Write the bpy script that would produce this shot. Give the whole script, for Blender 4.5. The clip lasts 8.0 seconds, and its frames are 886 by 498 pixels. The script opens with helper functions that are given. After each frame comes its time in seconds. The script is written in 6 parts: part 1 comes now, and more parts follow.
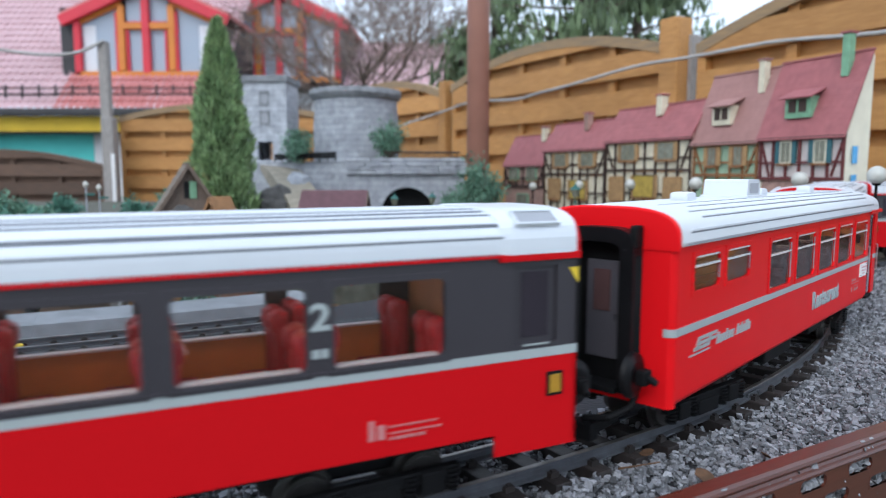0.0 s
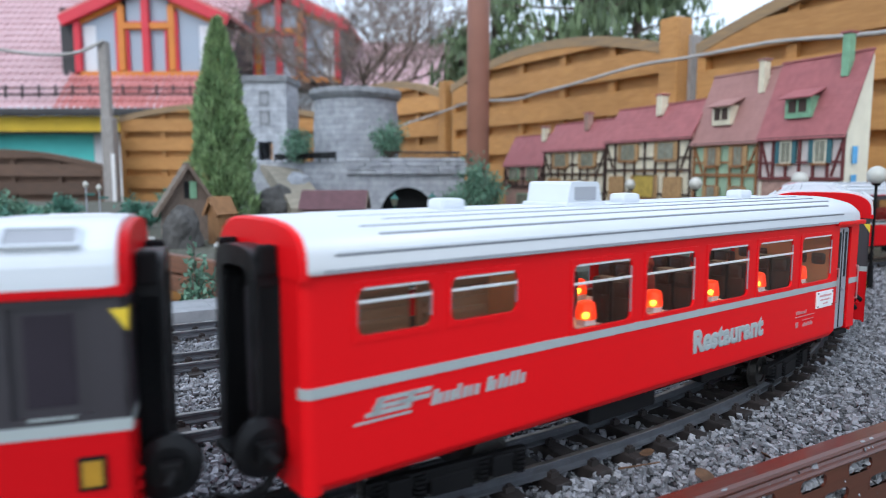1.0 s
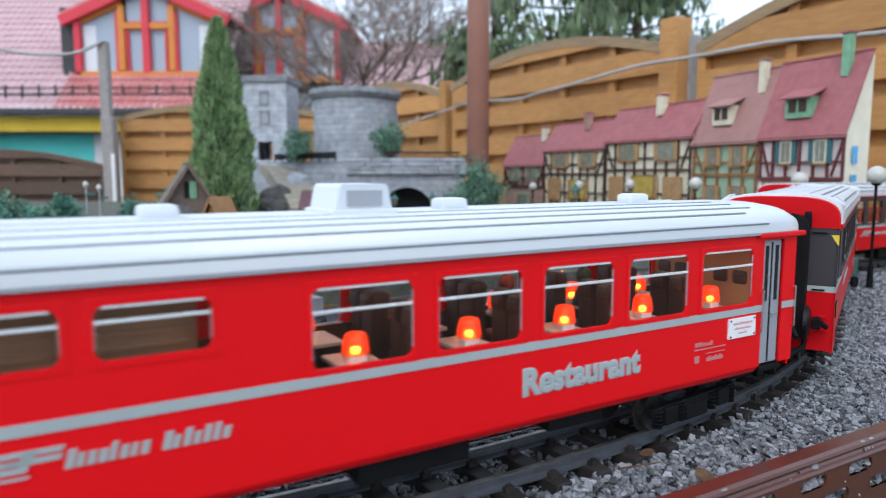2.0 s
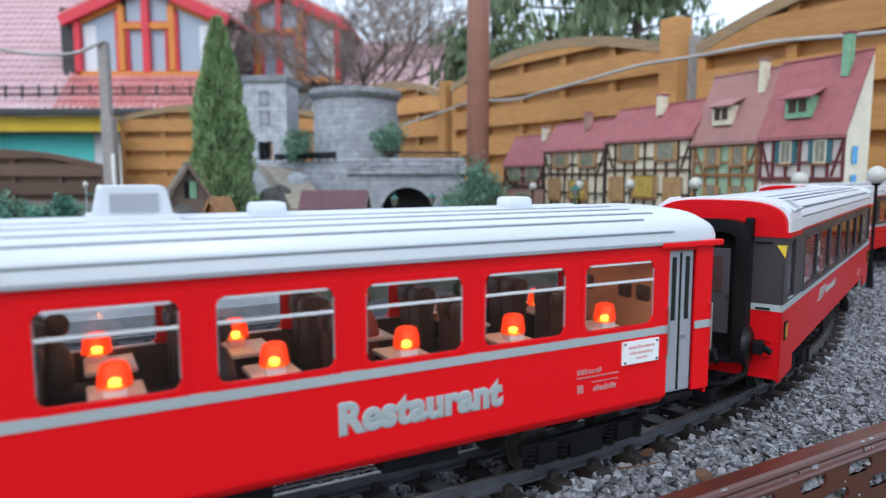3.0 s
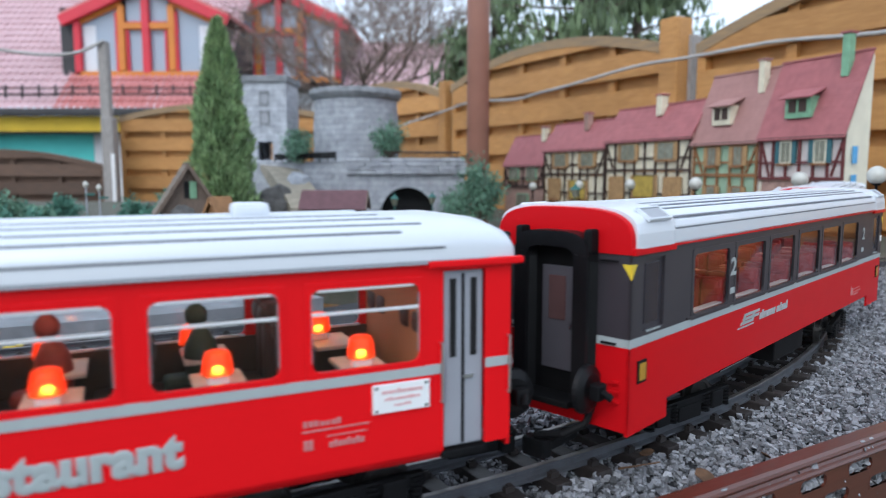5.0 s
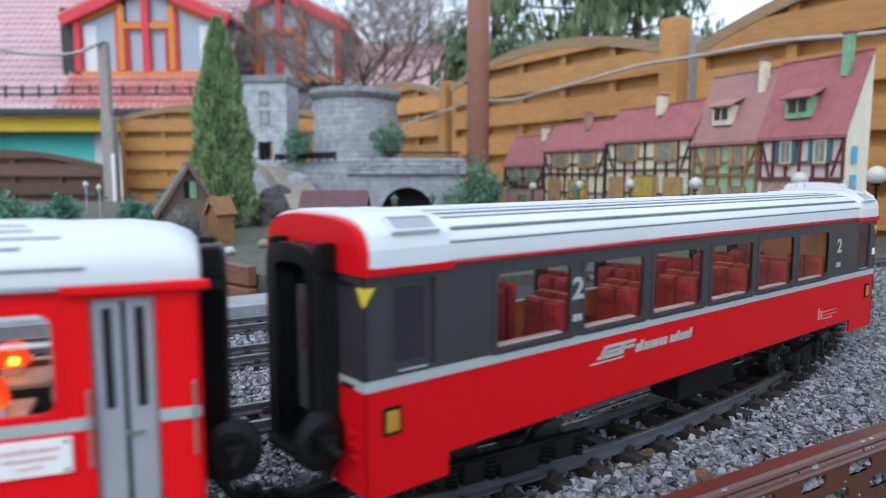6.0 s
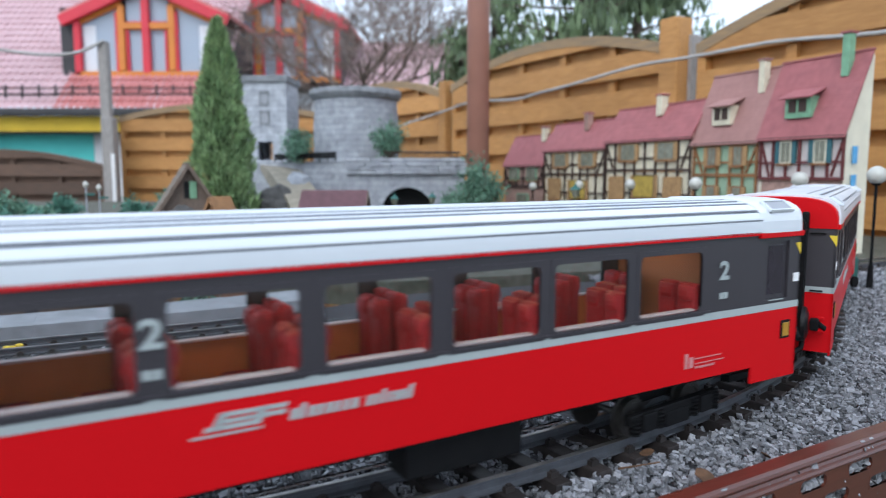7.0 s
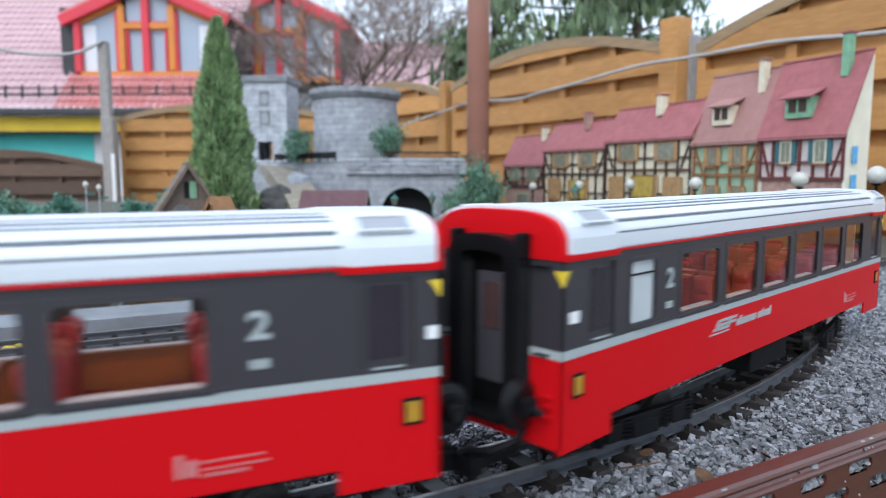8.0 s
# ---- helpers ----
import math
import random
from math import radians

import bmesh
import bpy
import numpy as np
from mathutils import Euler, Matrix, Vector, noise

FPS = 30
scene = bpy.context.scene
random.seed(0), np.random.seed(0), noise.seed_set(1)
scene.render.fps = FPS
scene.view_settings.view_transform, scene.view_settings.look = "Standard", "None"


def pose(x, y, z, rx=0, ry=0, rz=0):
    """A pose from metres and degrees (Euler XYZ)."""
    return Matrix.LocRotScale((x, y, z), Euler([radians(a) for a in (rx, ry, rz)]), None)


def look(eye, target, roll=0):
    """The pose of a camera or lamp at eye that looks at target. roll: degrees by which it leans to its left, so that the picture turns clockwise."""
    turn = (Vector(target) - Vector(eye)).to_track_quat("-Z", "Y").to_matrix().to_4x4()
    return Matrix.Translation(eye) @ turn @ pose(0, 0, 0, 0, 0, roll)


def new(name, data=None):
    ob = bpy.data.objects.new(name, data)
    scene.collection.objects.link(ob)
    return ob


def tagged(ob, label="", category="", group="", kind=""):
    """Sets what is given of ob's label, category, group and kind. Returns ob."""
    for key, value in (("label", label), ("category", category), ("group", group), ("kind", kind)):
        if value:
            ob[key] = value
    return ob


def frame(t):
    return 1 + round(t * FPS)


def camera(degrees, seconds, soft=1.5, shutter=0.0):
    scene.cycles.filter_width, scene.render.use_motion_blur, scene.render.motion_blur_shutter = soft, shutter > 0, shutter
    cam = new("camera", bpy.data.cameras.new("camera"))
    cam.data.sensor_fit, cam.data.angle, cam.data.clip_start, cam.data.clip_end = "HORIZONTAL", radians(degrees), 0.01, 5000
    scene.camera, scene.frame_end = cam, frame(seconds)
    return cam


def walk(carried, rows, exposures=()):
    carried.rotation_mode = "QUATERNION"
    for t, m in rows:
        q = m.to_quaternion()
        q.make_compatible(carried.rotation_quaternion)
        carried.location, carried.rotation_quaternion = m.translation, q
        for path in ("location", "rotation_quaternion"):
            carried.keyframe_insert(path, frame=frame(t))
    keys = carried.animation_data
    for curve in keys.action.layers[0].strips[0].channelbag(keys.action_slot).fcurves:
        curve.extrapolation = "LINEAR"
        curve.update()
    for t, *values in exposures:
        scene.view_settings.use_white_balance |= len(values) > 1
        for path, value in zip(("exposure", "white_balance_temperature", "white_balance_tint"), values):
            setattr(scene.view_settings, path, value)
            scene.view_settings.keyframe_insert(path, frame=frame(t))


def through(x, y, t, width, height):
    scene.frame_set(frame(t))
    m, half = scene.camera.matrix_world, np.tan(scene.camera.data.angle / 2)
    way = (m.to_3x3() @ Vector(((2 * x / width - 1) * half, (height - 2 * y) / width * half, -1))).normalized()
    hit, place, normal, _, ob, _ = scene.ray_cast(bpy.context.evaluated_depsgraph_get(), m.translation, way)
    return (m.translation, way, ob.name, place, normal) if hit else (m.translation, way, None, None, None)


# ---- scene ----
cam = camera(65.49, 8.0, soft=1.0, shutter=0.4)
cam.data.dof.use_dof = True
cam.data.dof.focus_distance = 0.62
cam.data.dof.aperture_fstop = 7.0
STAND = pose(0, 0, 0.1985, 83.626, 0, 0)
walk(cam, [(0.0, STAND), (8.0, STAND)], [(0.0, 0.42), (6.5, 0.42), (7.0, 0.50), (7.5, 0.57), (8.0, 0.62)])

# ---- light: an overcast winter sky with a wide weak sun ----
world = bpy.data.worlds.new("overcast_sky")
scene.world = world
world.use_nodes = True
wn, wl = world.node_tree.nodes, world.node_tree.links
sky = wn.new("ShaderNodeTexSky")
sky.sky_type = "NISHITA"
sky.sun_disc = False
sky.sun_elevation, sky.sun_rotation = radians(38), radians(200)
sky.air_density, sky.dust_density = 1.0, 4.0
veil = wn.new("ShaderNodeMix")
veil.data_type = "RGBA"
veil.inputs["Factor"].default_value = 0.8
veil.inputs["B"].default_value = (8.0, 8.8, 10.0, 1)
wl.new(sky.outputs["Color"], veil.inputs["A"])
wl.new(veil.outputs["Result"], wn["Background"].inputs["Color"])
wn["Background"].inputs["Strength"].default_value = 0.128
sun_data = bpy.data.lights.new("sun", "SUN")
sun_data.energy, sun_data.angle, sun_data.color = 0.8, radians(30), (1.0, 0.98, 0.95)
sun = new("sun", sun_data)
sun.matrix_world = look((-2, -4, 5), (0, 0.5, 0))
scene.view_settings.use_white_balance = True
scene.view_settings.white_balance_temperature, scene.view_settings.white_balance_tint = 5950, 7

# ---- materials ----


def mat(name, color, rough=0.6, metal=0.0, var=0.12, scale=40.0, bump=0.0, bscale=None, color2=None, stain=0.0,
        random_obj=0.0, coat=0.0, stretch=(1, 1, 1), spec=0.5):
    """A surface with grain at one scale, stains at a larger one and a fine relief. scale: grains per metre."""
    m = bpy.data.materials.new(name)
    m.use_nodes = True
    n, l = m.node_tree.nodes, m.node_tree.links
    b = n["Principled BSDF"]
    b.inputs["Roughness"].default_value, b.inputs["Metallic"].default_value = rough, metal
    b.inputs["Coat Weight"].default_value, b.inputs["Specular IOR Level"].default_value = coat, spec
    tc = n.new("ShaderNodeTexCoord")
    mp = n.new("ShaderNodeMapping")
    mp.inputs["Scale"].default_value = stretch
    l.new(tc.outputs["Object"], mp.inputs["Vector"])
    fine = n.new("ShaderNodeTexNoise")
    fine.inputs["Scale"].default_value, fine.inputs["Detail"].default_value = scale, 4
    l.new(mp.outputs["Vector"], fine.inputs["Vector"])
    broad = n.new("ShaderNodeTexNoise")
    broad.inputs["Scale"].default_value, broad.inputs["Detail"].default_value = scale / 9, 3
    l.new(tc.outputs["Object"], broad.inputs["Vector"])
    c2 = color2 or tuple(c * 0.55 for c in color)
    ramp = n.new("ShaderNodeMapRange")
    ramp.inputs["From Min"].default_value, ramp.inputs["From Max"].default_value = 0.3, 0.7
    ramp.inputs["To Max"].default_value = min(1, var * 3)
    l.new(fine.outputs["Fac"], ramp.inputs["Value"])
    mix = n.new("ShaderNodeMix")
    mix.data_type = "RGBA"
    mix.inputs["A"].default_value, mix.inputs["B"].default_value = (*color, 1), (*c2, 1)
    l.new(ramp.outputs["Result"], mix.inputs["Factor"])
    last = mix.outputs["Result"]
    if stain:
        r2 = n.new("ShaderNodeMapRange")
        r2.inputs["From Min"].default_value, r2.inputs["From Max"].default_value = 0.45, 0.7
        r2.inputs["To Max"].default_value = stain
        l.new(broad.outputs["Fac"], r2.inputs["Value"])
        mx = n.new("ShaderNodeMix")
        mx.data_type = "RGBA"
        mx.inputs["B"].default_value = (*[c * 0.35 + 0.01 for c in color], 1)
        l.new(last, mx.inputs["A"])
        l.new(r2.outputs["Result"], mx.inputs["Factor"])
        last = mx.outputs["Result"]
    if random_obj:
        inf = n.new("ShaderNodeObjectInfo")
        geo = n.new("ShaderNodeNewGeometry")
        add = n.new("ShaderNodeMath")
        add.operation = "ADD"
        l.new(inf.outputs["Random"], add.inputs[0])
        l.new(geo.outputs["Random Per Island"], add.inputs[1])
        fr = n.new("ShaderNodeMath")
        fr.operation = "FRACT"
        l.new(add.outputs[0], fr.inputs[0])
        r3 = n.new("ShaderNodeMapRange")
        r3.inputs["To Min"].default_value, r3.inputs["To Max"].default_value = 1 - random_obj, 1 + random_obj
        l.new(fr.outputs[0], r3.inputs["Value"])
        hs = n.new("ShaderNodeHueSaturation")
        l.new(r3.outputs["Result"], hs.inputs["Value"])
        l.new(last, hs.inputs["Color"])
        last = hs.outputs["Color"]
    l.new(last, b.inputs["Base Color"])
    rr = n.new("ShaderNodeMapRange")
    rr.inputs["To Min"].default_value, rr.inputs["To Max"].default_value = max(0.02, rough - 0.1), min(1, rough + 0.12)
    l.new(broad.outputs["Fac"], rr.inputs["Value"])
    l.new(rr.outputs["Result"], b.inputs["Roughness"])
    if bump:
        bn = n.new("ShaderNodeTexNoise")
        bn.inputs["Scale"].default_value, bn.inputs["Detail"].default_value = bscale or scale, 5
        l.new(mp.outputs["Vector"], bn.inputs["Vector"])
        bp = n.new("ShaderNodeBump")
        bp.inputs["Strength"].default_value, bp.inputs["Distance"].default_value = bump, 0.3 / (bscale or scale)
        l.new(bn.outputs["Fac"], bp.inputs["Height"])
        l.new(bp.outputs["Normal"], b.inputs["Normal"])
    return m


def glow(name, color, strength, base=(0.8, 0.3, 0.1)):
    m = mat(name, base, 0.3, var=0.05)
    b = m.node_tree.nodes["Principled BSDF"]
    b.inputs["Emission Color"].default_value, b.inputs["Emission Strength"].default_value = (*color, 1), strength
    return m


def glass_mat(name, tint=(0.96, 0.97, 0.98), through=0.9):
    """A thin pane: part clear, part mirror by the angle."""
    m = bpy.data.materials.new(name)
    m.use_nodes = True
    n, l = m.node_tree.nodes, m.node_tree.links
    n.remove(n["Principled BSDF"])
    tr, gl, mx, lw, pw = (n.new("ShaderNode" + k) for k in ("BsdfTransparent", "BsdfGlossy", "MixShader", "LayerWeight", "MapRange"))
    tr.inputs["Color"].default_value = (*[c * through for c in tint], 1)
    gl.inputs["Roughness"].default_value = 0.03
    lw.inputs["Blend"].default_value = 0.5
    pw.interpolation_type = "SMOOTHERSTEP"
    pw.inputs["From Min"].default_value, pw.inputs["From Max"].default_value = 0.35, 1.1
    pw.inputs["To Min"].default_value, pw.inputs["To Max"].default_value = 0.05, 0.55
    l.new(lw.outputs["Facing"], pw.inputs["Value"])
    l.new(pw.outputs["Result"], mx.inputs["Fac"])
    l.new(tr.outputs["BSDF"], mx.inputs[1])
    l.new(gl.outputs["BSDF"], mx.inputs[2])
    l.new(mx.outputs["Shader"], n["Material Output"].inputs["Surface"])
    return m


M_RED = mat("train_red", (0.70, 0.006, 0.010), 0.34, var=0.04, scale=60, color2=(0.65, 0.006, 0.010), spec=0.13)
M_CRIMSON = mat("train_crimson", (0.53, 0.005, 0.009), 0.34, var=0.05, scale=60, color2=(0.48, 0.005, 0.009), spec=0.09)
M_GREY = mat("train_grey", (0.036, 0.0315, 0.038), 0.42, var=0.06, scale=50)
M_STRIPE = mat("stripe_grey", (0.36, 0.40, 0.40), 0.5, var=0.05)
M_SILVER = mat("roof_silver", (0.68, 0.71, 0.75), 0.34, 0.15, var=0.06, scale=60, color2=(0.62, 0.64, 0.68), stain=0.10)
M_SILVER_B = mat("roof_pale", (0.62, 0.65, 0.69), 0.38, 0.05, var=0.03, scale=30, color2=(0.57, 0.60, 0.64), stain=0.08)
# darker grey that carries the shade of the roof grooves
M_GROOVE = mat("groove_shade_grey", (0.20, 0.21, 0.24), 0.6)
M_PANELGREY = mat("panel_grey", (0.33, 0.34, 0.37), 0.5, var=0.05)
M_BLACK = mat("black_plastic", (0.005, 0.005, 0.006), 0.6, var=0.2, scale=60, color2=(0.010, 0.010, 0.010), spec=0.12)
M_RUBBER = mat("black_rubber", (0.005, 0.005, 0.006), 0.4, var=0.2, scale=30, color2=(0.011, 0.011, 0.012), bump=0.2, spec=0.2)
M_DOORGREY = mat("door_grey", (0.30, 0.31, 0.345), 0.45, var=0.05)
M_CHROME = mat("chrome", (0.7, 0.7, 0.72), 0.25, 1.0, var=0.05)
M_YELLOW = mat("yellow_paint", (0.72, 0.52, 0.03), 0.5, var=0.08)
M_AMBER = mat("amber_plate", (0.45, 0.24, 0.02), 0.4, var=0.2, scale=150)
M_WHITE = mat("white_paint", (0.8, 0.8, 0.8), 0.5, var=0.05)
M_FAINT = mat("faint_lettering", (0.52, 0.21, 0.21), 0.5, var=0.05)
M_BAR = mat("bright_trim", (0.80, 0.81, 0.83), 0.28, 0.35, var=0.04)
M_TEXTRED = mat("sign_red", (0.66, 0.34, 0.34), 0.6, var=0.05)
M_SEATRED = mat("seat_red", (0.36, 0.010, 0.014), 0.55, var=0.2, scale=120, bump=0.2)
M_SEATBROWN = mat("seat_brown", (0.045, 0.018, 0.014), 0.5, var=0.2, scale=120)
M_TAN = mat("tan_plastic", (0.42, 0.21, 0.10), 0.5, var=0.1, scale=40)
M_TABLE = mat("table_cream", (0.74, 0.64, 0.56), 0.5, var=0.06)
M_SHADE = glow("glowing_amber_shade", (1.0, 0.055, 0.004), 0.7, (0.75, 0.06, 0.015))


def see_through(m, tint, share):
    """Let part of the light pass straight through a coloured shade."""
    n, l = m.node_tree.nodes, m.node_tree.links
    tr, mx = n.new("ShaderNodeBsdfTransparent"), n.new("ShaderNodeMixShader")
    tr.inputs["Color"].default_value = (*tint, 1)
    mx.inputs["Fac"].default_value = share
    l.new(n["Principled BSDF"].outputs["BSDF"], mx.inputs[1])
    l.new(tr.outputs["BSDF"], mx.inputs[2])
    l.new(mx.outputs["Shader"], n["Material Output"].inputs["Surface"])


see_through(M_SHADE, (1.0, 0.42, 0.10), 0.45)
M_BULB = glow("glowing_bulb", (1.0, 0.52, 0.12), 22.0)
M_DOORGLASS = mat("dark_door_glass", (0.030, 0.024, 0.034), 0.12, var=0.1)
M_BROWNGLASS = mat("brown_end_glass", (0.10, 0.055, 0.055), 0.15, var=0.15)
M_FROST = mat("frosted_pane", (0.74, 0.76, 0.76), 0.45, var=0.06)
M_CEILGLOW = glow("lit_ceiling_strip", (1.0, 0.66, 0.40), 6.0)
M_WHEEL = mat("wheel_metal", (0.10, 0.095, 0.09), 0.4, 0.8, var=0.2, scale=80)
M_GLASS = glass_mat("window_glass")
M_RAIL = mat("rail_brass_dark", (0.15, 0.16, 0.18), 0.42, 0.55, var=0.25, scale=90, color2=(0.10, 0.10, 0.11), bump=0.1)
M_RAILTOP = mat("rail_worn_top", (0.30, 0.29, 0.28), 0.35, 0.8, var=0.3, scale=60, color2=(0.09, 0.08, 0.08), stretch=(1, 1, 1))
M_TIE = mat("tie_plastic", (0.020, 0.015, 0.014), 0.55, var=0.25, scale=200, color2=(0.035, 0.028, 0.026), bump=0.3, random_obj=0.3)
M_STONE = mat("ballast_stone", (0.265, 0.270, 0.285), 0.8, var=0.33, scale=420, color2=(0.17, 0.172, 0.19), bump=0.6, random_obj=0.58, spec=0.35)
# near-black: shade in the gaps between stones put into the bed colour
M_BEDSHADE = mat("ballast_bed_shade", (0.035, 0.035, 0.04), 0.9, var=0.33, scale=250, color2=(0.03, 0.03, 0.035), bump=1.0, bscale=180)
M_BEAM = mat("brown_enamel", (0.100, 0.026, 0.015), 0.28, var=0.2, scale=45, color2=(0.070, 0.018, 0.011), stain=0.3, bump=0.06, coat=0.2, stretch=(0.4, 3, 3))
M_BEAMWOOD = mat("brown_board", (0.20, 0.085, 0.045), 0.55, var=0.3, scale=30, bump=0.2, stretch=(1, 6, 6))
M_KERB = mat("kerb_concrete", (0.33, 0.34, 0.36), 0.85, var=0.2, scale=60, bump=0.3, stain=0.3)
M_FENCE = mat("fence_larch", (0.53, 0.265, 0.08), 0.6, var=0.26, scale=14, color2=(0.38, 0.17, 0.045), stain=0.35, bump=0.15, stretch=(1.2, 8, 8), random_obj=0.16)
M_FENCECAP = mat("fence_cap_weathered", (0.34, 0.22, 0.11), 0.7, var=0.3, scale=16, color2=(0.22, 0.16, 0.10), stretch=(1, 6, 6))
M_OLDWOOD = mat("weathered_brown_wood", (0.13, 0.075, 0.05), 0.75, var=0.3, scale=14, color2=(0.085, 0.055, 0.04), stretch=(1, 8, 8), random_obj=0.2, bump=0.2)
M_GREYPOST = mat("grey_weathered_post", (0.36, 0.33, 0.31), 0.8, var=0.25, scale=20, stretch=(6, 6, 1), bump=0.2)
M_PIPE = mat("brown_steel_pipe", (0.34, 0.155, 0.11), 0.45, var=0.1, scale=12, coat=0.1)
M_GROUND = mat("garden_ground", (0.10, 0.10, 0.075), 0.9, var=0.3, scale=8, color2=(0.05, 0.055, 0.03), bump=0.4)
M_DECK = mat("layout_soil", (0.115, 0.11, 0.09), 0.9, var=0.33, scale=45, color2=(0.045, 0.05, 0.03), bump=0.5)
M_CASTLE = mat("grey_castle_stone", (0.48, 0.50, 0.535), 0.85, var=0.3, scale=28, color2=(0.30, 0.31, 0.345), bump=0.5, stain=0.4, random_obj=0.14)
M_CASTLECAP = mat("castle_coping", (0.28, 0.29, 0.31), 0.85, var=0.3, scale=30, bump=0.4, stain=0.4)
# near-black for door panes; in tunnel and doorway it stands for shade
M_DARK = mat("dark_hollow", (0.006, 0.006, 0.007), 0.9, var=0.1)
# door grey lowered so that it carries the shade of the gangway
M_ENDDOOR = mat("end_door_shaded_grey", (0.075, 0.07, 0.083), 0.5, var=0.06)
M_ORANGELINING = mat("orange_lining", (0.60, 0.20, 0.05), 0.45, var=0.12, scale=60)
M_LEDGE = mat("pale_ledge", (0.56, 0.48, 0.46), 0.35, var=0.06)
M_LINING = mat("brown_lining", (0.075, 0.035, 0.022), 0.55, var=0.2, scale=60)


def masonry(m, wide, tall):
    """Courses of stone over the stone colour: darker joints and a tint for each block."""
    n, l = m.node_tree.nodes, m.node_tree.links
    b = n["Principled BSDF"]
    src = b.inputs["Base Color"].links[0].from_socket
    tc, sp, cb, ad, br, mx = (n.new("ShaderNode" + k) for k in ("TexCoord", "SeparateXYZ", "CombineXYZ", "Math", "TexBrick", "Mix"))
    l.new(tc.outputs["Object"], sp.inputs["Vector"])
    l.new(sp.outputs["X"], ad.inputs[0])
    l.new(sp.outputs["Y"], ad.inputs[1])
    l.new(ad.outputs[0], cb.inputs["X"])
    l.new(sp.outputs["Z"], cb.inputs["Y"])
    l.new(cb.outputs["Vector"], br.inputs["Vector"])
    br.inputs["Scale"].default_value = 1.0
    br.inputs["Brick Width"].default_value, br.inputs["Row Height"].default_value, br.inputs["Mortar Size"].default_value = wide, tall, tall * 0.07
    br.inputs["Color1"].default_value, br.inputs["Color2"].default_value, br.inputs["Mortar"].default_value = (1, 1, 1, 1), (0.74, 0.75, 0.77, 1), (0.5, 0.5, 0.52, 1)
    mx.data_type, mx.blend_type = "RGBA", "MULTIPLY"
    mx.inputs["Factor"].default_value = 0.5
    l.new(src, mx.inputs["A"])
    l.new(br.outputs["Color"], mx.inputs["B"])
    l.new(mx.outputs["Result"], b.inputs["Base Color"])


masonry(M_CASTLE, 0.062, 0.024)

# ---- shaping helpers ----


def part(name, bm, material, parent=None, label="", smooth=False):
    """Link a bmesh as one mesh object, under a thing or part if given."""
    me = bpy.data.meshes.new(name)
    bmesh.ops.recalc_face_normals(bm, faces=bm.faces)
    if smooth:
        for f in bm.faces:
            f.smooth = True
    bm.to_mesh(me)
    bm.free()
    mats = material if isinstance(material, (list, tuple)) else [material]
    for mm in mats:
        me.materials.append(mm)
    ob = new(name, me)
    if parent:
        ob.parent = parent
    if label:
        ob["label"] = label
    return ob


def thing(name, m, label, category, group="", kind=""):
    ob = new(name)
    ob.empty_display_size = 0.02
    ob.matrix_basis = m
    return tagged(ob, label, category, group, kind)


def box(bm, c, s, m=None, bevel=0.0, mi=0):
    """Add a box with centre c and size s; bevelled if asked."""
    t = Matrix.Translation(c) @ Matrix.Diagonal((*s, 1))
    if m is not None:
        t = m @ t
    r = bmesh.ops.create_cube(bm, size=1, matrix=t)
    fs = {f for v in r["verts"] for f in v.link_faces}
    for f in fs:
        f.material_index = mi
    if bevel:
        es = list({e for v in r["verts"] for e in v.link_edges})
        bmesh.ops.bevel(bm, geom=es, offset=bevel, segments=2, affect="EDGES", profile=0.6)
    return bm


def one_box(c, s, m=None, bevel=0.0):
    return box(bmesh.new(), c, s, m, bevel)


def tube(bm, a, b, r, r2=None, seg=12, cap=True):
    """A cylinder or cone from a to b."""
    a, b = Vector(a), Vector(b)
    d = b - a
    q = d.to_track_quat("Z", "Y").to_matrix().to_4x4()
    bmesh.ops.create_cone(bm, cap_ends=cap, segments=seg, radius1=r, radius2=r if r2 is None else r2, depth=d.length,
                          matrix=Matrix.Translation((a + b) / 2) @ q)
    return bm


def ball(bm, c, r, sub=2, squash=(1, 1, 1)):
    bmesh.ops.create_icosphere(bm, subdivisions=sub, radius=1, matrix=Matrix.Translation(c) @ Matrix.Diagonal((r * squash[0], r * squash[1], r * squash[2], 1)))
    return bm


def prism(bm, outline, p0, ax, ay, depth):
    """Extrude a flat outline (list of 2D points on axes ax, ay from p0) along depth (a vector)."""
    p0, ax, ay, depth = Vector(p0), Vector(ax), Vector(ay), Vector(depth)
    va = [bm.verts.new(p0 + ax * u + ay * v) for u, v in outline]
    vb = [bm.verts.new(v.co + depth) for v in va]
    n = len(va)
    bm.faces.new(va)
    bm.faces.new(vb[::-1])
    for i in range(n):
        bm.faces.new((va[i], vb[i], vb[(i + 1) % n], va[(i + 1) % n]))
    return bm


def rounded(x0, x1, z0, z1, r, seg=3):
    pts = []
    for cx, cz, a0 in ((x1 - r, z1 - r, 0), (x0 + r, z1 - r, 90), (x0 + r, z0 + r, 180), (x1 - r, z0 + r, 270)):
        for k in range(seg + 1):
            a = radians(a0 + 90 * k / seg)
            pts.append((cx + r * math.cos(a), cz + r * math.sin(a)))
    return pts


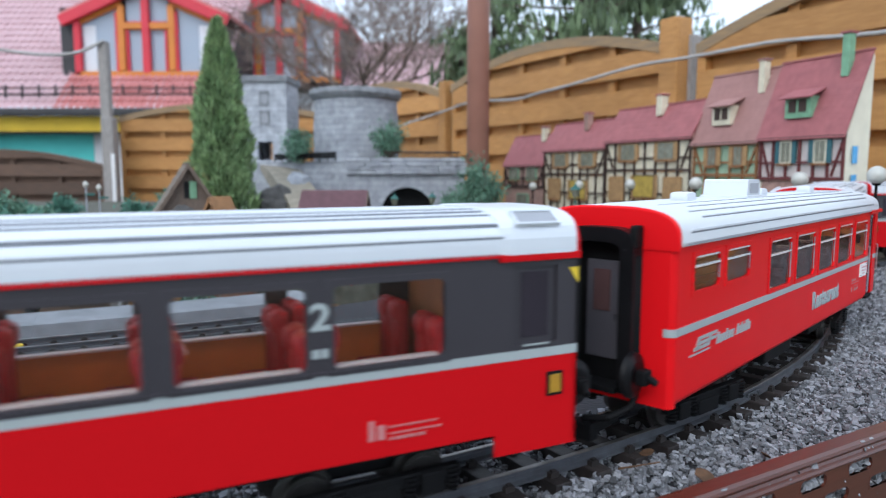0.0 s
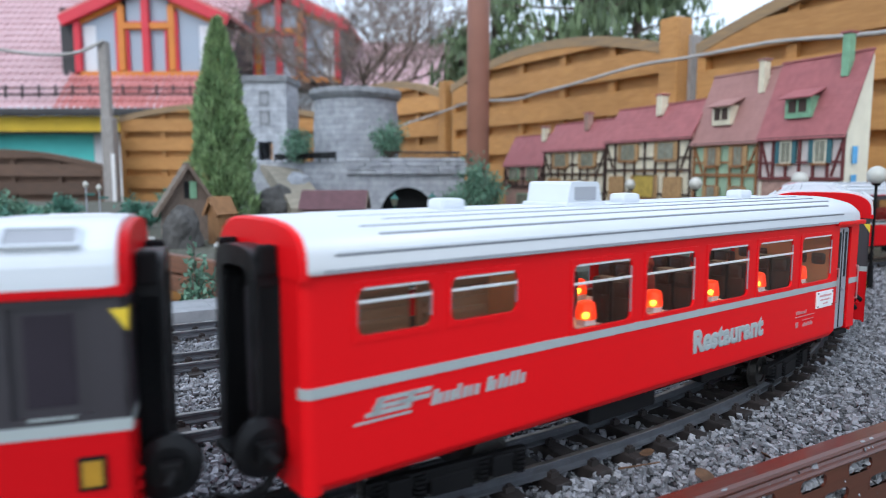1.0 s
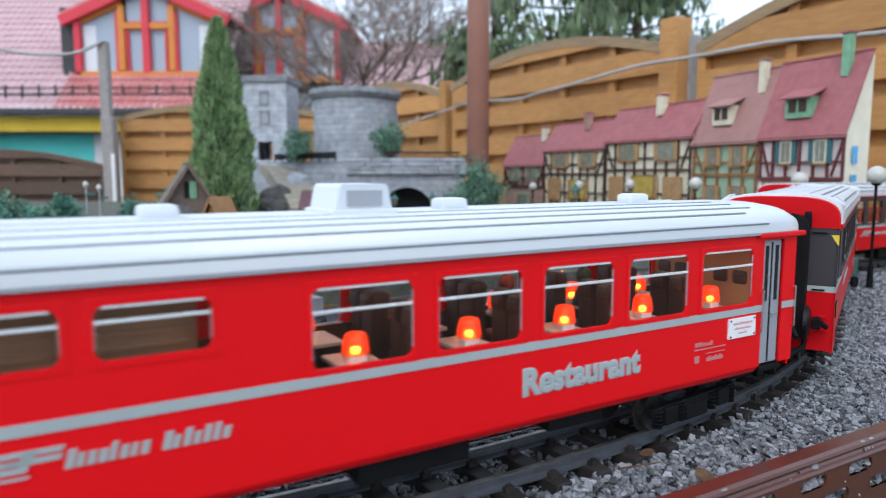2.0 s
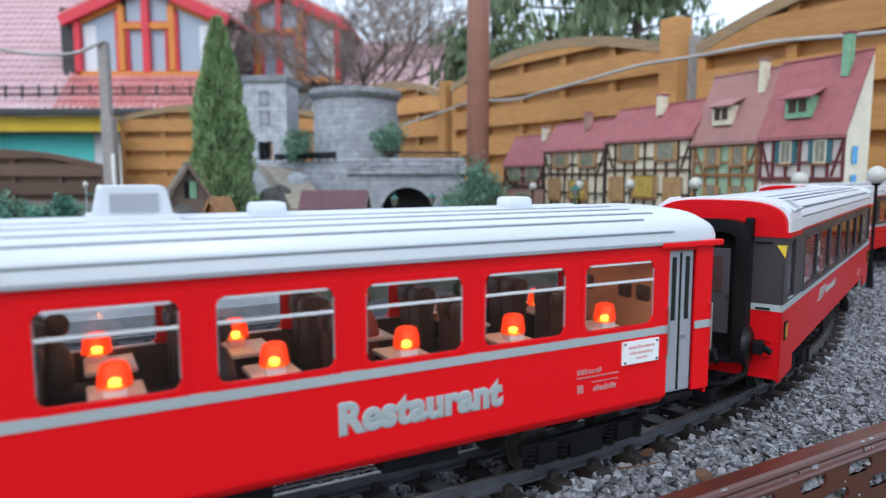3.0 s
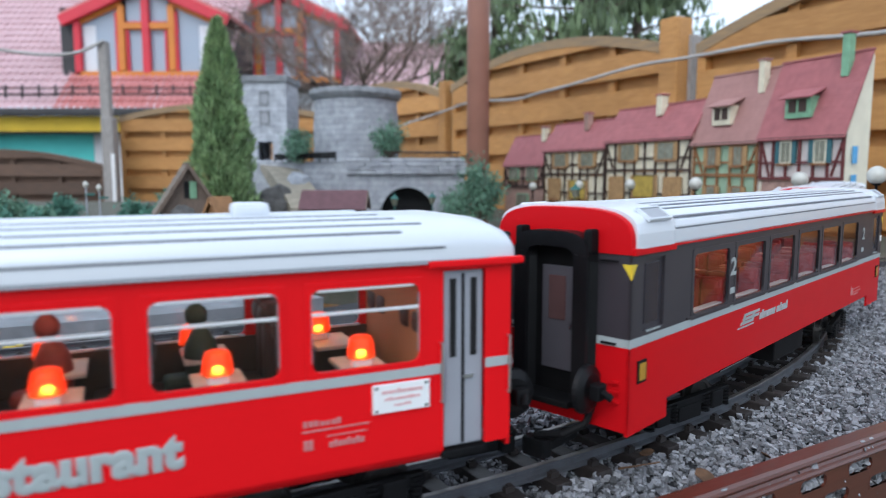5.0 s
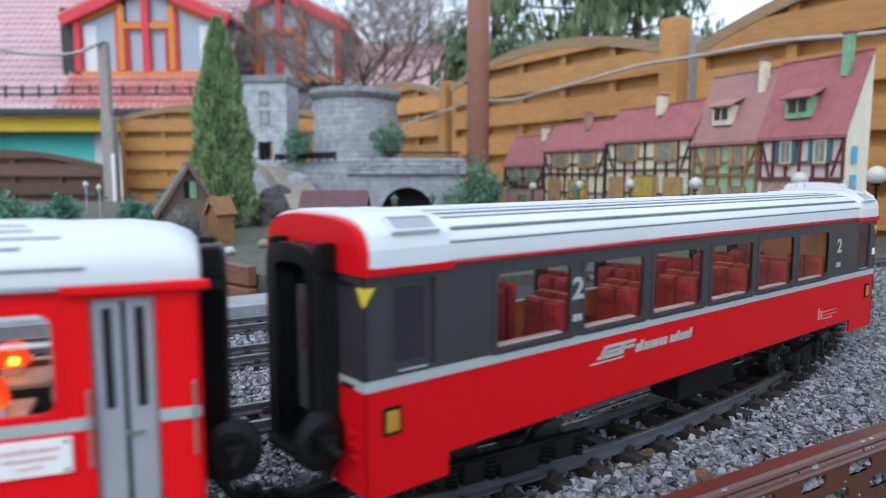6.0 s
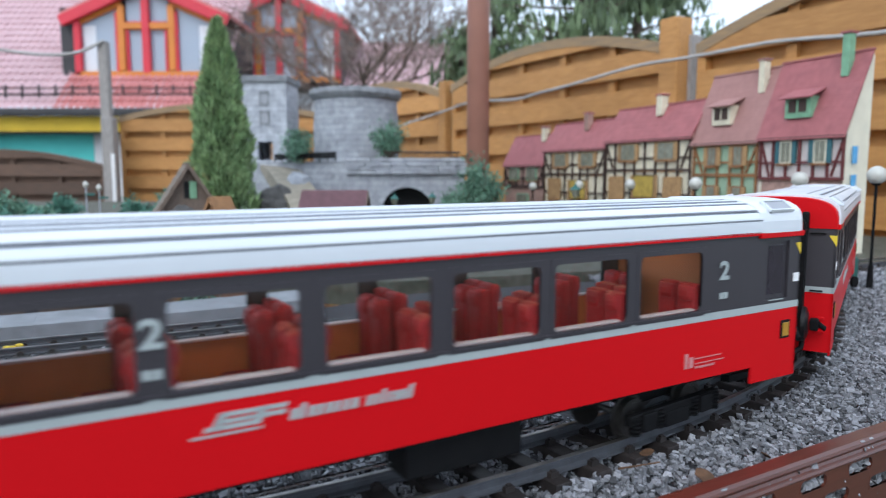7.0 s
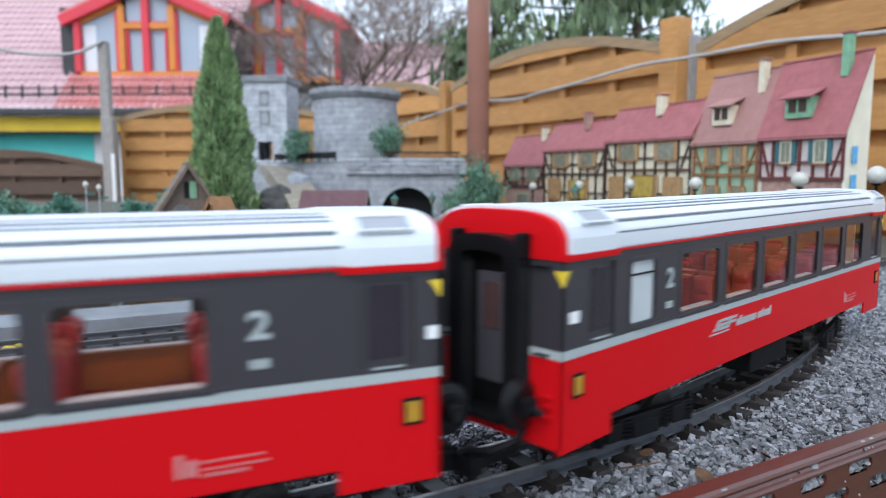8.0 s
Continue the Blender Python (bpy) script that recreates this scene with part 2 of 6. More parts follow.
def ring(bm, x0, x1, z0, z1, w, r, y, t):
    """A window surround: square outside, rounded opening, width w outside the opening, in the xz plane at y, thickness t."""
    inner = rounded(x0, x1, z0, z1, r)
    cx, cz = (x0 + x1) / 2, (z0 + z1) / 2
    outer = []
    for u, v in inner:
        ou = (x1 + w if u > cx else x0 - w) if abs(u - cx) > (x1 - x0) / 2 - r * 1.01 else u
        ov = (z1 + w if v > cz else z0 - w) if abs(v - cz) > (z1 - z0) / 2 - r * 1.01 else v
        outer.append((ou, ov))
    n = len(inner)
    rows = [[bm.verts.new((u, yy, v)) for u, v in pts] for pts, yy in ((outer, y), (inner, y), (inner, y + t), (outer, y + t))]
    for a in range(4):
        for i in range(n):
            j = (i + 1) % n
            try:
                bm.faces.new((rows[a][i], rows[a][j], rows[(a + 1) % 4][j], rows[(a + 1) % 4][i]))
            except ValueError:
                pass
    bmesh.ops.remove_doubles(bm, verts=bm.verts, dist=1e-6)
    return bm


def pierced(bm, x0, x1, z0, z1, holes, y0, y1):
    """A wall in the xz plane between y0 and y1 with square holes (x0, x1, z0, z1) right through."""
    xs = sorted({x0, x1, *[h[0] for h in holes], *[h[1] for h in holes]})
    zs = sorted({z0, z1, *[h[2] for h in holes], *[h[3] for h in holes]})

    def solid(i, j):
        if not (0 <= i < len(xs) - 1 and 0 <= j < len(zs) - 1):
            return False
        cx, cz = (xs[i] + xs[i + 1]) / 2, (zs[j] + zs[j + 1]) / 2
        return not any(h[0] < cx < h[1] and h[2] < cz < h[3] for h in holes)

    vs = {}

    def v(i, j, k):
        key = (i, j, k)
        if key not in vs:
            vs[key] = bm.verts.new((xs[i], (y0, y1)[k], zs[j]))
        return vs[key]

    for i in range(len(xs) - 1):
        for j in range(len(zs) - 1):
            if not solid(i, j):
                continue
            for k in (0, 1):
                bm.faces.new((v(i, j, k), v(i + 1, j, k), v(i + 1, j + 1, k), v(i, j + 1, k)))
            for di, dj, a, b in ((-1, 0, (0, 0), (0, 1)), (1, 0, (1, 0), (1, 1)), (0, -1, (0, 0), (1, 0)), (0, 1, (0, 1), (1, 1))):
                if not solid(i + di, j + dj):
                    bm.faces.new((v(i + a[0], j + a[1], 0), v(i + b[0], j + b[1], 0), v(i + b[0], j + b[1], 1), v(i + a[0], j + a[1], 1)))
    return bm


def cable(name, pts, r, material, label, category="cable"):
    cu = bpy.data.curves.new(name, "CURVE")
    cu.dimensions, cu.bevel_depth, cu.bevel_resolution = "3D", r, 2
    sp = cu.splines.new("NURBS")
    sp.points.add(len(pts) - 1)
    for p, co in zip(sp.points, pts):
        p.co = (*co, 1)
    sp.order_u, sp.use_endpoint_u = 3, True
    cu.materials.append(material)
    return tagged(new(name, cu), label, category)


# ---- the line of the main track: curvature along its length ----
KNOTS = (-0.9, -0.3, 0.1, 0.5, 0.9, 1.3, 1.7, 1.95, 2.25, 3.0, 3.6)
BENDS = (0.755, 0.770, 0.802, 0.857, 0.142, 0.800, 0.649, 0.58, -1.5, -1.5, 0.0)
STEP = 0.005
ARC = np.arange(-1.3, 3.8, STEP)
_k = np.interp(ARC, KNOTS, BENDS)
_i0 = int(np.argmin(abs(ARC - 0.8)))
HEAD = np.concatenate([[0], np.cumsum((_k[1:] + _k[:-1]) / 2 * STEP)])
HEAD += 0.4540 - HEAD[_i0]
_c, _s = np.cos(HEAD), np.sin(HEAD)
LINE_X = np.concatenate([[0], np.cumsum((_c[1:] + _c[:-1]) / 2 * STEP)])
LINE_Y = np.concatenate([[0], np.cumsum((_s[1:] + _s[:-1]) / 2 * STEP)])
LINE_X += -0.2504 - LINE_X[_i0]
LINE_Y += 0.3059 - LINE_Y[_i0]


def on_line(s, left=0.0):
    """Place and heading on the track, left metres to its inner side."""
    x, y, h = (float(np.interp(s, ARC, a)) for a in (LINE_X, LINE_Y, HEAD))
    return x - left * math.sin(h), y + left * math.cos(h), h


# ---- decks and garden ----
def build_ground():
    bm = bmesh.new()
    bmesh.ops.create_grid(bm, x_segments=40, y_segments=40, size=150, matrix=Matrix.Translation((0, 60, -1.05)))
    for v in bm.verts:
        v.co.z += 0.03 * noise.noise(v.co * 0.2)
    tagged(part("ground", bm, M_GROUND), "dark winter garden ground with patchy grass", "ground", kind="structure")


def deck(name, outline, z, thick, material, label):
    bm = bmesh.new()
    prism(bm, outline, (0, 0, z), (1, 0, 0), (0, 1, 0), (0, 0, -thick))
    return tagged(part(name, bm, material), label, "layout deck", kind="structure")


def build_decks():
    # the curved deck that carries the four tracks, edged by a kerb
    inner = [on_line(s, 0.64)[:2] for s in np.arange(-0.6, 1.21, 0.1)]
    outline = [(-2.2, -0.96), (0.13, 0.40), (1.75, 1.346), (1.9, 1.46), (0.8, 1.56), (-0.05, 1.22)] + inner[::-1]
    deck("track_deck", outline, -0.0185, 0.09, M_BEDSHADE, "ballasted railway deck, coloured near-black for the shade between stones")
    # the second deck with the village and castle
    outline2 = [(-3.2, 1.64), (-0.654, 1.605), (-0.37, 1.36), (-0.10, 1.26), (0.8, 1.58), (1.9, 1.48), (1.02, 2.65), (0.0, 4.3), (-0.9, 4.75), (-2.5, 4.8), (-3.2, 4.8)]
    deck("village_deck", outline2, -0.004, 0.05, M_DECK, "soil-covered raised deck with the model village")


build_ground()
build_decks()


def edge_board(a, b, z0, z1, t, name="edge_board"):
    a, b = Vector((*a, 0)), Vector((*b, 0))
    d = b - a
    bm = one_box((d.length / 2, -t / 2, (z0 + z1) / 2), (d.length, t, z1 - z0), bevel=0.003)
    ob = part(name, bm, M_BEAMWOOD)
    ob.matrix_basis = Matrix.Translation(a) @ Matrix.Rotation(math.atan2(d.y, d.x), 4, "Z")
    return tagged(ob, "red-brown stained board edging the village deck", "board", "deck edging boards")


edge_board((-3.2, 1.64), (-0.654, 1.605), -0.038, 0.014, 0.02)
edge_board((-0.654, 1.60), (-0.37, 1.355), -0.026, 0.014, 0.02)
edge_board((-0.64, 1.575), (-0.365, 1.34), -0.066, -0.030, 0.02)


def build_kerb():
    slabs = thing("kerb", pose(0, 0, 0), "pale grey concrete kerb slabs along the inner track", "kerb", kind="structure")
    for k in range(7):
        s0, s1 = -0.5 + k * 0.26, -0.5 + (k + 1) * 0.26 - 0.0004
        pts = [on_line(s, 0.60)[:2] for s in np.linspace(s0, s1, 5)] + [on_line(s, 0.69)[:2] for s in np.linspace(s1, s0, 5)]
        bm = bmesh.new()
        prism(bm, pts, (0, 0, -0.10), (1, 0, 0), (0, 1, 0), (0, 0, 0.108))
        part("slab", bm, M_KERB, slabs)


build_kerb()


# ---- tracks ----
RAIL_PROFILE = ((-0.0046, -0.0088), (0.0046, -0.0088), (0.0046, -0.0074), (0.0010, -0.0064), (0.0010, -0.0030), (0.0023, -0.0022), (0.0023, -0.0004),
                (0.0017, 0.0), (-0.0017, 0.0), (-0.0023, -0.0004), (-0.0023, -0.0022), (-0.0010, -0.0030), (-0.0010, -0.0064), (-0.0046, -0.0074))


def sweep(bm, profile, s0, s1, left, n, mats=None):
    rows = []
    for s in np.linspace(s0, s1, n):
        x, y, h = on_line(s, left)
        rows.append([bm.verts.new((x - u * math.sin(h), y + u * math.cos(h), w)) for u, w in profile])
    k = len(profile)
    for a, b in zip(rows, rows[1:]):
        for i in range(k):
            f = bm.faces.new((a[i], b[i], b[(i + 1) % k], a[(i + 1) % k]))
            if mats and i in mats:
                f.material_index = 1
    bm.faces.new(rows[0])
    bm.faces.new(rows[-1][::-1])
    return bm


def tie_mesh():
    bm = bmesh.new()
    box(bm, (0, 0, -0.0135), (0.0145, 0.082, 0.0095), bevel=0.0012)
    for side in (-1, 1):
        for o in (-0.0068, 0.0068):
            box(bm, (0, side * 0.0225 + o, -0.0072), (0.007, 0.0042, 0.0042))
            box(bm, (0, side * 0.0225 + o, -0.0047), (0.0036, 0.0026, 0.0022))
    me = bpy.data.meshes.new("tie")
    bm.to_mesh(me)
    bm.free()
    me.materials.append(M_TIE)
    return me


TIE = tie_mesh()


def build_track(s0, s1, left, label, n):
    tr = thing("track", pose(0, 0, 0), label, "track", "garden railway tracks", "structure")
    for side in (-0.0225, 0.0225):
        bm = bmesh.new()
        sweep(bm, RAIL_PROFILE, s0, s1, left + side, n, mats=(6, 7, 8))
        part("rail", bm, [M_RAIL, M_RAILTOP], tr)
    # fish-plates where the rail lengths meet
    for sj in np.arange(s0 + 0.22, s1, 0.6):
        x, y, h = on_line(sj, left - 0.0225)
        bm = one_box((0, -0.0026, -0.0055), (0.026, 0.0016, 0.0042), bevel=0.0004)
        for dx in (-0.008, 0.008):
            tube(bm, (dx, -0.003, -0.0052), (dx, -0.0056, -0.0052), 0.0017, seg=6)
        ob = part("rail_joiner", bm, M_RAIL, tr)
        ob.matrix_basis = Matrix.Translation((x, y, 0)) @ Matrix.Rotation(h, 4, "Z")
    s = s0 + 0.01
    while s < s1:
        x, y, h = on_line(s, left)
        ob = new("tie", TIE)
        ob.parent = tr
        ob.matrix_basis = Matrix.Translation((x, y, random.uniform(-0.0004, 0.0004))) @ Matrix.Rotation(h + random.uniform(-0.02, 0.02), 4, "Z")
        s += 0.0372
    return tr


build_track(-1.2, 3.55, 0.0, "dark garden railway track with brown ties in grey ballast", 240)
build_track(0.3, 1.25, 0.180, "parallel garden railway track with worn shiny rail heads", 60)
build_track(0.3, 1.25, 0.385, "parallel garden railway track behind the main line", 60)
build_track(0.3, 1.25, 0.540, "parallel garden railway track beside the kerb", 60)


def build_ballast():
    """Loose crushed stone, each a small jagged block."""
    rng = np.random.default_rng(5)
    corners = np.array([(x, y, z) for x in (-1, 1) for y in (-1, 1) for z in (-1, 1)], float)
    quads = np.array([(0, 1, 3, 2), (4, 6, 7, 5), (0, 4, 5, 1), (2, 3, 7, 6), (0, 2, 6, 4), (1, 5, 7, 3)])

    def field(name, label, spots, size, zlift):
        n = len(spots)
        shape = corners[None] * rng.uniform(0.3, 1.0, (n, 8, 3))
        ang = rng.uniform(0, 6.28, (n, 3))
        ca, sa = np.cos(ang), np.sin(ang)
        z0, o1 = np.zeros(n), np.ones(n)
        rz = np.stack([np.stack([ca[:, 0], -sa[:, 0], z0], 1), np.stack([sa[:, 0], ca[:, 0], z0], 1), np.stack([z0, z0, o1], 1)], 1)
        rx = np.stack([np.stack([o1, z0, z0], 1), np.stack([z0, ca[:, 1], -sa[:, 1]], 1), np.stack([z0, sa[:, 1], ca[:, 1]], 1)], 1)
        rot = rz @ rx
        dims = size * rng.uniform(0.5, 1.45, (n, 1)) * rng.uniform(0.6, 1.3, (n, 3)) * [1.15, 1.0, 0.62]
        pts = np.einsum("nij,nkj->nki", rot, shape * dims[:, None, :])
        pts += np.column_stack([spots, rng.uniform(-0.003, 0.0035, n) + zlift])[:, None, :]
        verts = pts.reshape(-1, 3)
        faces = (quads[None] + 8 * np.arange(n)[:, None, None]).reshape(-1, 4)
        me = bpy.data.meshes.new(name)
        me.from_pydata(verts.tolist(), [], faces.tolist())
        me.materials.append(M_STONE)
        tagged(new(name, me), label, "ballast", kind="stuff")

    def strip(s0, s1, l0, l1, density):
        area = (s1 - s0) * (l1 - l0)
        n = int(area * density)
        out = []
        for s, l in zip(rng.uniform(s0, s1, n), rng.uniform(l0, l1, n)):
            out.append(on_line(s, l)[:2])
        return np.array(out)

    near = np.concatenate([strip(0.78, 1.9, -0.24, -0.037, 135000), strip(0.2, 0.78, -0.10, -0.037, 70000)])
    keep = [(p[0] * 0.504 - p[1] * 0.863) < BEAM_LIMIT for p in near]
    field("ballast_near", "grey crushed stone ballast around the main track", near[keep], 0.0024, rng.uniform(-0.0185, -0.0135, sum(keep)))
    between = strip(0.2, 1.9, -0.046, 0.062, 60000)
    field("ballast_between_ties", "grey crushed stone between the ties", between, 0.0025, -0.0178)
    u = rng.uniform(-0.1, 0.9, 5200)
    edge = np.column_stack([0.130 + 0.863 * u, 0.402 + 0.504 * u]) + np.outer(rng.uniform(-0.0135, -0.005, 5200), [-0.504, 0.863])
    field("ballast_edge", "grey ballast packed behind the slotted edge profile", edge, 0.0030, rng.uniform(-0.048, -0.008, 5200))
    inner = strip(0.3, 1.25, 0.06, 0.61, 80000)
    field("ballast_inner", "grey crushed stone ballast between the inner tracks", inner, 0.0026, -0.0142)
    far = np.column_stack([rng.uniform(0.3, 1.6, 52000), rng.uniform(0.72, 1.58, 52000)])
    far = far[(far[:, 0] * 0.504 - far[:, 1] * 0.863) < BEAM_LIMIT]
    field("ballast_far", "grey crushed stone ballast towards the houses", far, 0.0031, -0.0150)


BEAM_LIMIT = -0.284


# ---- the brown slotted edge profile in the foreground ----
def build_edge_profile():
    a = Vector((0.130, 0.402, 0)) - Vector((0.226, 0.132, 0)).normalized() * 0.5
    ang = math.atan2(0.132, 0.226)
    rail = thing("edge_profile", Matrix.Translation(a) @ Matrix.Rotation(ang, 4, "Z"), "glossy red-brown painted metal edge profile with slotted holes", "edge profile")
    L = 1.6
    top = [(0, -0.03), (0, 0.0), (-0.0012, 0.0012), (-0.0128, 0.0012), (-0.0156, 0.0002), (-0.0163, -0.0018), (-0.0152, -0.0032), (-0.0140, -0.0052), (-0.0150, -0.0070),
           (-0.0170, -0.0080), (-0.0178, -0.0096), (-0.0160, -0.0104), (-0.0130, -0.008), (-0.0118, -0.005), (-0.0034, -0.004), (-0.0022, -0.03)]
    bm = bmesh.new()
    prism(bm, top, (0, 0, 0), (0, 1, 0), (0, 0, 1), (L, 0, 0))
    part("top_flange", bm, M_BEAM, rail)
    slot, pitch = 0.0315, 0.0581
    n = int((L - 0.05) / pitch)
    for row, (zc, shift) in enumerate(((-0.0163, 0.0400), (-0.0325, 0.0110))):
        z0, z1 = (-0.0262, -0.0104) if row == 0 else (-0.075, -0.0262)
        bm = bmesh.new()
        holes = [(shift + k * pitch, shift + k * pitch + slot, zc - 0.0047, zc + 0.0047) for k in range(n)]
        pierced(bm, 0, L, z0, z1, holes, -0.0172, -0.0154)
        part("slotted_web", bm, M_BEAM, rail)
        for h in holes:
            if 0.3 < h[0] < 1.1:
                bm = bmesh.new()
                ring(bm, h[0] + 0.0004, h[1] - 0.0004, h[2], h[3], 0.0005, 0.0042, -0.0174, 0.0022)
                part("slot_lip", bm, M_BEAM, rail)
    rng = random.Random(3)
    for px in (0.545, 0.70, 0.712, 0.765, 0.86):
        bm = bmesh.new()
        bmesh.ops.create_icosphere(bm, subdivisions=2, radius=1)
        for v in bm.verts:
            v.co = Vector((px + v.co.x * rng.uniform(0.0018, 0.0035), -0.0145 + v.co.y * 0.0012, 0.0006 + v.co.z * 0.0006))
        part("paint_chip", bm, M_KERB, rail, "pale chip in the paint")


build_edge_profile()
build_ballast()


# ---- coaches ----
def roof_outline(half, z0, z1, power, n=28, lip=0.003):
    """The cross-section of a coach roof, from eave to eave."""
    pts = [(half, z0), (half, z0 + lip)]
    for k in range(1, n):
        a = math.pi * k / n
        c, s = math.cos(a), math.sin(a)
        pts.append((half * math.copysign(abs(c) ** power, c), z0 + lip + (z1 - z0 - lip) * abs(s) ** power))
    return pts + [(-half, z0 + lip), (-half, z0)]


def roof_point(half, z0, z1, power, deg, lip=0.003):
    """A point of the roof skin by its angle, and how steeply the skin leans there."""
    def at(a):
        return half * math.cos(a) ** power, z0 + lip + (z1 - z0 - lip) * math.sin(a) ** power
    a = radians(deg)
    (ya, za), (yb, zb) = at(a - 0.01), at(a + 0.01)
    y, z = at(a)
    return y, z, math.atan2(zb - za, ya - yb)


def stepped_outline(half, z0, z1, power, steps):
    pts = roof_outline(half, z0, z1, power, 60)
    out = []
    for y, z in pts:
        cut = 0.0
        for st in steps:
            if abs(abs(y) - st) < 0.0011:
                cut = 0.0013
        out.append((y * (1 - cut / half), z - cut))
    return out


def loft(bm, outline, stations):
    """A shell along x through scaled outlines: stations of (x, scale of y, z shift, scale of z about the eave)."""
    z0 = outline[0][1]
    rows = []
    for x, sy, dz, sz in stations:
        rows.append([bm.verts.new((x, y * sy, z0 + (z - z0) * sz + dz)) for y, z in outline])
    n = len(outline)
    for a, b in zip(rows, rows[1:]):
        for i in range(n - 1):
            bm.faces.new((a[i], a[i + 1], b[i + 1], b[i]))
        bm.faces.new((a[n - 1], a[0], b[0], b[n - 1]))
    bm.faces.new(rows[0])
    bm.faces.new(rows[-1][::-1])
    return bm


def bars(bm, rng, x0, x1, z0, z1, n, y, slant=0.25):
    """Upright short bars that stand for small lettering."""
    w = (x1 - x0) / n
    for k in range(n):
        h = z1 if rng.random() < 0.35 else z0 + (z1 - z0) * 0.72
        xa = x0 + k * w + w * 0.08
        xb = xa + w * rng.uniform(0.6, 0.84)
        prism(bm, [(xa, z0), (xb, z0), (xb + slant * (h - z0), h), (xa + slant * (h - z0), h)], (0, y, 0), (1, 0, 0), (0, 0, 1), (0, 0.0006, 0))
    return bm


def logo(bm, x0, z0, w, h, y):
    """A slanted double-stroke emblem over a thin rule."""
    t = h * 0.2
    sl = 0.55
    for xa, xb, za in ((0.28, 1.0, 0.80), (0.22, 0.62, 0.50), (0.55, 0.98, 0.50), (0.12, 0.62, 0.24)):
        z = z0 + za * h
        prism(bm, [(x0 + xa * w, z), (x0 + xb * w, z), (x0 + xb * w + sl * t, z + t), (x0 + xa * w + sl * t, z + t)], (0, y, 0), (1, 0, 0), (0, 0, 1), (0, 0.0006, 0))
    for xa in (0.20, 0.62):
        prism(bm, [(x0 + xa * w, z0 + 0.24 * h), (x0 + (xa + 0.09) * w, z0 + 0.24 * h), (x0 + (xa + 0.09) * w + sl * h * 0.7, z0 + 0.98 * h), (x0 + xa * w + sl * h * 0.7, z0 + 0.98 * h)],
              (0, y, 0), (1, 0, 0), (0, 0, 1), (0, 0.0006, 0))
    prism(bm, [(x0 - 0.02 * w, z0), (x0 + 0.72 * w, z0), (x0 + 0.74 * w, z0 + 0.1 * h), (x0, z0 + 0.1 * h)], (0, y, 0), (1, 0, 0), (0, 0, 1), (0, 0.0006, 0))
    return bm


def bogie(parent, x):
    """A four-wheel bogie under a coach, its pivot at x."""
    bg = part("bogie", one_box((0, 0, 0.024), (0.062, 0.030, 0.010), bevel=0.002), M_BLACK, parent)
    bg.matrix_basis = Matrix.Translation((x, 0, 0))
    for side in (-1, 1):
        bm = bmesh.new()
        box(bm, (0, side * 0.036, 0.020), (0.112, 0.006, 0.008), bevel=0.001)
        for dx in (-0.036, 0.036):
            box(bm, (dx, side * 0.037, 0.0165), (0.016, 0.009, 0.014), bevel=0.0015)
            for k in range(5):
                tube(bm, (dx + 0.014, side * 0.038, 0.009 + k * 0.003), (dx + 0.014, side * 0.038, 0.0105 + k * 0.003), 0.0042, seg=10)
                tube(bm, (dx - 0.014, side * 0.038, 0.009 + k * 0.003), (dx - 0.014, side * 0.038, 0.0105 + k * 0.003), 0.0042, seg=10)
        box(bm, (0, side * 0.036, 0.013), (0.03, 0.008, 0.012), bevel=0.001)
        part("side_frame", bm, M_BLACK, bg)
    prof = ((0.0185, 0.003), (0.0185, 0.0180), (0.0198, 0.0180), (0.0200, 0.0152), (0.0255, 0.0148), (0.0255, 0.0120), (0.0244, 0.0112), (0.0244, 0.0052), (0.0262, 0.0046), (0.0262, 0.0))
    for dx in (-0.036, 0.036):
        part("axle", tube(bmesh.new(), (dx, -0.03, 0.015), (dx, 0.03, 0.015), 0.003, seg=8), M_WHEEL, bg)
        for side in (-1, 1):
            bm = bmesh.new()
            rows = [[bm.verts.new((dx + r * math.cos(6.2832 * i / 24), side * y, 0.015 + r * math.sin(6.2832 * i / 24))) for i in range(24)] for y, r in prof[:-1]]
            for a, b in zip(rows, rows[1:]):
                for i in range(24):
                    bm.faces.new((a[i], a[(i + 1) % 24], b[(i + 1) % 24], b[i]))
            bm.faces.new(rows[-1])
            part("wheel", bm, M_WHEEL, bg)
    return bg


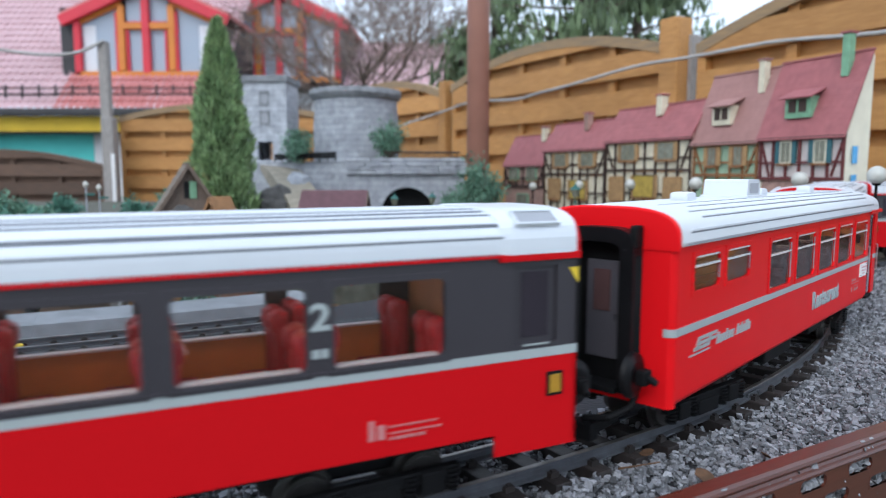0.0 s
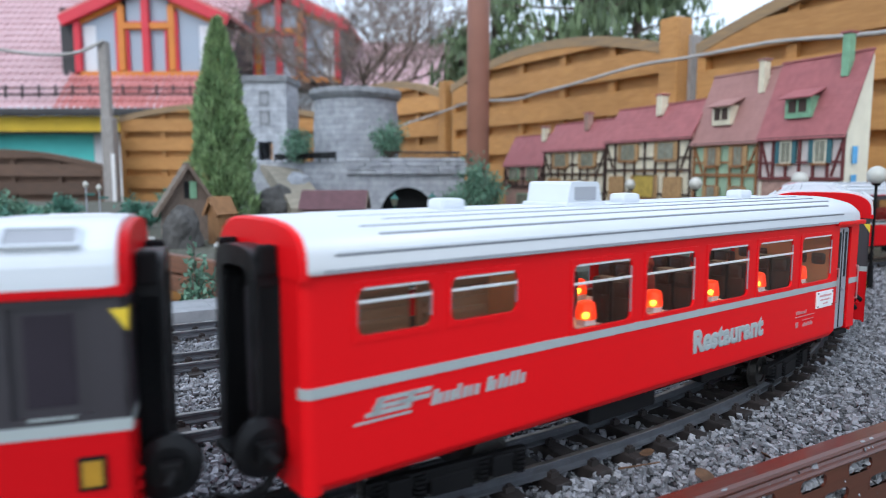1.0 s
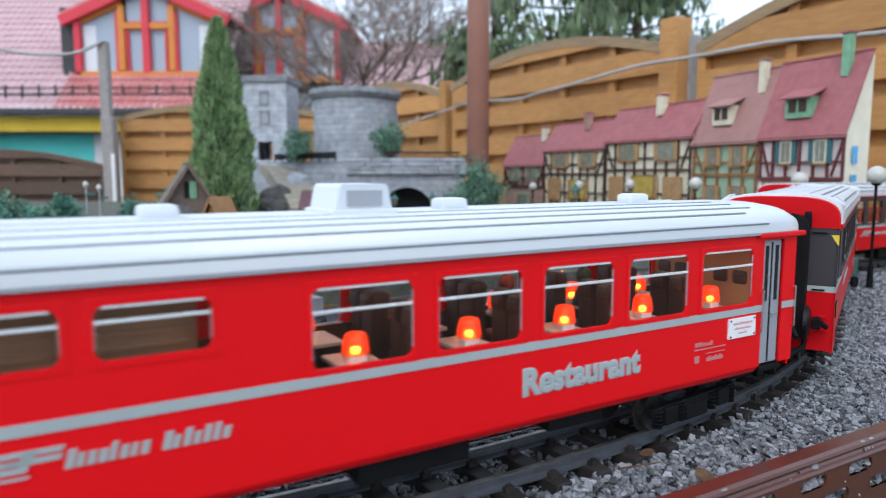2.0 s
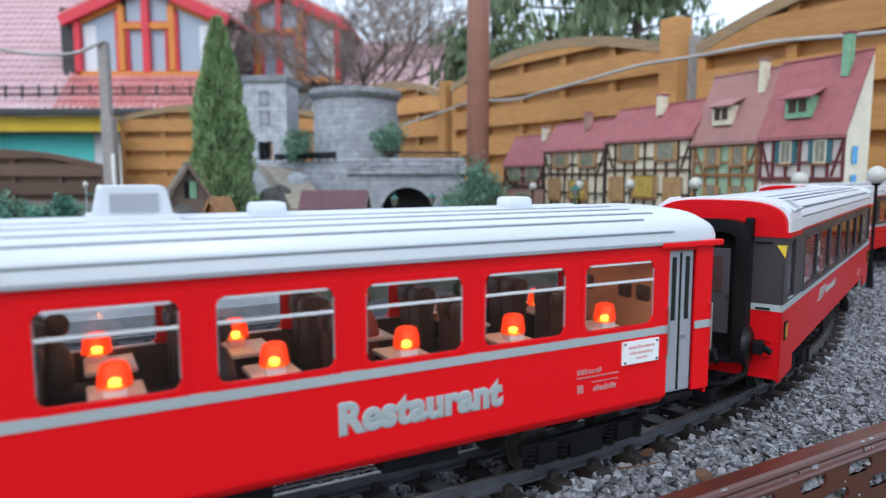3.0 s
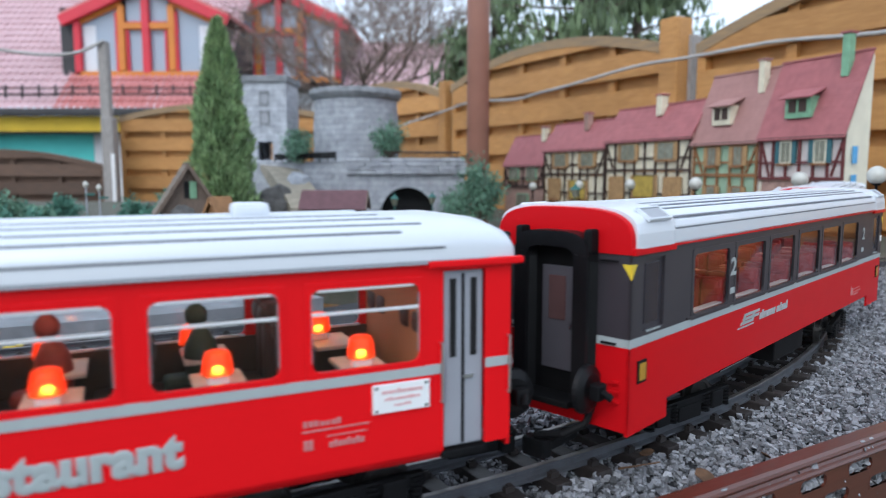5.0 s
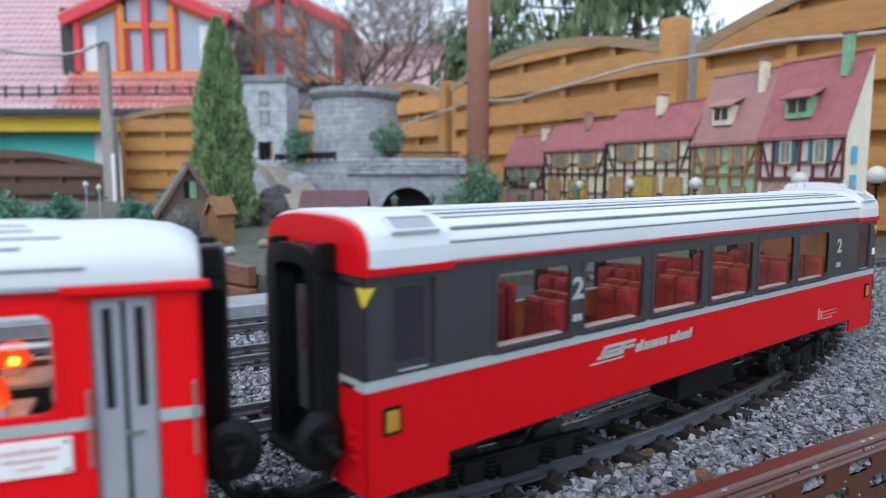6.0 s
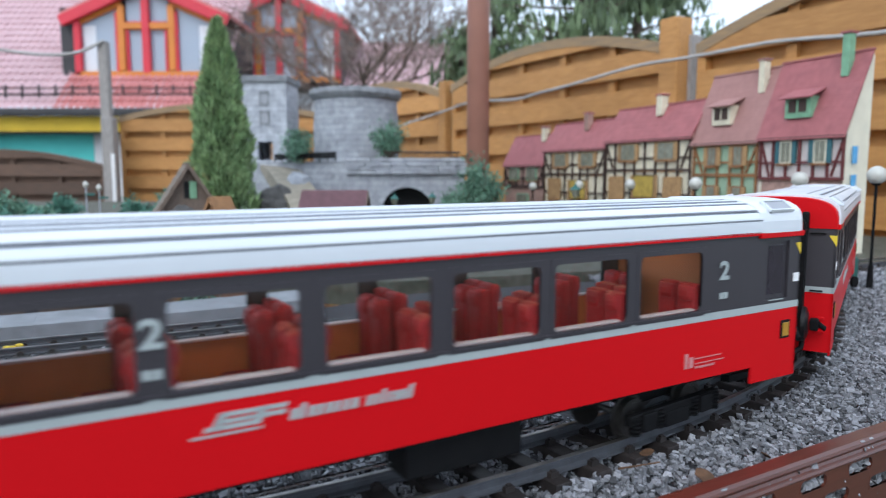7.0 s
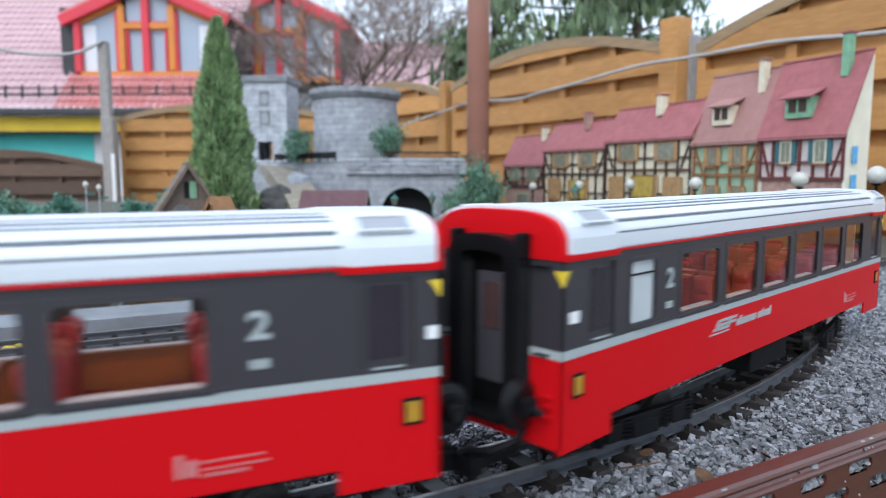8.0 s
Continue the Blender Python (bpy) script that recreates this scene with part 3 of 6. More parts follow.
def gangway(parent, end, xe):
    """A black plate for the shaded opening, its door, the black rubber arch round it, hand wheel and coupling at one
    end of a coach. end: -1 or 1.
    """
    e = end
    # flat black plate in place of the shade around the recessed door
    part("gangway_opening", one_box((xe + e * 0.0006, 0, 0.0975), (0.0014, 0.050, 0.100)), M_BLACK, parent)
    d = part("end_door", one_box((xe + e * 0.0022, 0, 0.1000), (0.002, 0.028, 0.066), bevel=0.0006), M_ENDDOOR, parent, "grey end door, its colour lowered for the gangway shade")
    part("end_window", one_box((xe + e * 0.0034, 0, 0.1130), (0.0012, 0.015, 0.028), bevel=0.0005), M_BROWNGLASS, d)
    part("door_knob", one_box((xe + e * 0.0038, -0.0125, 0.0960), (0.0016, 0.0012, 0.004)), M_CHROME, d)
    for side in (-1, 1):
        prof = []
        for k in range(4):
            prof += [(0.0008 + 0.0026 * k, 0.0062), (0.0022 + 0.0026 * k, 0.0046)]
        prof += [(0.0112, 0.0064), (0.0136, 0.0058)]
        bm = bmesh.new()
        prism(bm, [(xe + e * u, side * 0.0265 + w) for u, w in prof] + [(xe + e * u, side * 0.0265 - w) for u, w in prof[::-1]], (0, 0, 0.048), (1, 0, 0), (0, 1, 0), (0, 0, 0.094))
        part("bellows_column", bm, M_RUBBER, parent, "black rubber gangway bellows")
        part("bellows_bracket", one_box((xe + e * 0.0065, side * 0.0305, 0.1500), (0.010, 0.0066, 0.015), bevel=0.0018), M_BLACK, parent)
        for z in (0.066, 0.098, 0.128):
            bm = bmesh.new()
            tube(bm, (xe + e * 0.012, side * 0.0222, z), (xe + e * 0.012, side * 0.0310, z + 0.001), 0.0011, seg=6)
            part("bellows_clip", bm, M_PANELGREY, parent)
    def arch(w, h):
        return [(w * math.copysign(abs(math.cos(a)) ** 0.55, math.cos(a)), 0.138 + h * math.sin(a) ** 0.55) for a in [math.pi * q / 18 for q in range(19)]]
    bm = bmesh.new()
    prism(bm, arch(0.0325, 0.0178) + arch(0.0208, 0.0082)[::-1], (xe + e * 0.0008, 0, 0), (0, 1, 0), (0, 0, 1), (e * 0.0126, 0, 0))
    part("bellows_top", bm, M_RUBBER, parent)
    part("gangway_plate", one_box((xe + e * 0.010, 0, 0.0505), (0.020, 0.046, 0.004), bevel=0.001), M_BLACK, parent)
    hub = one_box((xe + e * 0.006, -0.0330, 0.062), (0.012, 0.005, 0.007), bevel=0.001)
    hw = part("hand_wheel", hub, M_BLACK, parent)
    bm = bmesh.new()
    tube(bm, (xe + e * 0.0130, -0.0325, 0.062), (xe + e * 0.0130, -0.0362, 0.062), 0.0152, 0.0146, seg=28)
    tube(bm, (xe + e * 0.0130, -0.0362, 0.062), (xe + e * 0.0130, -0.0385, 0.062), 0.0146, 0.0100, seg=28)
    part("wheel_disc", bm, M_RUBBER, hw)
    bm = one_box((xe + e * 0.0140, -0.0440, 0.0625), (0.010, 0.0085, 0.010), bevel=0.0016)
    tube(bm, (xe + e * 0.0150, -0.0480, 0.0635), (xe + e * 0.0120, -0.0540, 0.0590), 0.0024, seg=8)
    part("crank", bm, M_BLACK, hw)
    bm = bmesh.new()
    tube(bm, (xe + e * 0.002, -0.034, 0.055), (xe + e * 0.012, -0.033, 0.040), 0.0026, seg=8)
    tube(bm, (xe + e * 0.012, -0.033, 0.040), (xe + e * 0.022, -0.020, 0.033), 0.0026, seg=8)
    tube(bm, (xe + e * 0.022, -0.020, 0.033), (xe + e * 0.026, 0.0, 0.030), 0.0026, seg=8)
    part("brake_hose", bm, M_BLACK, parent)
    bm = bmesh.new()
    box(bm, (xe + e * 0.004, 0, 0.020), (0.045, 0.010, 0.006), bevel=0.001)
    box(bm, (xe + e * 0.024, 0, 0.022), (0.010, 0.020, 0.012), bevel=0.0015)
    part("coupling", bm, M_BLACK, parent)


def seat(parent, x, y, facing, material, top=0.117, name="seat"):
    bm = bmesh.new()
    box(bm, (0.0, 0, 0.070), (0.022, 0.040, 0.008), bevel=0.002)
    box(bm, (0.0, 0, 0.062), (0.014, 0.034, 0.012))
    for dy in (-0.0102, 0.0102):
        box(bm, (-0.0105, dy, (0.070 + top) / 2), (0.009, 0.0196, top - 0.066), bevel=0.0034)
        box(bm, (-0.0090, dy, top - 0.005), (0.0110, 0.0165, 0.012), bevel=0.0042)
    ob = part(name, bm, material, parent)
    ob.matrix_basis = Matrix.Translation((x, y, 0)) @ Matrix.Rotation(0 if facing > 0 else math.pi, 4, "Z")
    return ob


def ends(parent, x0, x1, z0, z1, half, mats, zs):
    """End walls in bands of colour; zs are the heights between the bands."""
    for xe, e in ((x0, -1), (x1, 1)):
        lv = [z0, *zs, z1]
        for k, mm in enumerate(mats):
            a, b = lv[k], lv[k + 1]
            for s in (-1, 1):
                part("end_wall", one_box((xe - e * 0.0012, s * (half + 0.019) / 2, (a + b) / 2), (0.0024, half - 0.019, b - a)), mm, parent)
            if k == 0:
                part("end_beam", one_box((xe - e * 0.0012, 0, (a + 0.052) / 2), (0.0024, 0.038, 0.052 - a)), mm, parent)


def window_set(parent, holes, frame_mat, rail_z=None, half=0.059, r=0.0045, w=0.0030, proud=0.0007):
    """A pane and surround in every opening, on both sides, with a silver slide bar where rail_z is given."""
    for side in (-1, 1):
        for h in holes:
            y = side * half
            bm = bmesh.new()
            ring(bm, h[0], h[1], h[2], h[3], w, r, y + side * proud, -side * 0.0024)
            win = part("window", bm, frame_mat, parent)
            bm = bmesh.new()
            bm.faces.new([bm.verts.new((px, y - side * 0.0014, pz)) for px, pz in ((h[0], h[2]), (h[1], h[2]), (h[1], h[3]), (h[0], h[3]))][::-side])
            pane = part("pane", bm, M_GLASS, win)
            pane.visible_shadow = False
            if rail_z:
                zb = h[2] + (h[3] - h[2]) * rail_z
                bm = bmesh.new()
                box(bm, ((h[0] + h[1]) / 2, y - side * 0.0002, zb), (h[1] - h[0] - 0.001, 0.0016, 0.0016), bevel=0.0003)
                part("slide_bar", bm, M_BAR, win)
                part("top_trim", one_box(((h[0] + h[1]) / 2, y, h[3] - 0.0008), (h[1] - h[0] - 0.007, 0.0012, 0.0012)), M_BAR, win)
                for xs in (h[0] + 0.0005, h[1] - 0.0005):
                    part("side_trim", one_box((xs, y - side * 0.0003, (h[2] + h[3]) / 2), (0.0004, 0.0010, h[3] - h[2] - 0.010)), M_PANELGREY, win)
                if side > 0:
                    part("inner_sill", one_box(((h[0] + h[1]) / 2, y - side * 0.0044, h[2] + 0.0004), (h[1] - h[0] - 0.002, 0.0016, 0.0013)), M_BAR, win)


def underframe(parent, half_len, boxes):
    bm = bmesh.new()
    box(bm, (0, 0, 0.046), (2 * half_len - 0.02, 0.100, 0.008))
    part("floor_frame", bm, M_BLACK, parent)
    for x, w, h in boxes:
        part("equipment_box", one_box((x, -0.034, 0.042 - h / 2), (w, 0.030, h), bevel=0.0015), M_BLACK, parent)
        part("equipment_box", one_box((x, 0.034, 0.042 - h / 2), (w, 0.030, h), bevel=0.0015), M_BLACK, parent)
    bm = bmesh.new()
    tube(bm, (-0.12, -0.030, 0.028), (0.10, -0.030, 0.028), 0.0011, seg=6)
    part("brake_rod", bm, M_CHROME, parent)


def figurine(parent, x, y, facing, material):
    bm = bmesh.new()
    ball(bm, (0, 0, 0.090), 0.0125, 2, (0.8, 1.0, 1.5))
    ball(bm, (0.002, 0, 0.1145), 0.0066, 2)
    box(bm, (0.010, 0, 0.079), (0.022, 0.018, 0.007), bevel=0.003)
    ob = part("figurine", bm, material, parent, smooth=True)
    ob.matrix_basis = Matrix.Translation((x, y, 0)) @ Matrix.Rotation(0 if facing > 0 else math.pi, 4, "Z")


M_FIG1 = mat("figurine_dark", (0.05, 0.022, 0.020), 0.6, var=0.2, scale=150)
M_FIG2 = mat("figurine_red", (0.36, 0.05, 0.04), 0.6, var=0.2, scale=150)
M_FIG3 = mat("figurine_green", (0.03, 0.06, 0.045), 0.6, var=0.2, scale=150)


def restaurant_coach():
    car = thing("restaurant_coach", pose(0, 0, 0), "bright red model restaurant coach with pale roof and lit table lamps", "train coach", "train coaches")
    x0, x1, half = -0.3070, 0.307, 0.059
    small = [(-0.2765, -0.2295, 0.1130, 0.1365), (-0.2165, -0.1658, 0.1130, 0.1365)]
    large = [(xl, xl + 0.0598, 0.0950, 0.1355) for xl in (-0.1165, -0.0402, 0.0372, 0.1120, 0.1878)]
    holes = small + large
    door = (0.262, 0.2885, 0.045, 0.1405)
    for side in (-1, 1):
        ya, yb = (-half, -half + 0.0022) if side < 0 else (half - 0.0022, half)
        bm = bmesh.new()
        pierced(bm, x0 + 0.006, x1 - 0.002, 0.048, 0.148, holes + [door], ya, yb)
        part("side_wall", bm, M_RED, car)
        # tumblehome below the body side
        bm = bmesh.new()
        prism(bm, [(ya, 0.048), (ya + (0.0016 if side < 0 else -0.0), 0.043), (ya - side * 0.005, 0.0395), (ya - side * 0.009, 0.0385), (ya - side * 0.009, 0.048)] if side < 0 else
              [(yb, 0.048), (yb - 0.0016, 0.043), (yb - 0.005, 0.0395), (yb - 0.009, 0.0385), (yb - 0.009, 0.048)], (x0 + 0.006, 0, 0), (0, 1, 0), (0, 0, 1), (door[0] - x0 - 0.006, 0, 0))
        part("lower_skirt", bm, M_RED, car)
        # the folding door, set back in its opening
        dp = part("door", one_box((0.2752, side * (half - 0.0045), 0.0925), (0.0262, 0.0016, 0.095), bevel=0.0004), M_DOORGREY, car, "pale grey folding door")
        for cx in (0.2688, 0.2818):
            part("door_leaf", one_box((cx, side * (half - 0.0032), 0.0925), (0.0112, 0.0016, 0.093), bevel=0.0006), M_DOORGREY, dp)
            part("door_window", one_box((cx, side * (half - 0.0022), 0.115), (0.0040, 0.0008, 0.042), bevel=0.0003), M_DARK, dp)
        part("door_seam", one_box((0.2752, side * (half - 0.0028), 0.0925), (0.0016, 0.0016, 0.092)), M_RUBBER, dp)
        part("door_handle", one_box((0.2782, side * (half - 0.0014), 0.083), (0.006, 0.0012, 0.0016)), M_CHROME, dp)
        for hx in (0.2605, 0.3035):
            bm = bmesh.new()
            tube(bm, (hx, side * (half + 0.0025), 0.072), (hx, side * (half + 0.0025), 0.103), 0.0008, seg=6)
            tube(bm, (hx, side * half, 0.072), (hx, side * (half + 0.0025), 0.072), 0.0008, seg=6)
            tube(bm, (hx, side * half, 0.103), (hx, side * (half + 0.0025), 0.103), 0.0008, seg=6)
            part("grab_rail", bm, M_CHROME, car)
        part("door_step", one_box((0.2752, side * (half - 0.006), 0.042), (0.028, 0.014, 0.004), bevel=0.0008), M_BLACK, car)
        part("door_canopy", one_box((0.2815, side * (half + 0.0018), 0.1445), (0.060, 0.005, 0.004), bevel=0.001), M_RED, car)
        for xa, xb in ((x0 + 0.004, door[0]), (door[1], x1 - 0.001)):
            part("stripe", one_box(((xa + xb) / 2, side * (half + 0.0002), 0.0895), (xb - xa, 0.0009, 0.0052)), M_STRIPE, car, "light grey stripe")
        # rounded corner posts
        for xe, r in ((x0 + 0.006, 0.006),):
            bm = bmesh.new()
            tube(bm, (xe, side * (half - 0.006), 0.040), (xe, side * (half - 0.006), 0.150), 0.006, seg=20)
            part("corner_post", bm, M_RED, car, smooth=False)
            bm = bmesh.new()
            tube(bm, (xe, side * (half - 0.006), 0.0869), (xe, side * (half - 0.006), 0.0921), 0.0064, seg=20)
            part("stripe", bm, M_STRIPE, car)
    window_set(car, small + large, M_RED, 0.70, r=0.005)
    ends(car, x0, x1, 0.040, 0.150, half - 0.004, [M_RED], [])
    # roof: pale shell with red arched rims
    outl = roof_outline(0.0620, 0.1447, 0.1685, 0.62)
    bm = bmesh.new()
    loft(bm, outl, [(x0 + 0.0022, 1.006, 0, 1.02), (x1 - 0.03, 1, 0, 1), (x1 - 0.012, 0.985, 0, 0.9), (x1 - 0.002, 0.96, 0, 0.72), (x1 + 0.001, 0.93, 0, 0.55)])
    part("roof", bm, M_SILVER_B, car, "pale grey roof", smooth=True)
    bm = bmesh.new()
    loft(bm, roof_outline(0.0624, 0.1425, 0.1690, 0.62), [(x0 - 0.001, 0.985, -0.0005, 0.97), (x0, 0.998, 0, 1), (x0 + 0.003, 1, 0, 1.0)])
    part("roof_rim", bm, M_RED, car, "red arched roof end")
    bm = bmesh.new()
    loft(bm, roof_outline(0.056, 0.1400, 0.160, 0.62), [(x1 - 0.02, 1, 0, 1), (x1 - 0.001, 1, 0, 1)])
    part("roof_rim", bm, M_RED, car)
    for side in (-1, 1):
        part("eave_strip", one_box((-0.004, side * 0.0622, 0.1460), (x1 - x0 - 0.03, 0.0012, 0.0016)), M_PANELGREY, car)
        for deg, xa, xb in ((7, -0.290, 0.262), (30, -0.262, 0.238), (46, -0.270, 0.252), (62, -0.250, 0.240), (78, -0.27, 0.235)):
            fy, zz, tilt = roof_point(0.0620, 0.1447, 0.1685, 0.62, deg)
            m = Matrix.Translation(((xa + xb) / 2, side * fy, zz)) @ Matrix.Rotation(-side * tilt, 4, "X")
            part("roof_rib", one_box((0, -side * 0.0010, 0.0002), (xb - xa, 0.0016, 0.0014), m, 0.0003), M_SILVER_B, car)
            # thin dark strip beside the rib, painted groove shade
            part("roof_groove", one_box((0, side * 0.0004, 0), (xb - xa, 0.0010, 0.0010), m), M_GROOVE, car)
    # roof ventilators
    vent = part("roof_ventilator", box(bmesh.new(), (-0.071, 0, 0.168), (0.042, 0.050, 0.006), bevel=0.001), M_SILVER_B, car)
    bm = bmesh.new()
    prism(bm, [(-0.0185, 0), (0.0185, 0), (0.0150, 0.0150), (0.0135, 0.0166), (-0.0135, 0.0166), (-0.0150, 0.0150)], (-0.071, -0.023, 0.168), (1, 0, 0), (0, 0, 1), (0, 0.046, 0))
    part("vent_hood", bm, M_SILVER_B, vent)
    part("vent_grille", one_box((-0.071, -0.0232, 0.1770), (0.022, 0.0012, 0.0085)), M_PANELGREY, vent)
    for vx in (-0.180, -0.001, 0.168):
        bm = bmesh.new()
        box(bm, (vx, 0, 0.1715), (0.020, 0.018, 0.0080), bevel=0.0032)
        part("roof_dome", bm, M_SILVER_B, car, smooth=False)
    # lettering
    cu = bpy.data.curves.new("lettering", "FONT")
    cu.body, cu.size, cu.extrude, cu.align_x, cu.offset = "Restaurant", 0.0215, 0.0003, "LEFT", 0.0004
    txt = new("lettering", cu)
    txt.parent = car
    cu.materials.append(M_STRIPE)
    txt.matrix_basis = Matrix.Translation((0.0205, -half - 0.0003, 0.0608)) @ Matrix.Rotation(radians(90), 4, "X")
    cu.space_character, cu.bevel_depth, cu.bevel_resolution = 1.06, 0.0010, 0
    bpy.context.view_layer.update()
    car["lettering_stretch"] = 0.1045 / txt.dimensions.x
    rng = random.Random(1)
    y = -half - 0.0007
    part("emblem", logo(bmesh.new(), -0.279, 0.0695, 0.048, 0.0115, y), M_STRIPE, car)
    bm = bars(bmesh.new(), rng, -0.231, -0.196, 0.0705, 0.0785, 8, y)
    part("lettering_strip", bars(bm, rng, -0.191, -0.159, 0.0705, 0.0785, 7, y), M_STRIPE, car)
    bm = bmesh.new()
    bars(bm, rng, 0.1825, 0.203, 0.0690, 0.0720, 7, y, 0)
    box(bm, (0.2, y + 0.0003, 0.0668), (0.036, 0.0006, 0.0007))
    bars(bm, rng, 0.1825, 0.188, 0.0575, 0.0645, 2, y, 0)
    bars(bm, rng, 0.196, 0.2155, 0.0575, 0.0610, 8, y, 0)
    box(bm, (0.206, y + 0.0003, 0.0632), (0.022, 0.0006, 0.0005))
    part("data_lettering", bm, M_FAINT, car)
    sign = part("notice_sign", one_box((0.2365, -half - 0.0008, 0.0778), (0.033, 0.0016, 0.0148), bevel=0.0003), M_WHITE, car, "white notice board")
    bm = bmesh.new()
    bars(bm, rng, 0.2250, 0.2485, 0.0803, 0.0826, 11, -half - 0.0019, 0)
    bars(bm, rng, 0.2265, 0.2475, 0.0768, 0.0786, 10, -half - 0.0019, 0)
    bars(bm, rng, 0.2320, 0.2420, 0.0735, 0.0750, 5, -half - 0.0019, 0)
    part("notice_lettering", bm, M_TEXTRED, sign)
    for cx in (0.2220, 0.2510):
        for cz in (0.0719, 0.0837):
            part("screw", one_box((cx, -half - 0.0017, cz), (0.0014, 0.0010, 0.0012)), M_BLACK, sign)
    # inside
    part("floor", one_box((0, 0, 0.054), (x1 - x0 - 0.01, 0.112, 0.004)), M_SEATBROWN, car)
    part("inner_ceiling", one_box((0, 0, 0.1450), (x1 - x0 - 0.012, 0.114, 0.002)), M_TAN, car)
    part("ceiling_light", one_box((-0.02, 0, 0.1437), (0.52, 0.006, 0.0014)), M_CEILGLOW, car, "warm interior light strip")
    for side in (-1, 1):
        part("inner_panel", one_box((0, side * (half - 0.0032), 0.0745), (x1 - x0 - 0.09, 0.0012, 0.0405)), M_LINING, car)
    part("galley_wall", one_box((-0.135, 0, 0.100), (0.003, 0.112, 0.088)), M_TAN, car)
    part("partition", one_box((0.2535, 0, 0.100), (0.003, 0.112, 0.088)), M_TAN, car)
    for gx in (-0.255, -0.195):
        g = part("galley_shutter", one_box((gx, -0.030, 0.118), (0.054, 0.003, 0.060)), M_TAN, car)
        for k in range(9):
            part("slat", one_box((gx, -0.0326, 0.095 + k * 0.006), (0.046, 0.003, 0.003), bevel=0.0006), M_TAN, g)
    rng = random.Random(4)
    for k, (xa, xb, za, zb) in enumerate(large):
        cx = (xa + xb) / 2 + 0.003
        for side in (-1, 1):
            seat(car, cx - 0.026, side * 0.033, 1, M_SEATBROWN)
            seat(car, cx + 0.026, side * 0.033, -1, M_SEATBROWN)
            tb = part("table", one_box((cx, side * 0.034, 0.0905), (0.026, 0.040, 0.0025), bevel=0.0008), M_TABLE, car)
            lx, ly = cx - (0.006 if side > 0 else 0.001), side * 0.040
            part("lamp_base", one_box((lx, ly, 0.0940), (0.0105, 0.0105, 0.0046), bevel=0.001), M_WHITE, tb, "white lamp foot")
            prof = ((0.0080, 0.0962), (0.0079, 0.0985), (0.0068, 0.1050), (0.0058, 0.1070), (0.0034, 0.1078))
            bm = bmesh.new()
            rows = [[bm.verts.new((lx + r * math.cos(6.2832 * i / 16), ly + r * math.sin(6.2832 * i / 16), z)) for i in range(16)] for r, z in prof]
            for a, b in zip(rows, rows[1:]):
                for i in range(16):
                    bm.faces.new((a[i], a[(i + 1) % 16], b[(i + 1) % 16], b[i]))
            bm.faces.new(rows[-1])
            part("lamp_shade", bm, M_SHADE, tb, "glowing orange lamp shade", smooth=True)
            part("lamp_bulb", ball(bmesh.new(), (lx, ly, 0.0984), 0.0021, 2, (1.4, 1.4, 0.8)), M_BULB, tb, smooth=True)
    figurine(car, large[1][0] + 0.004, -0.030, 1, M_FIG1)
    figurine(car, large[2][0] + 0.030, 0.028, -1, M_FIG2)
    figurine(car, large[3][0] + 0.030, 0.026, -1, M_FIG3)
    figurine(car, large[0][0] + 0.006, 0.030, 1, M_FIG1)
    underframe(car, 0.30, [(-0.05, 0.075, 0.016), (0.075, 0.05, 0.012)])
    gangway(car, -1, x0)
    gangway(car, 1, x1)
    return car, [bogie(car, -0.2), bogie(car, 0.2)]


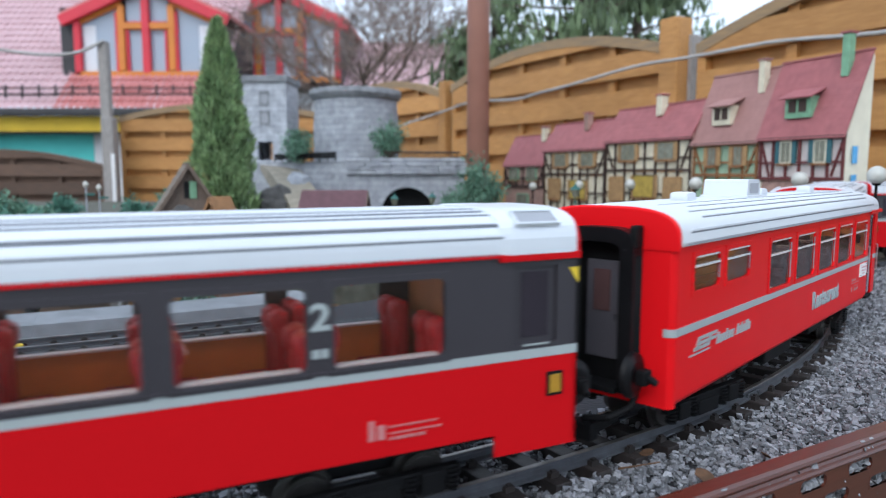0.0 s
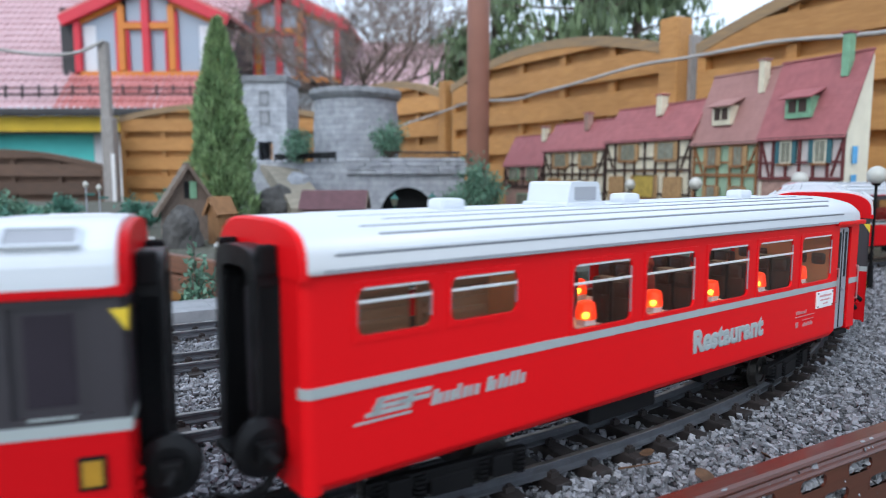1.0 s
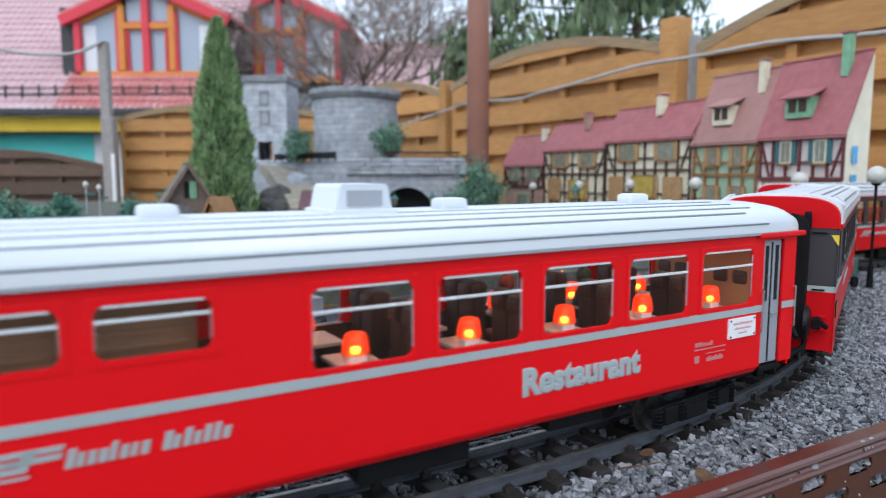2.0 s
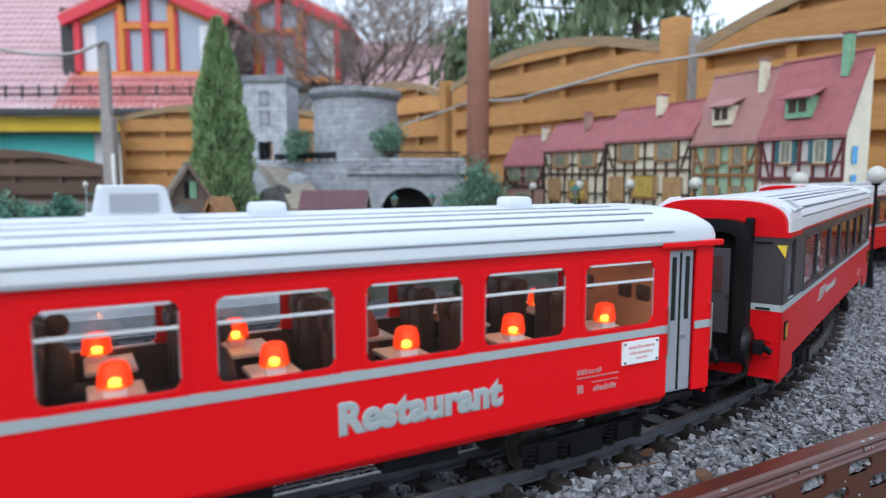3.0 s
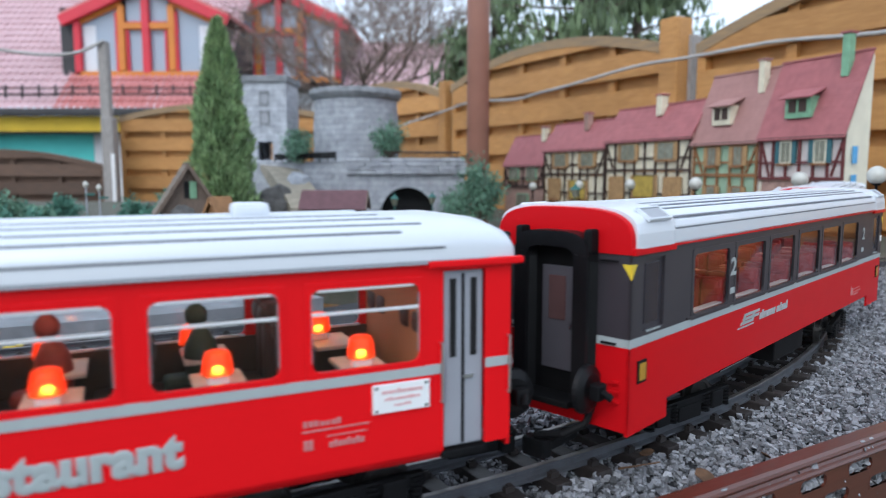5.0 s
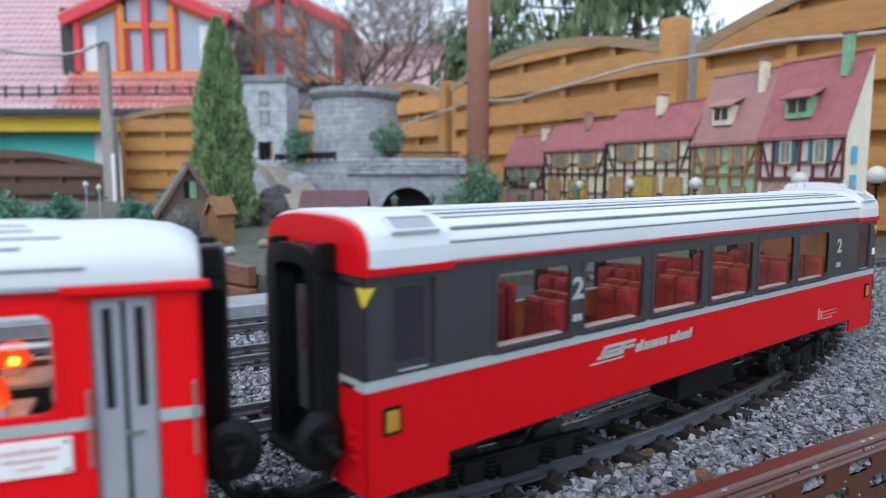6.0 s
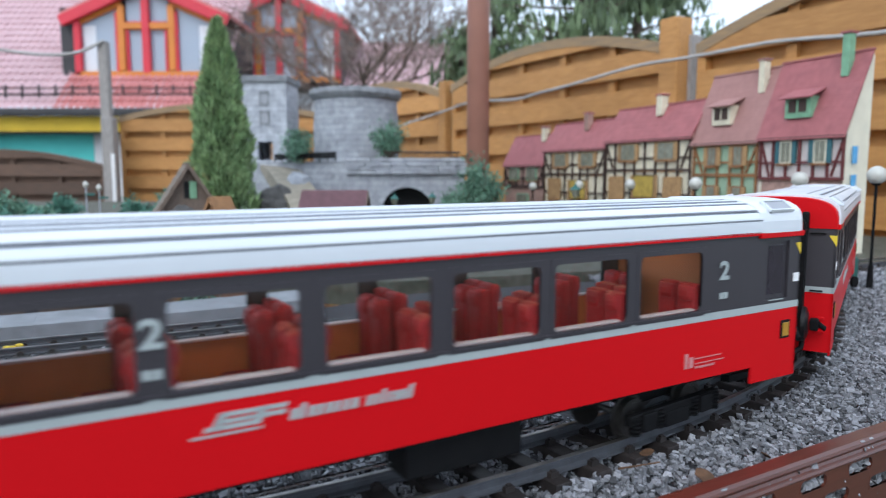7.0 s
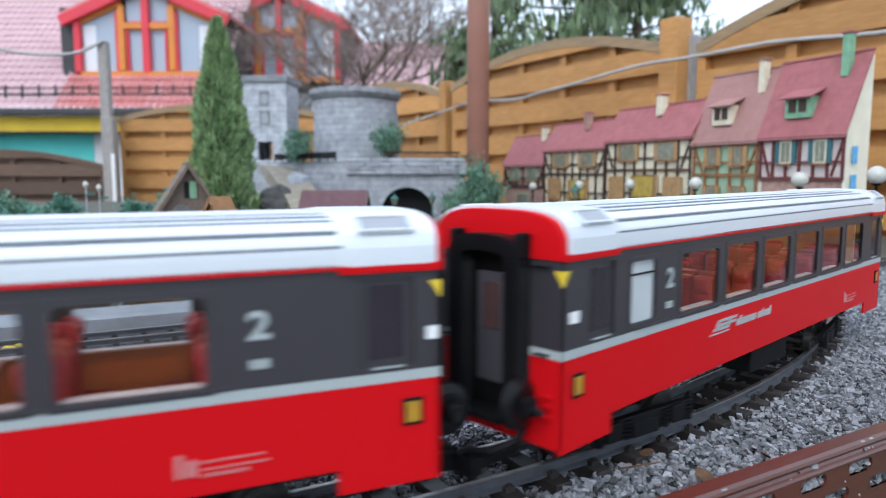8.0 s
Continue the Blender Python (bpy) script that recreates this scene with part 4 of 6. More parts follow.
def second_class_coach(turned=False, washroom=False):
    car = thing("passenger_coach", pose(0, 0, 0), "red and dark grey model passenger coach with ribbed silver roof", "train coach", "train coaches")
    hl, half = 0.3293, 0.059
    wins = [(xr - 0.0635, xr, 0.0955, 0.1365) for xr in (-0.1752, -0.0972, -0.0200, 0.0580, 0.1335, 0.2090)]
    if turned:
        wins = [(-xb, -xa, za, zb) for xa, xb, za, zb in reversed(wins)]
    door_in = -0.2740 if washroom else -0.2845
    doors = [(door_in - 0.0295, door_in, 0.096, 0.1395), (0.2845, 0.3140, 0.096, 0.1395)]
    frosted = []
    shift = 0.0
    if washroom:
        wins = [(xl, xl + 0.0600, 0.0955, 0.1365) for xl in (-0.1865, -0.1115, -0.0370, 0.0385, 0.1135, 0.1880)]
        frosted = [(-0.2550, -0.2235, 0.0975, 0.1365)]
        shift = 0.0155
    z_red, z_grey = 0.0877, 0.0929
    for side in (-1, 1):
        ya, yb = (-half, -half + 0.0022) if side < 0 else (half - 0.0022, half)
        bm = bmesh.new()
        pierced(bm, -hl, hl, z_grey, 0.1465, wins + doors + frosted, ya, yb)
        part("upper_wall", bm, M_GREY, car)
        bm = bmesh.new()
        pierced(bm, -hl, hl, 0.034, z_red, [(-0.275, 0.272, 0.034, 0.0465)], ya, yb)
        part("lower_wall", bm, M_CRIMSON, car)
        part("stripe", one_box((0, side * (half - 0.0008), (z_red + z_grey) / 2), (2 * hl, 0.0022, z_grey - z_red)), M_STRIPE, car, "light grey stripe")
        part("window_ledge", one_box((-0.0145, side * (half + 0.0006), 0.0942), (0.47, 0.0016, 0.0014)), M_GREY, car)
        for d in doors:
            dd = part("door", one_box(((d[0] + d[1]) / 2, side * (half - 0.0030), (d[2] + d[3]) / 2), (d[1] - d[0], 0.0014, d[3] - d[2])), M_GREY, car)
            part("door_window", one_box(((d[0] + d[1]) / 2, side * (half - 0.0021), 0.118), (0.019, 0.0006, 0.037), bevel=0.0002), M_DOORGLASS, dd)
            part("door_sill", one_box(((d[0] + d[1]) / 2, side * (half + 0.0004), 0.0955), (0.018, 0.0012, 0.0008)), M_STRIPE, dd)
        for xe in (-1, 1):
            tri = bmesh.new()
            prism(tri, [(xe * 0.3293, 0.1375), (xe * 0.3225, 0.1375), (xe * 0.3293, 0.1285)], (0, side * (half + 0.0004), 0), (1, 0, 0), (0, 0, 1), (0, -side * 0.0008, 0))
            prism(tri, [(side * half, 0.1375), (side * (half - 0.0070), 0.1375), (side * half, 0.1285)], (xe * 0.3297, 0, 0), (0, 1, 0), (0, 0, 1), (-xe * 0.0008, 0, 0))
            part("corner_mark", tri, M_YELLOW, car, "yellow triangle mark")
            lamp = part("marker_plate", one_box((xe * 0.3130, side * (half + 0.0004), 0.0715), (0.0115, 0.0016, 0.0140), bevel=0.0004), M_BLACK, car)
            part("marker_face", one_box((xe * 0.3130, side * (half + 0.0012), 0.0715), (0.0080, 0.0008, 0.0105), bevel=0.0002), M_AMBER, lamp, "amber marker face")
        for ec, ew in ((-0.3015, 0.056), (0.3015, 0.056)):
            part("eave_band", one_box((ec, side * (half + 0.0014), 0.1449), (ew, 0.0034, 0.0042), bevel=0.0006), M_CRIMSON, car)
        part("eave_band", one_box((0, side * (half + 0.0008), 0.1463), (0.55, 0.0028, 0.0024)), M_CRIMSON, car, "thin red band under the roof")
    window_set(car, wins, M_GREY, None, r=0.0035, w=0.0034, proud=0.0005)
    window_set(car, frosted, M_GREY, None, r=0.0035, w=0.0030, proud=0.0005)
    for side in (-1, 1):
        for xa, xb, za, zb in frosted:
            fr = part("frosted_blind", one_box(((xa + xb) / 2, side * (half - 0.0030), (za + zb) / 2), (xb - xa + 0.002, 0.0012, zb - za + 0.002)), M_FROST, car, "white frosted washroom pane")
            part("glazing_bar", one_box(((xa + xb) / 2, side * (half - 0.0018), zb - 0.0085), (xb - xa, 0.0010, 0.0012)), M_BLACK, fr)
    ends(car, -hl, hl, 0.036, 0.150, half, [M_CRIMSON, M_STRIPE, M_GREY], [z_red, z_grey])
    for e in (-1, 1):
        # red arched head above the gangway
        bm = bmesh.new()
        loft(bm, roof_outline(0.0600, 0.1432, 0.1700, 0.60), [(e * (hl + 0.0012), 0.985, 0, 0.985), (e * (hl - 0.003), 1.0, 0, 1.0), (e * (hl - 0.008), 1.0, 0, 1.0)])
        part("end_arch", bm, M_CRIMSON, car, "red arched end")
        for side in (-1, 1):
            bm = one_box((e * (hl + 0.0016), side * 0.042, 0.139), (0.0016, 0.014, 0.0012))
            part("step_bar", bm, M_BLACK, car)
            bm = one_box((e * (hl + 0.0014), side * 0.043, 0.0895), (0.0016, 0.012, 0.0012))
            part("step_bar", bm, M_BLACK, car)
            bm = bmesh.new()
            tube(bm, (e * hl, side * 0.040, 0.158), (e * (hl + 0.0015), side * 0.040, 0.158), 0.0030, seg=10)
            part("end_lamp", bm, M_CRIMSON, car)
            bm = bmesh.new()
            for k in range(3):
                box(bm, (e * (hl + 0.001), side * 0.048, 0.054 + k * 0.006), (0.002, 0.008, 0.002), bevel=0.0004)
            part("end_vent", bm, M_CRIMSON, car)
    def skin(deg):
        return roof_point(0.0612, 0.1464, 0.1700, 0.60, deg)

    for side in (-1, 1):
        for deg in (8.5, 29, 53, 67, 80):
            fy, z, tilt = skin(deg)
            m = Matrix.Translation((0, side * fy, z)) @ Matrix.Rotation(-side * tilt, 4, "X")
            # groove shade laid on the roof skin as a thin dark strip
            part("roof_groove", one_box((0, 0, 0), (2 * hl - 0.108, 0.0010, 0.0009), m), M_GROOVE, car)
            part("roof_rib", one_box((0, -side * 0.0013, 0.0002), (2 * hl - 0.108, 0.0016, 0.0014), m, 0.0003), M_SILVER, car)
    outl = stepped_outline(0.0612, 0.1464, 0.1700, 0.60, (0.0565, 0.0451, 0.0348, 0.0214))
    bm = bmesh.new()
    loft(bm, outl, [(-hl + 0.006, 1, 0, 1), (hl - 0.006, 1, 0, 1)])
    part("roof", bm, M_SILVER, car, "ribbed silver roof")
    # smooth raised ends of the roof with a recessed grey panel
    cap = [(y, z + 0.0012 if abs(y) < 0.061 else z) for y, z in roof_outline(0.0622, 0.1466, 0.1704, 0.60)]
    for e in (-1, 1):
        bm = bmesh.new()
        loft(bm, cap, [(e * (hl - 0.003), 0.99, 0, 0.99), (e * (hl - 0.008), 1, 0, 1), (e * (hl - 0.050), 1, 0, 1), (e * (hl - 0.056), 0.985, 0, 0.985)])
        cp = part("roof_end", bm, M_SILVER, car, smooth=False)
        for side in (-1, 1):
            fy, z, tilt = skin(34)
            m = Matrix.Translation((e * (hl - 0.031), side * (fy + 0.0016), z + 0.0018)) @ Matrix.Rotation(-side * tilt, 4, "X")
            part("roof_panel", one_box((0, 0, 0), (0.026, 0.0105, 0.0012), m), M_PANELGREY, cp, "recessed grey panel")
            fr = bmesh.new()
            box(fr, (0, -0.0062, 0.0004), (0.030, 0.0012, 0.0022), m)
            box(fr, (0, 0.0062, 0.0004), (0.030, 0.0012, 0.0022), m)
            box(fr, (-0.0140, 0, 0.0004), (0.0012, 0.0125, 0.0022), m)
            box(fr, (0.0140, 0, 0.0004), (0.0012, 0.0125, 0.0022), m)
            part("panel_rim", fr, M_SILVER, cp)
    rng = random.Random(2)
    y = -half - 0.0007
    part("emblem", logo(bmesh.new(), shift - 0.1525, 0.0715, 0.047, 0.0105, y), M_STRIPE, car)
    bm = bars(bmesh.new(), rng, shift - 0.1045, shift - 0.0660, 0.0728, 0.0800, 8, y)
    part("lettering_strip", bars(bm, rng, shift - 0.0620, shift - 0.0320, 0.0728, 0.0800, 7, y), M_STRIPE, car)
    bm = bmesh.new()
    bars(bm, rng, 0.193, 0.203, 0.056, 0.0665, 2, y, 0)
    box(bm, (0.219, y + 0.0003, 0.0620), (0.030, 0.0006, 0.0006))
    box(bm, (0.221, y + 0.0003, 0.0585), (0.032, 0.0006, 0.0006))
    bars(bm, rng, 0.205, 0.227, 0.0550, 0.0570, 8, y, 0)
    part("data_lettering", bm, M_FAINT, car)
    for nx in (-0.2045,) if washroom else (-0.2335, 0.1680) if turned else (0.2335, -0.1680):
        cu = bpy.data.curves.new("class_number", "FONT")
        cu.body, cu.size, cu.extrude, cu.align_x, cu.offset = "2", 0.018, 0.0003, "CENTER", 0.0005
        tx = new("class_number", cu)
        tx.parent = car
        cu.materials.append(M_STRIPE)
        tx.matrix_basis = Matrix.Translation((nx, -half - 0.0009, 0.1160)) @ Matrix.Rotation(radians(90), 4, "X")
        part("class_lettering", bars(bmesh.new(), rng, nx - 0.005, nx + 0.005, 0.1020, 0.1080, 2, y - 0.0003, 0), M_STRIPE, car)
    if not turned:
        part("white_tag", one_box((-0.3180 if washroom else 0.3245, -half - 0.0004, 0.1110), (0.009 if washroom else 0.007, 0.0008, 0.0065)), M_WHITE, car)
    # inside
    part("floor", one_box((0, 0, 0.054), (2 * hl - 0.01, 0.112, 0.004)), M_SEATRED, car)
    part("inner_ceiling", one_box((0, 0, 0.1455), (2 * hl - 0.012, 0.112, 0.002)), M_TAN, car)
    part("ceiling_light", one_box((0.02, 0, 0.1437), (0.42, 0.006, 0.0014)), M_CEILGLOW, car, "warm interior light strip")
    for side in (-1, 1):
        part("inner_panel", one_box((0, side * (half - 0.0032), 0.0745), (2 * hl - 0.03, 0.0012, 0.0410)), M_ORANGELINING, car)
    for px in (-0.228, 0.262) if turned else (-0.262, 0.228):
        part("partition", one_box((px, 0, 0.100), (0.003, 0.112, 0.088)), M_TAN, car)
    part("side_table", one_box((0.10, 0.040, 0.094), (0.02, 0.03, 0.002)), M_TABLE, car)
    for (xa, xb, za, zb) in wins:
        cx = (xa + xb) / 2
        for side in (-1, 1):
            seat(car, cx - 0.022, side * 0.034, 1, M_SEATRED, 0.1145)
            seat(car, cx + 0.024, side * 0.034, -1, M_SEATRED, 0.1115)
            part("ledge", one_box((cx, side * 0.0515, 0.0956), (0.060, 0.006, 0.0014), bevel=0.0004), M_LEDGE, car)
    underframe(car, 0.315, [(0.010, 0.085, 0.020)])
    gangway(car, -1, -hl)
    gangway(car, 1, hl)
    return car, [bogie(car, -0.2), bogie(car, 0.2)]


BOGIE_HALF = 0.2
PITCH = 0.6930


def proportion(car):
    """Bring a coach body to its true width and height over the bogies."""
    for o in car.children_recursive:
        if o.name.startswith("bogie") or (o.parent and o.parent.name.startswith("bogie")):
            continue
        moved = o.matrix_basis.translation.copy()
        moved.y *= 0.885
        if o.type == "MESH":
            for v in o.data.vertices:
                v.co.y *= 0.885
                v.co.z = 1.068 * v.co.z - 0.0055
        else:
            moved.z = 1.068 * moved.z - 0.0055
            o.scale = (car["lettering_stretch"] if o.name.startswith("lettering") else 1.25, 1.068, 0.3)
        o.location = moved
    return car


coach_b = proportion(restaurant_coach()[0])
coach_c = proportion(second_class_coach()[0])
coach_a = proportion(second_class_coach(True)[0])
coach_d = proportion(second_class_coach(False, True)[0])


def bogies_of(car):
    return sorted([o for o in car.children if o.name.startswith("bogie")], key=lambda o: o.matrix_basis.translation.x)


# ---- how far the train has come: seconds and metres of track of the restaurant coach ----
TIMES = (0.0, 0.5, 1.0, 1.5, 1.7, 2.8, 3.0, 3.5, 4.0, 4.5, 4.7, 5.8, 6.0, 6.5, 7.0, 7.5, 8.0)
COME = (1.5121, 1.3852, 1.2681, 1.1760, 1.1427, 0.9905, 0.9735, 0.9351, 0.8973, 0.8529, 0.8311, 0.6640, 0.6242, 0.5172, 0.3772, 0.2212, 0.0296)


def come(t):
    """Smooth (monotone cubic) between the known stations."""
    x, y = np.array(TIMES), np.array(COME)
    h, d = np.diff(x), np.diff(y) / np.diff(x)
    m = np.concatenate([[d[0] * 1.5 - d[1] * 0.5], (h[1:] * d[:-1] + h[:-1] * d[1:]) / (h[1:] + h[:-1]), [d[-1] * 1.4 - d[-2] * 0.4]])
    i = min(max(int(np.searchsorted(x, t, "right")) - 1, 0), len(h) - 1)
    u = (t - x[i]) / h[i]
    return float((2 * u**3 - 3 * u**2 + 1) * y[i] + (u**3 - 2 * u**2 + u) * h[i] * m[i] + (3 * u**2 - 2 * u**3) * y[i + 1] + (u**3 - u**2) * h[i] * m[i + 1])


def coach_pose(s):
    """A coach sits with both bogies on the line."""
    a, b = on_line(s - BOGIE_HALF), on_line(s + BOGIE_HALF)
    turn = math.atan2(b[1] - a[1], b[0] - a[0])
    return Matrix.Translation(((a[0] + b[0]) / 2, (a[1] + b[1]) / 2, 0)) @ Matrix.Rotation(turn, 4, "Z"), turn


def motions():
    steps = [k * 0.1 for k in range(81)]
    for car, lag in ((coach_a, -0.6940), (coach_b, 0.0), (coach_c, PITCH), (coach_d, PITCH + 0.7115)):
        walk(car, [(t, coach_pose(come(t) + lag)[0]) for t in steps])
        for bg, off in zip(bogies_of(car), (-BOGIE_HALF, BOGIE_HALF)):
            rows = []
            for t in steps[::2]:
                s = come(t) + lag
                rows.append((t, Matrix.Translation((off, 0, 0)) @ Matrix.Rotation(on_line(s + off)[2] - coach_pose(s)[1], 4, "Z")))
            walk(bg, rows)


# ---- garden fences ----
def fence_panel(a, b, z_end, z_peak, z_bottom, material, cap, rows, label, group):
    """A screen panel from a to b: overlapping boards front and back, upright battens and an arched cap."""
    a, b = Vector((*a, 0)), Vector((*b, 0))
    d = b - a
    L = d.length
    pan = thing("screen_fence", Matrix.Translation(a) @ Matrix.Rotation(math.atan2(d.y, d.x), 4, "Z"), label, "fence", group)

    def top(x):
        u = 2 * x / L - 1
        return z_end + (z_peak - z_end) * (1 - u * u)

    n = 16
    bm = bmesh.new()
    pts = [(L * k / n, top(L * k / n)) for k in range(n + 1)]
    prism(bm, pts + [(x, z - 0.045) for x, z in pts[::-1]], (0, -0.035, 0), (1, 0, 0), (0, 0, 1), (0, 0.075, 0))
    part("cap_rail", bm, cap, pan)
    for x in (0.02, L - 0.02):
        part("stile", one_box((x, 0, (z_end + z_bottom) / 2), (0.04, 0.05, z_end - z_bottom - 0.02), bevel=0.004), material, pan)
    for k in range(1, 5):
        x = L * k / 5
        part("batten", one_box((x, 0.0, (top(x) + z_bottom) / 2 - 0.02), (0.04, 0.026, top(x) - z_bottom - 0.04)), material, pan)
    pitch = rows
    z = z_peak + 0.02
    k = 0
    while z > z_bottom + 0.05:
        for back in (False, True):
            zt = z - (pitch * 0.5 if back else 0)
            hb = pitch * 0.66
            xs = [x for x in np.linspace(0.02, L - 0.02, 41) if top(x) - 0.03 > zt - hb]
            if len(xs) < 3:
                continue
            x0, x1 = xs[0], xs[-1]
            m = 12
            up = [(x, min(zt, top(x) - 0.02)) for x in np.linspace(x0, x1, m)]
            lo = [(x, min(zt - hb, u - 0.008)) for (x, u) in up]
            bm = bmesh.new()
            yb = 0.016 if back else -0.032
            prism(bm, up + lo[::-1], (0, yb, 0), (1, 0, 0), (0, 0, 1), (0, 0.016, 0))
            part("board", bm, material, pan)
        z -= pitch
        k += 1
    return pan


def post(x, y, z_top, w, material, label, turn=0.0, d=None):
    bm = one_box((0, 0, (z_top - 1.05) / 2), (w, d or w, z_top + 1.05), bevel=0.012)
    ob = part("fence_post", bm, material)
    ob.matrix_basis = Matrix.Translation((x, y, 0)) @ Matrix.Rotation(turn, 4, "Z")
    return tagged(ob, label, "fence post", "fence posts")


F_TURN = math.atan2(-1.482, 0.925)
G_FENCE = "larch screen fence panels"
L_FENCE = "honey-coloured larch screen panel with arched cap"
fence_panel((0.075, 4.345), (0.955, 2.935), 0.725, 0.855, -1.0, M_FENCE, M_FENCECAP, 0.158, L_FENCE, G_FENCE)
fence_panel((1.03, 2.815), (2.05, 1.18), 0.70, 0.89, -1.0, M_FENCE, M_FENCECAP, 0.158, L_FENCE, G_FENCE)
fence_panel((-0.86, 5.62), (0.01, 4.45), 0.71, 0.83, -1.0, M_FENCE, M_FENCECAP, 0.158, L_FENCE, G_FENCE)
fence_panel((-2.61, 5.66), (-0.88, 5.64), 0.64, 0.755, -1.0, M_FENCE, M_FENCECAP, 0.152, L_FENCE, G_FENCE)
fence_panel((-4.60, 5.62), (-2.70, 5.56), 0.25, 0.385, -1.0, M_OLDWOOD, M_OLDWOOD, 0.145, "dark weathered brown screen panel with arched top", "weathered fence panels")
post(0.955, 2.905, 0.823, 0.095, M_FENCE, "light larch fence post with rounded top", F_TURN)
post(1.025, 2.90, 0.755, 0.05, M_GREYPOST, "grey weathered fence post", F_TURN, 0.07)
post(0.022, 4.40, 0.762, 0.075, M_FENCE, "light larch fence post", F_TURN)
post(0.085, 4.36, 0.745, 0.05, M_GREYPOST, "grey weathered fence post", F_TURN)
post(-2.640, 5.50, 1.205, 0.072, M_GREYPOST, "tall thin grey weathered wooden post with a flat top", 0.0)
post(-2.590, 5.42, 0.62, 0.095, M_GREYPOST, "stout grey weathered wooden post beside the tall one", 0.0)
post(-2.54, 5.35, 0.34, 0.028, M_WHITE, "thin whitish garden stake", 0.0)

# ---- steel pipe and cables ----
bm = bmesh.new()
tube(bm, (0.130, 2.6, -1.05), (0.130, 2.6, 3.2), 0.0415, seg=28)
tagged(part("steel_pipe", bm, M_PIPE, smooth=True), "tall brown painted steel pipe post", "pipe")
M_CABLE = mat("grey_cable", (0.44, 0.42, 0.40), 0.6, var=0.2, scale=10)
cable("cable", [(-0.55, 4.75, 0.40), (-0.313, 4.6, 0.494), (0.02, 4.33, 0.575), (0.148, 3.95, 0.596), (0.38, 3.6, 0.565), (0.446, 3.42, 0.576), (0.620, 3.20, 0.602), (0.814, 2.95, 0.645), (0.951, 2.75, 0.640), (1.069, 2.50, 0.639), (1.137, 2.35, 0.635), (1.282, 2.05, 0.596),
                (1.632, 1.70, 0.606)], 0.0068, M_CABLE, "slack grey cable strung along the fence")
cable("cable", [(-4.6, 5.4, 1.30), (-3.9, 5.4, 1.20), (-3.556, 5.4, 1.150), (-3.086, 5.4, 1.086), (-2.85, 5.4, 1.092), (-2.74, 5.42, 1.13), (-2.62, 5.46, 1.205)], 0.0125, M_CABLE, "slack pale cable tied to the tall post")

# ---- half-timbered model houses ----
M_TILE = mat("model_roof_red", (0.36, 0.115, 0.12), 0.7, var=0.25, scale=40, color2=(0.25, 0.08, 0.085), stain=0.18, bump=0.25)
M_TILEOLD = mat("model_roof_faded", (0.36, 0.185, 0.165), 0.75, var=0.25, scale=40, color2=(0.28, 0.14, 0.125), stain=0.25, bump=0.25)
M_CREAM = mat("cream_plaster", (0.72, 0.65, 0.49), 0.8, var=0.15, scale=40, stain=0.2)
M_PINKW = mat("pale_plaster", (0.62, 0.55, 0.52), 0.8, var=0.15, scale=40, stain=0.15)
M_MINT = mat("mint_plaster", (0.33, 0.46, 0.32), 0.8, var=0.2, scale=40, stain=0.2)
M_OCHRE = mat("ochre_infill", (0.42, 0.25, 0.11), 0.8, var=0.25, scale=60, stain=0.3)
M_ROSE = mat("rose_brick", (0.44, 0.27, 0.22), 0.8, var=0.3, scale=90, stain=0.2, bump=0.3)
M_TIMBER = mat("dark_timber", (0.055, 0.03, 0.022), 0.7, var=0.25, scale=60)
M_TIMBERRED = mat("oxblood_timber", (0.14, 0.03, 0.03), 0.7, var=0.2, scale=60)
M_TIMBEROR = mat("orange_timber", (0.27, 0.12, 0.045), 0.7, var=0.2, scale=60)
M_TEAL = mat("teal_paint", (0.035, 0.12, 0.14), 0.6, var=0.2, scale=60)
M_GREENP = mat("green_paint", (0.22, 0.42, 0.26), 0.65, var=0.2, scale=60)
M_PANE = mat("model_window", (0.25, 0.25, 0.19), 0.25, var=0.3, scale=60)
M_GABLE = mat("cream_gable", (0.74, 0.70, 0.56), 0.8, var=0.1, scale=20, stain=0.15)
M_BLUE = mat("blue_sign", (0.05, 0.30, 0.62), 0.5, var=0.2, scale=60, color2=(0.25, 0.5, 0.7))
M_YELLOWPANE = mat("yellow_pane", (0.48, 0.34, 0.07), 0.4, var=0.25, scale=60)
HOUSE_GROUP = "half-timbered model houses"


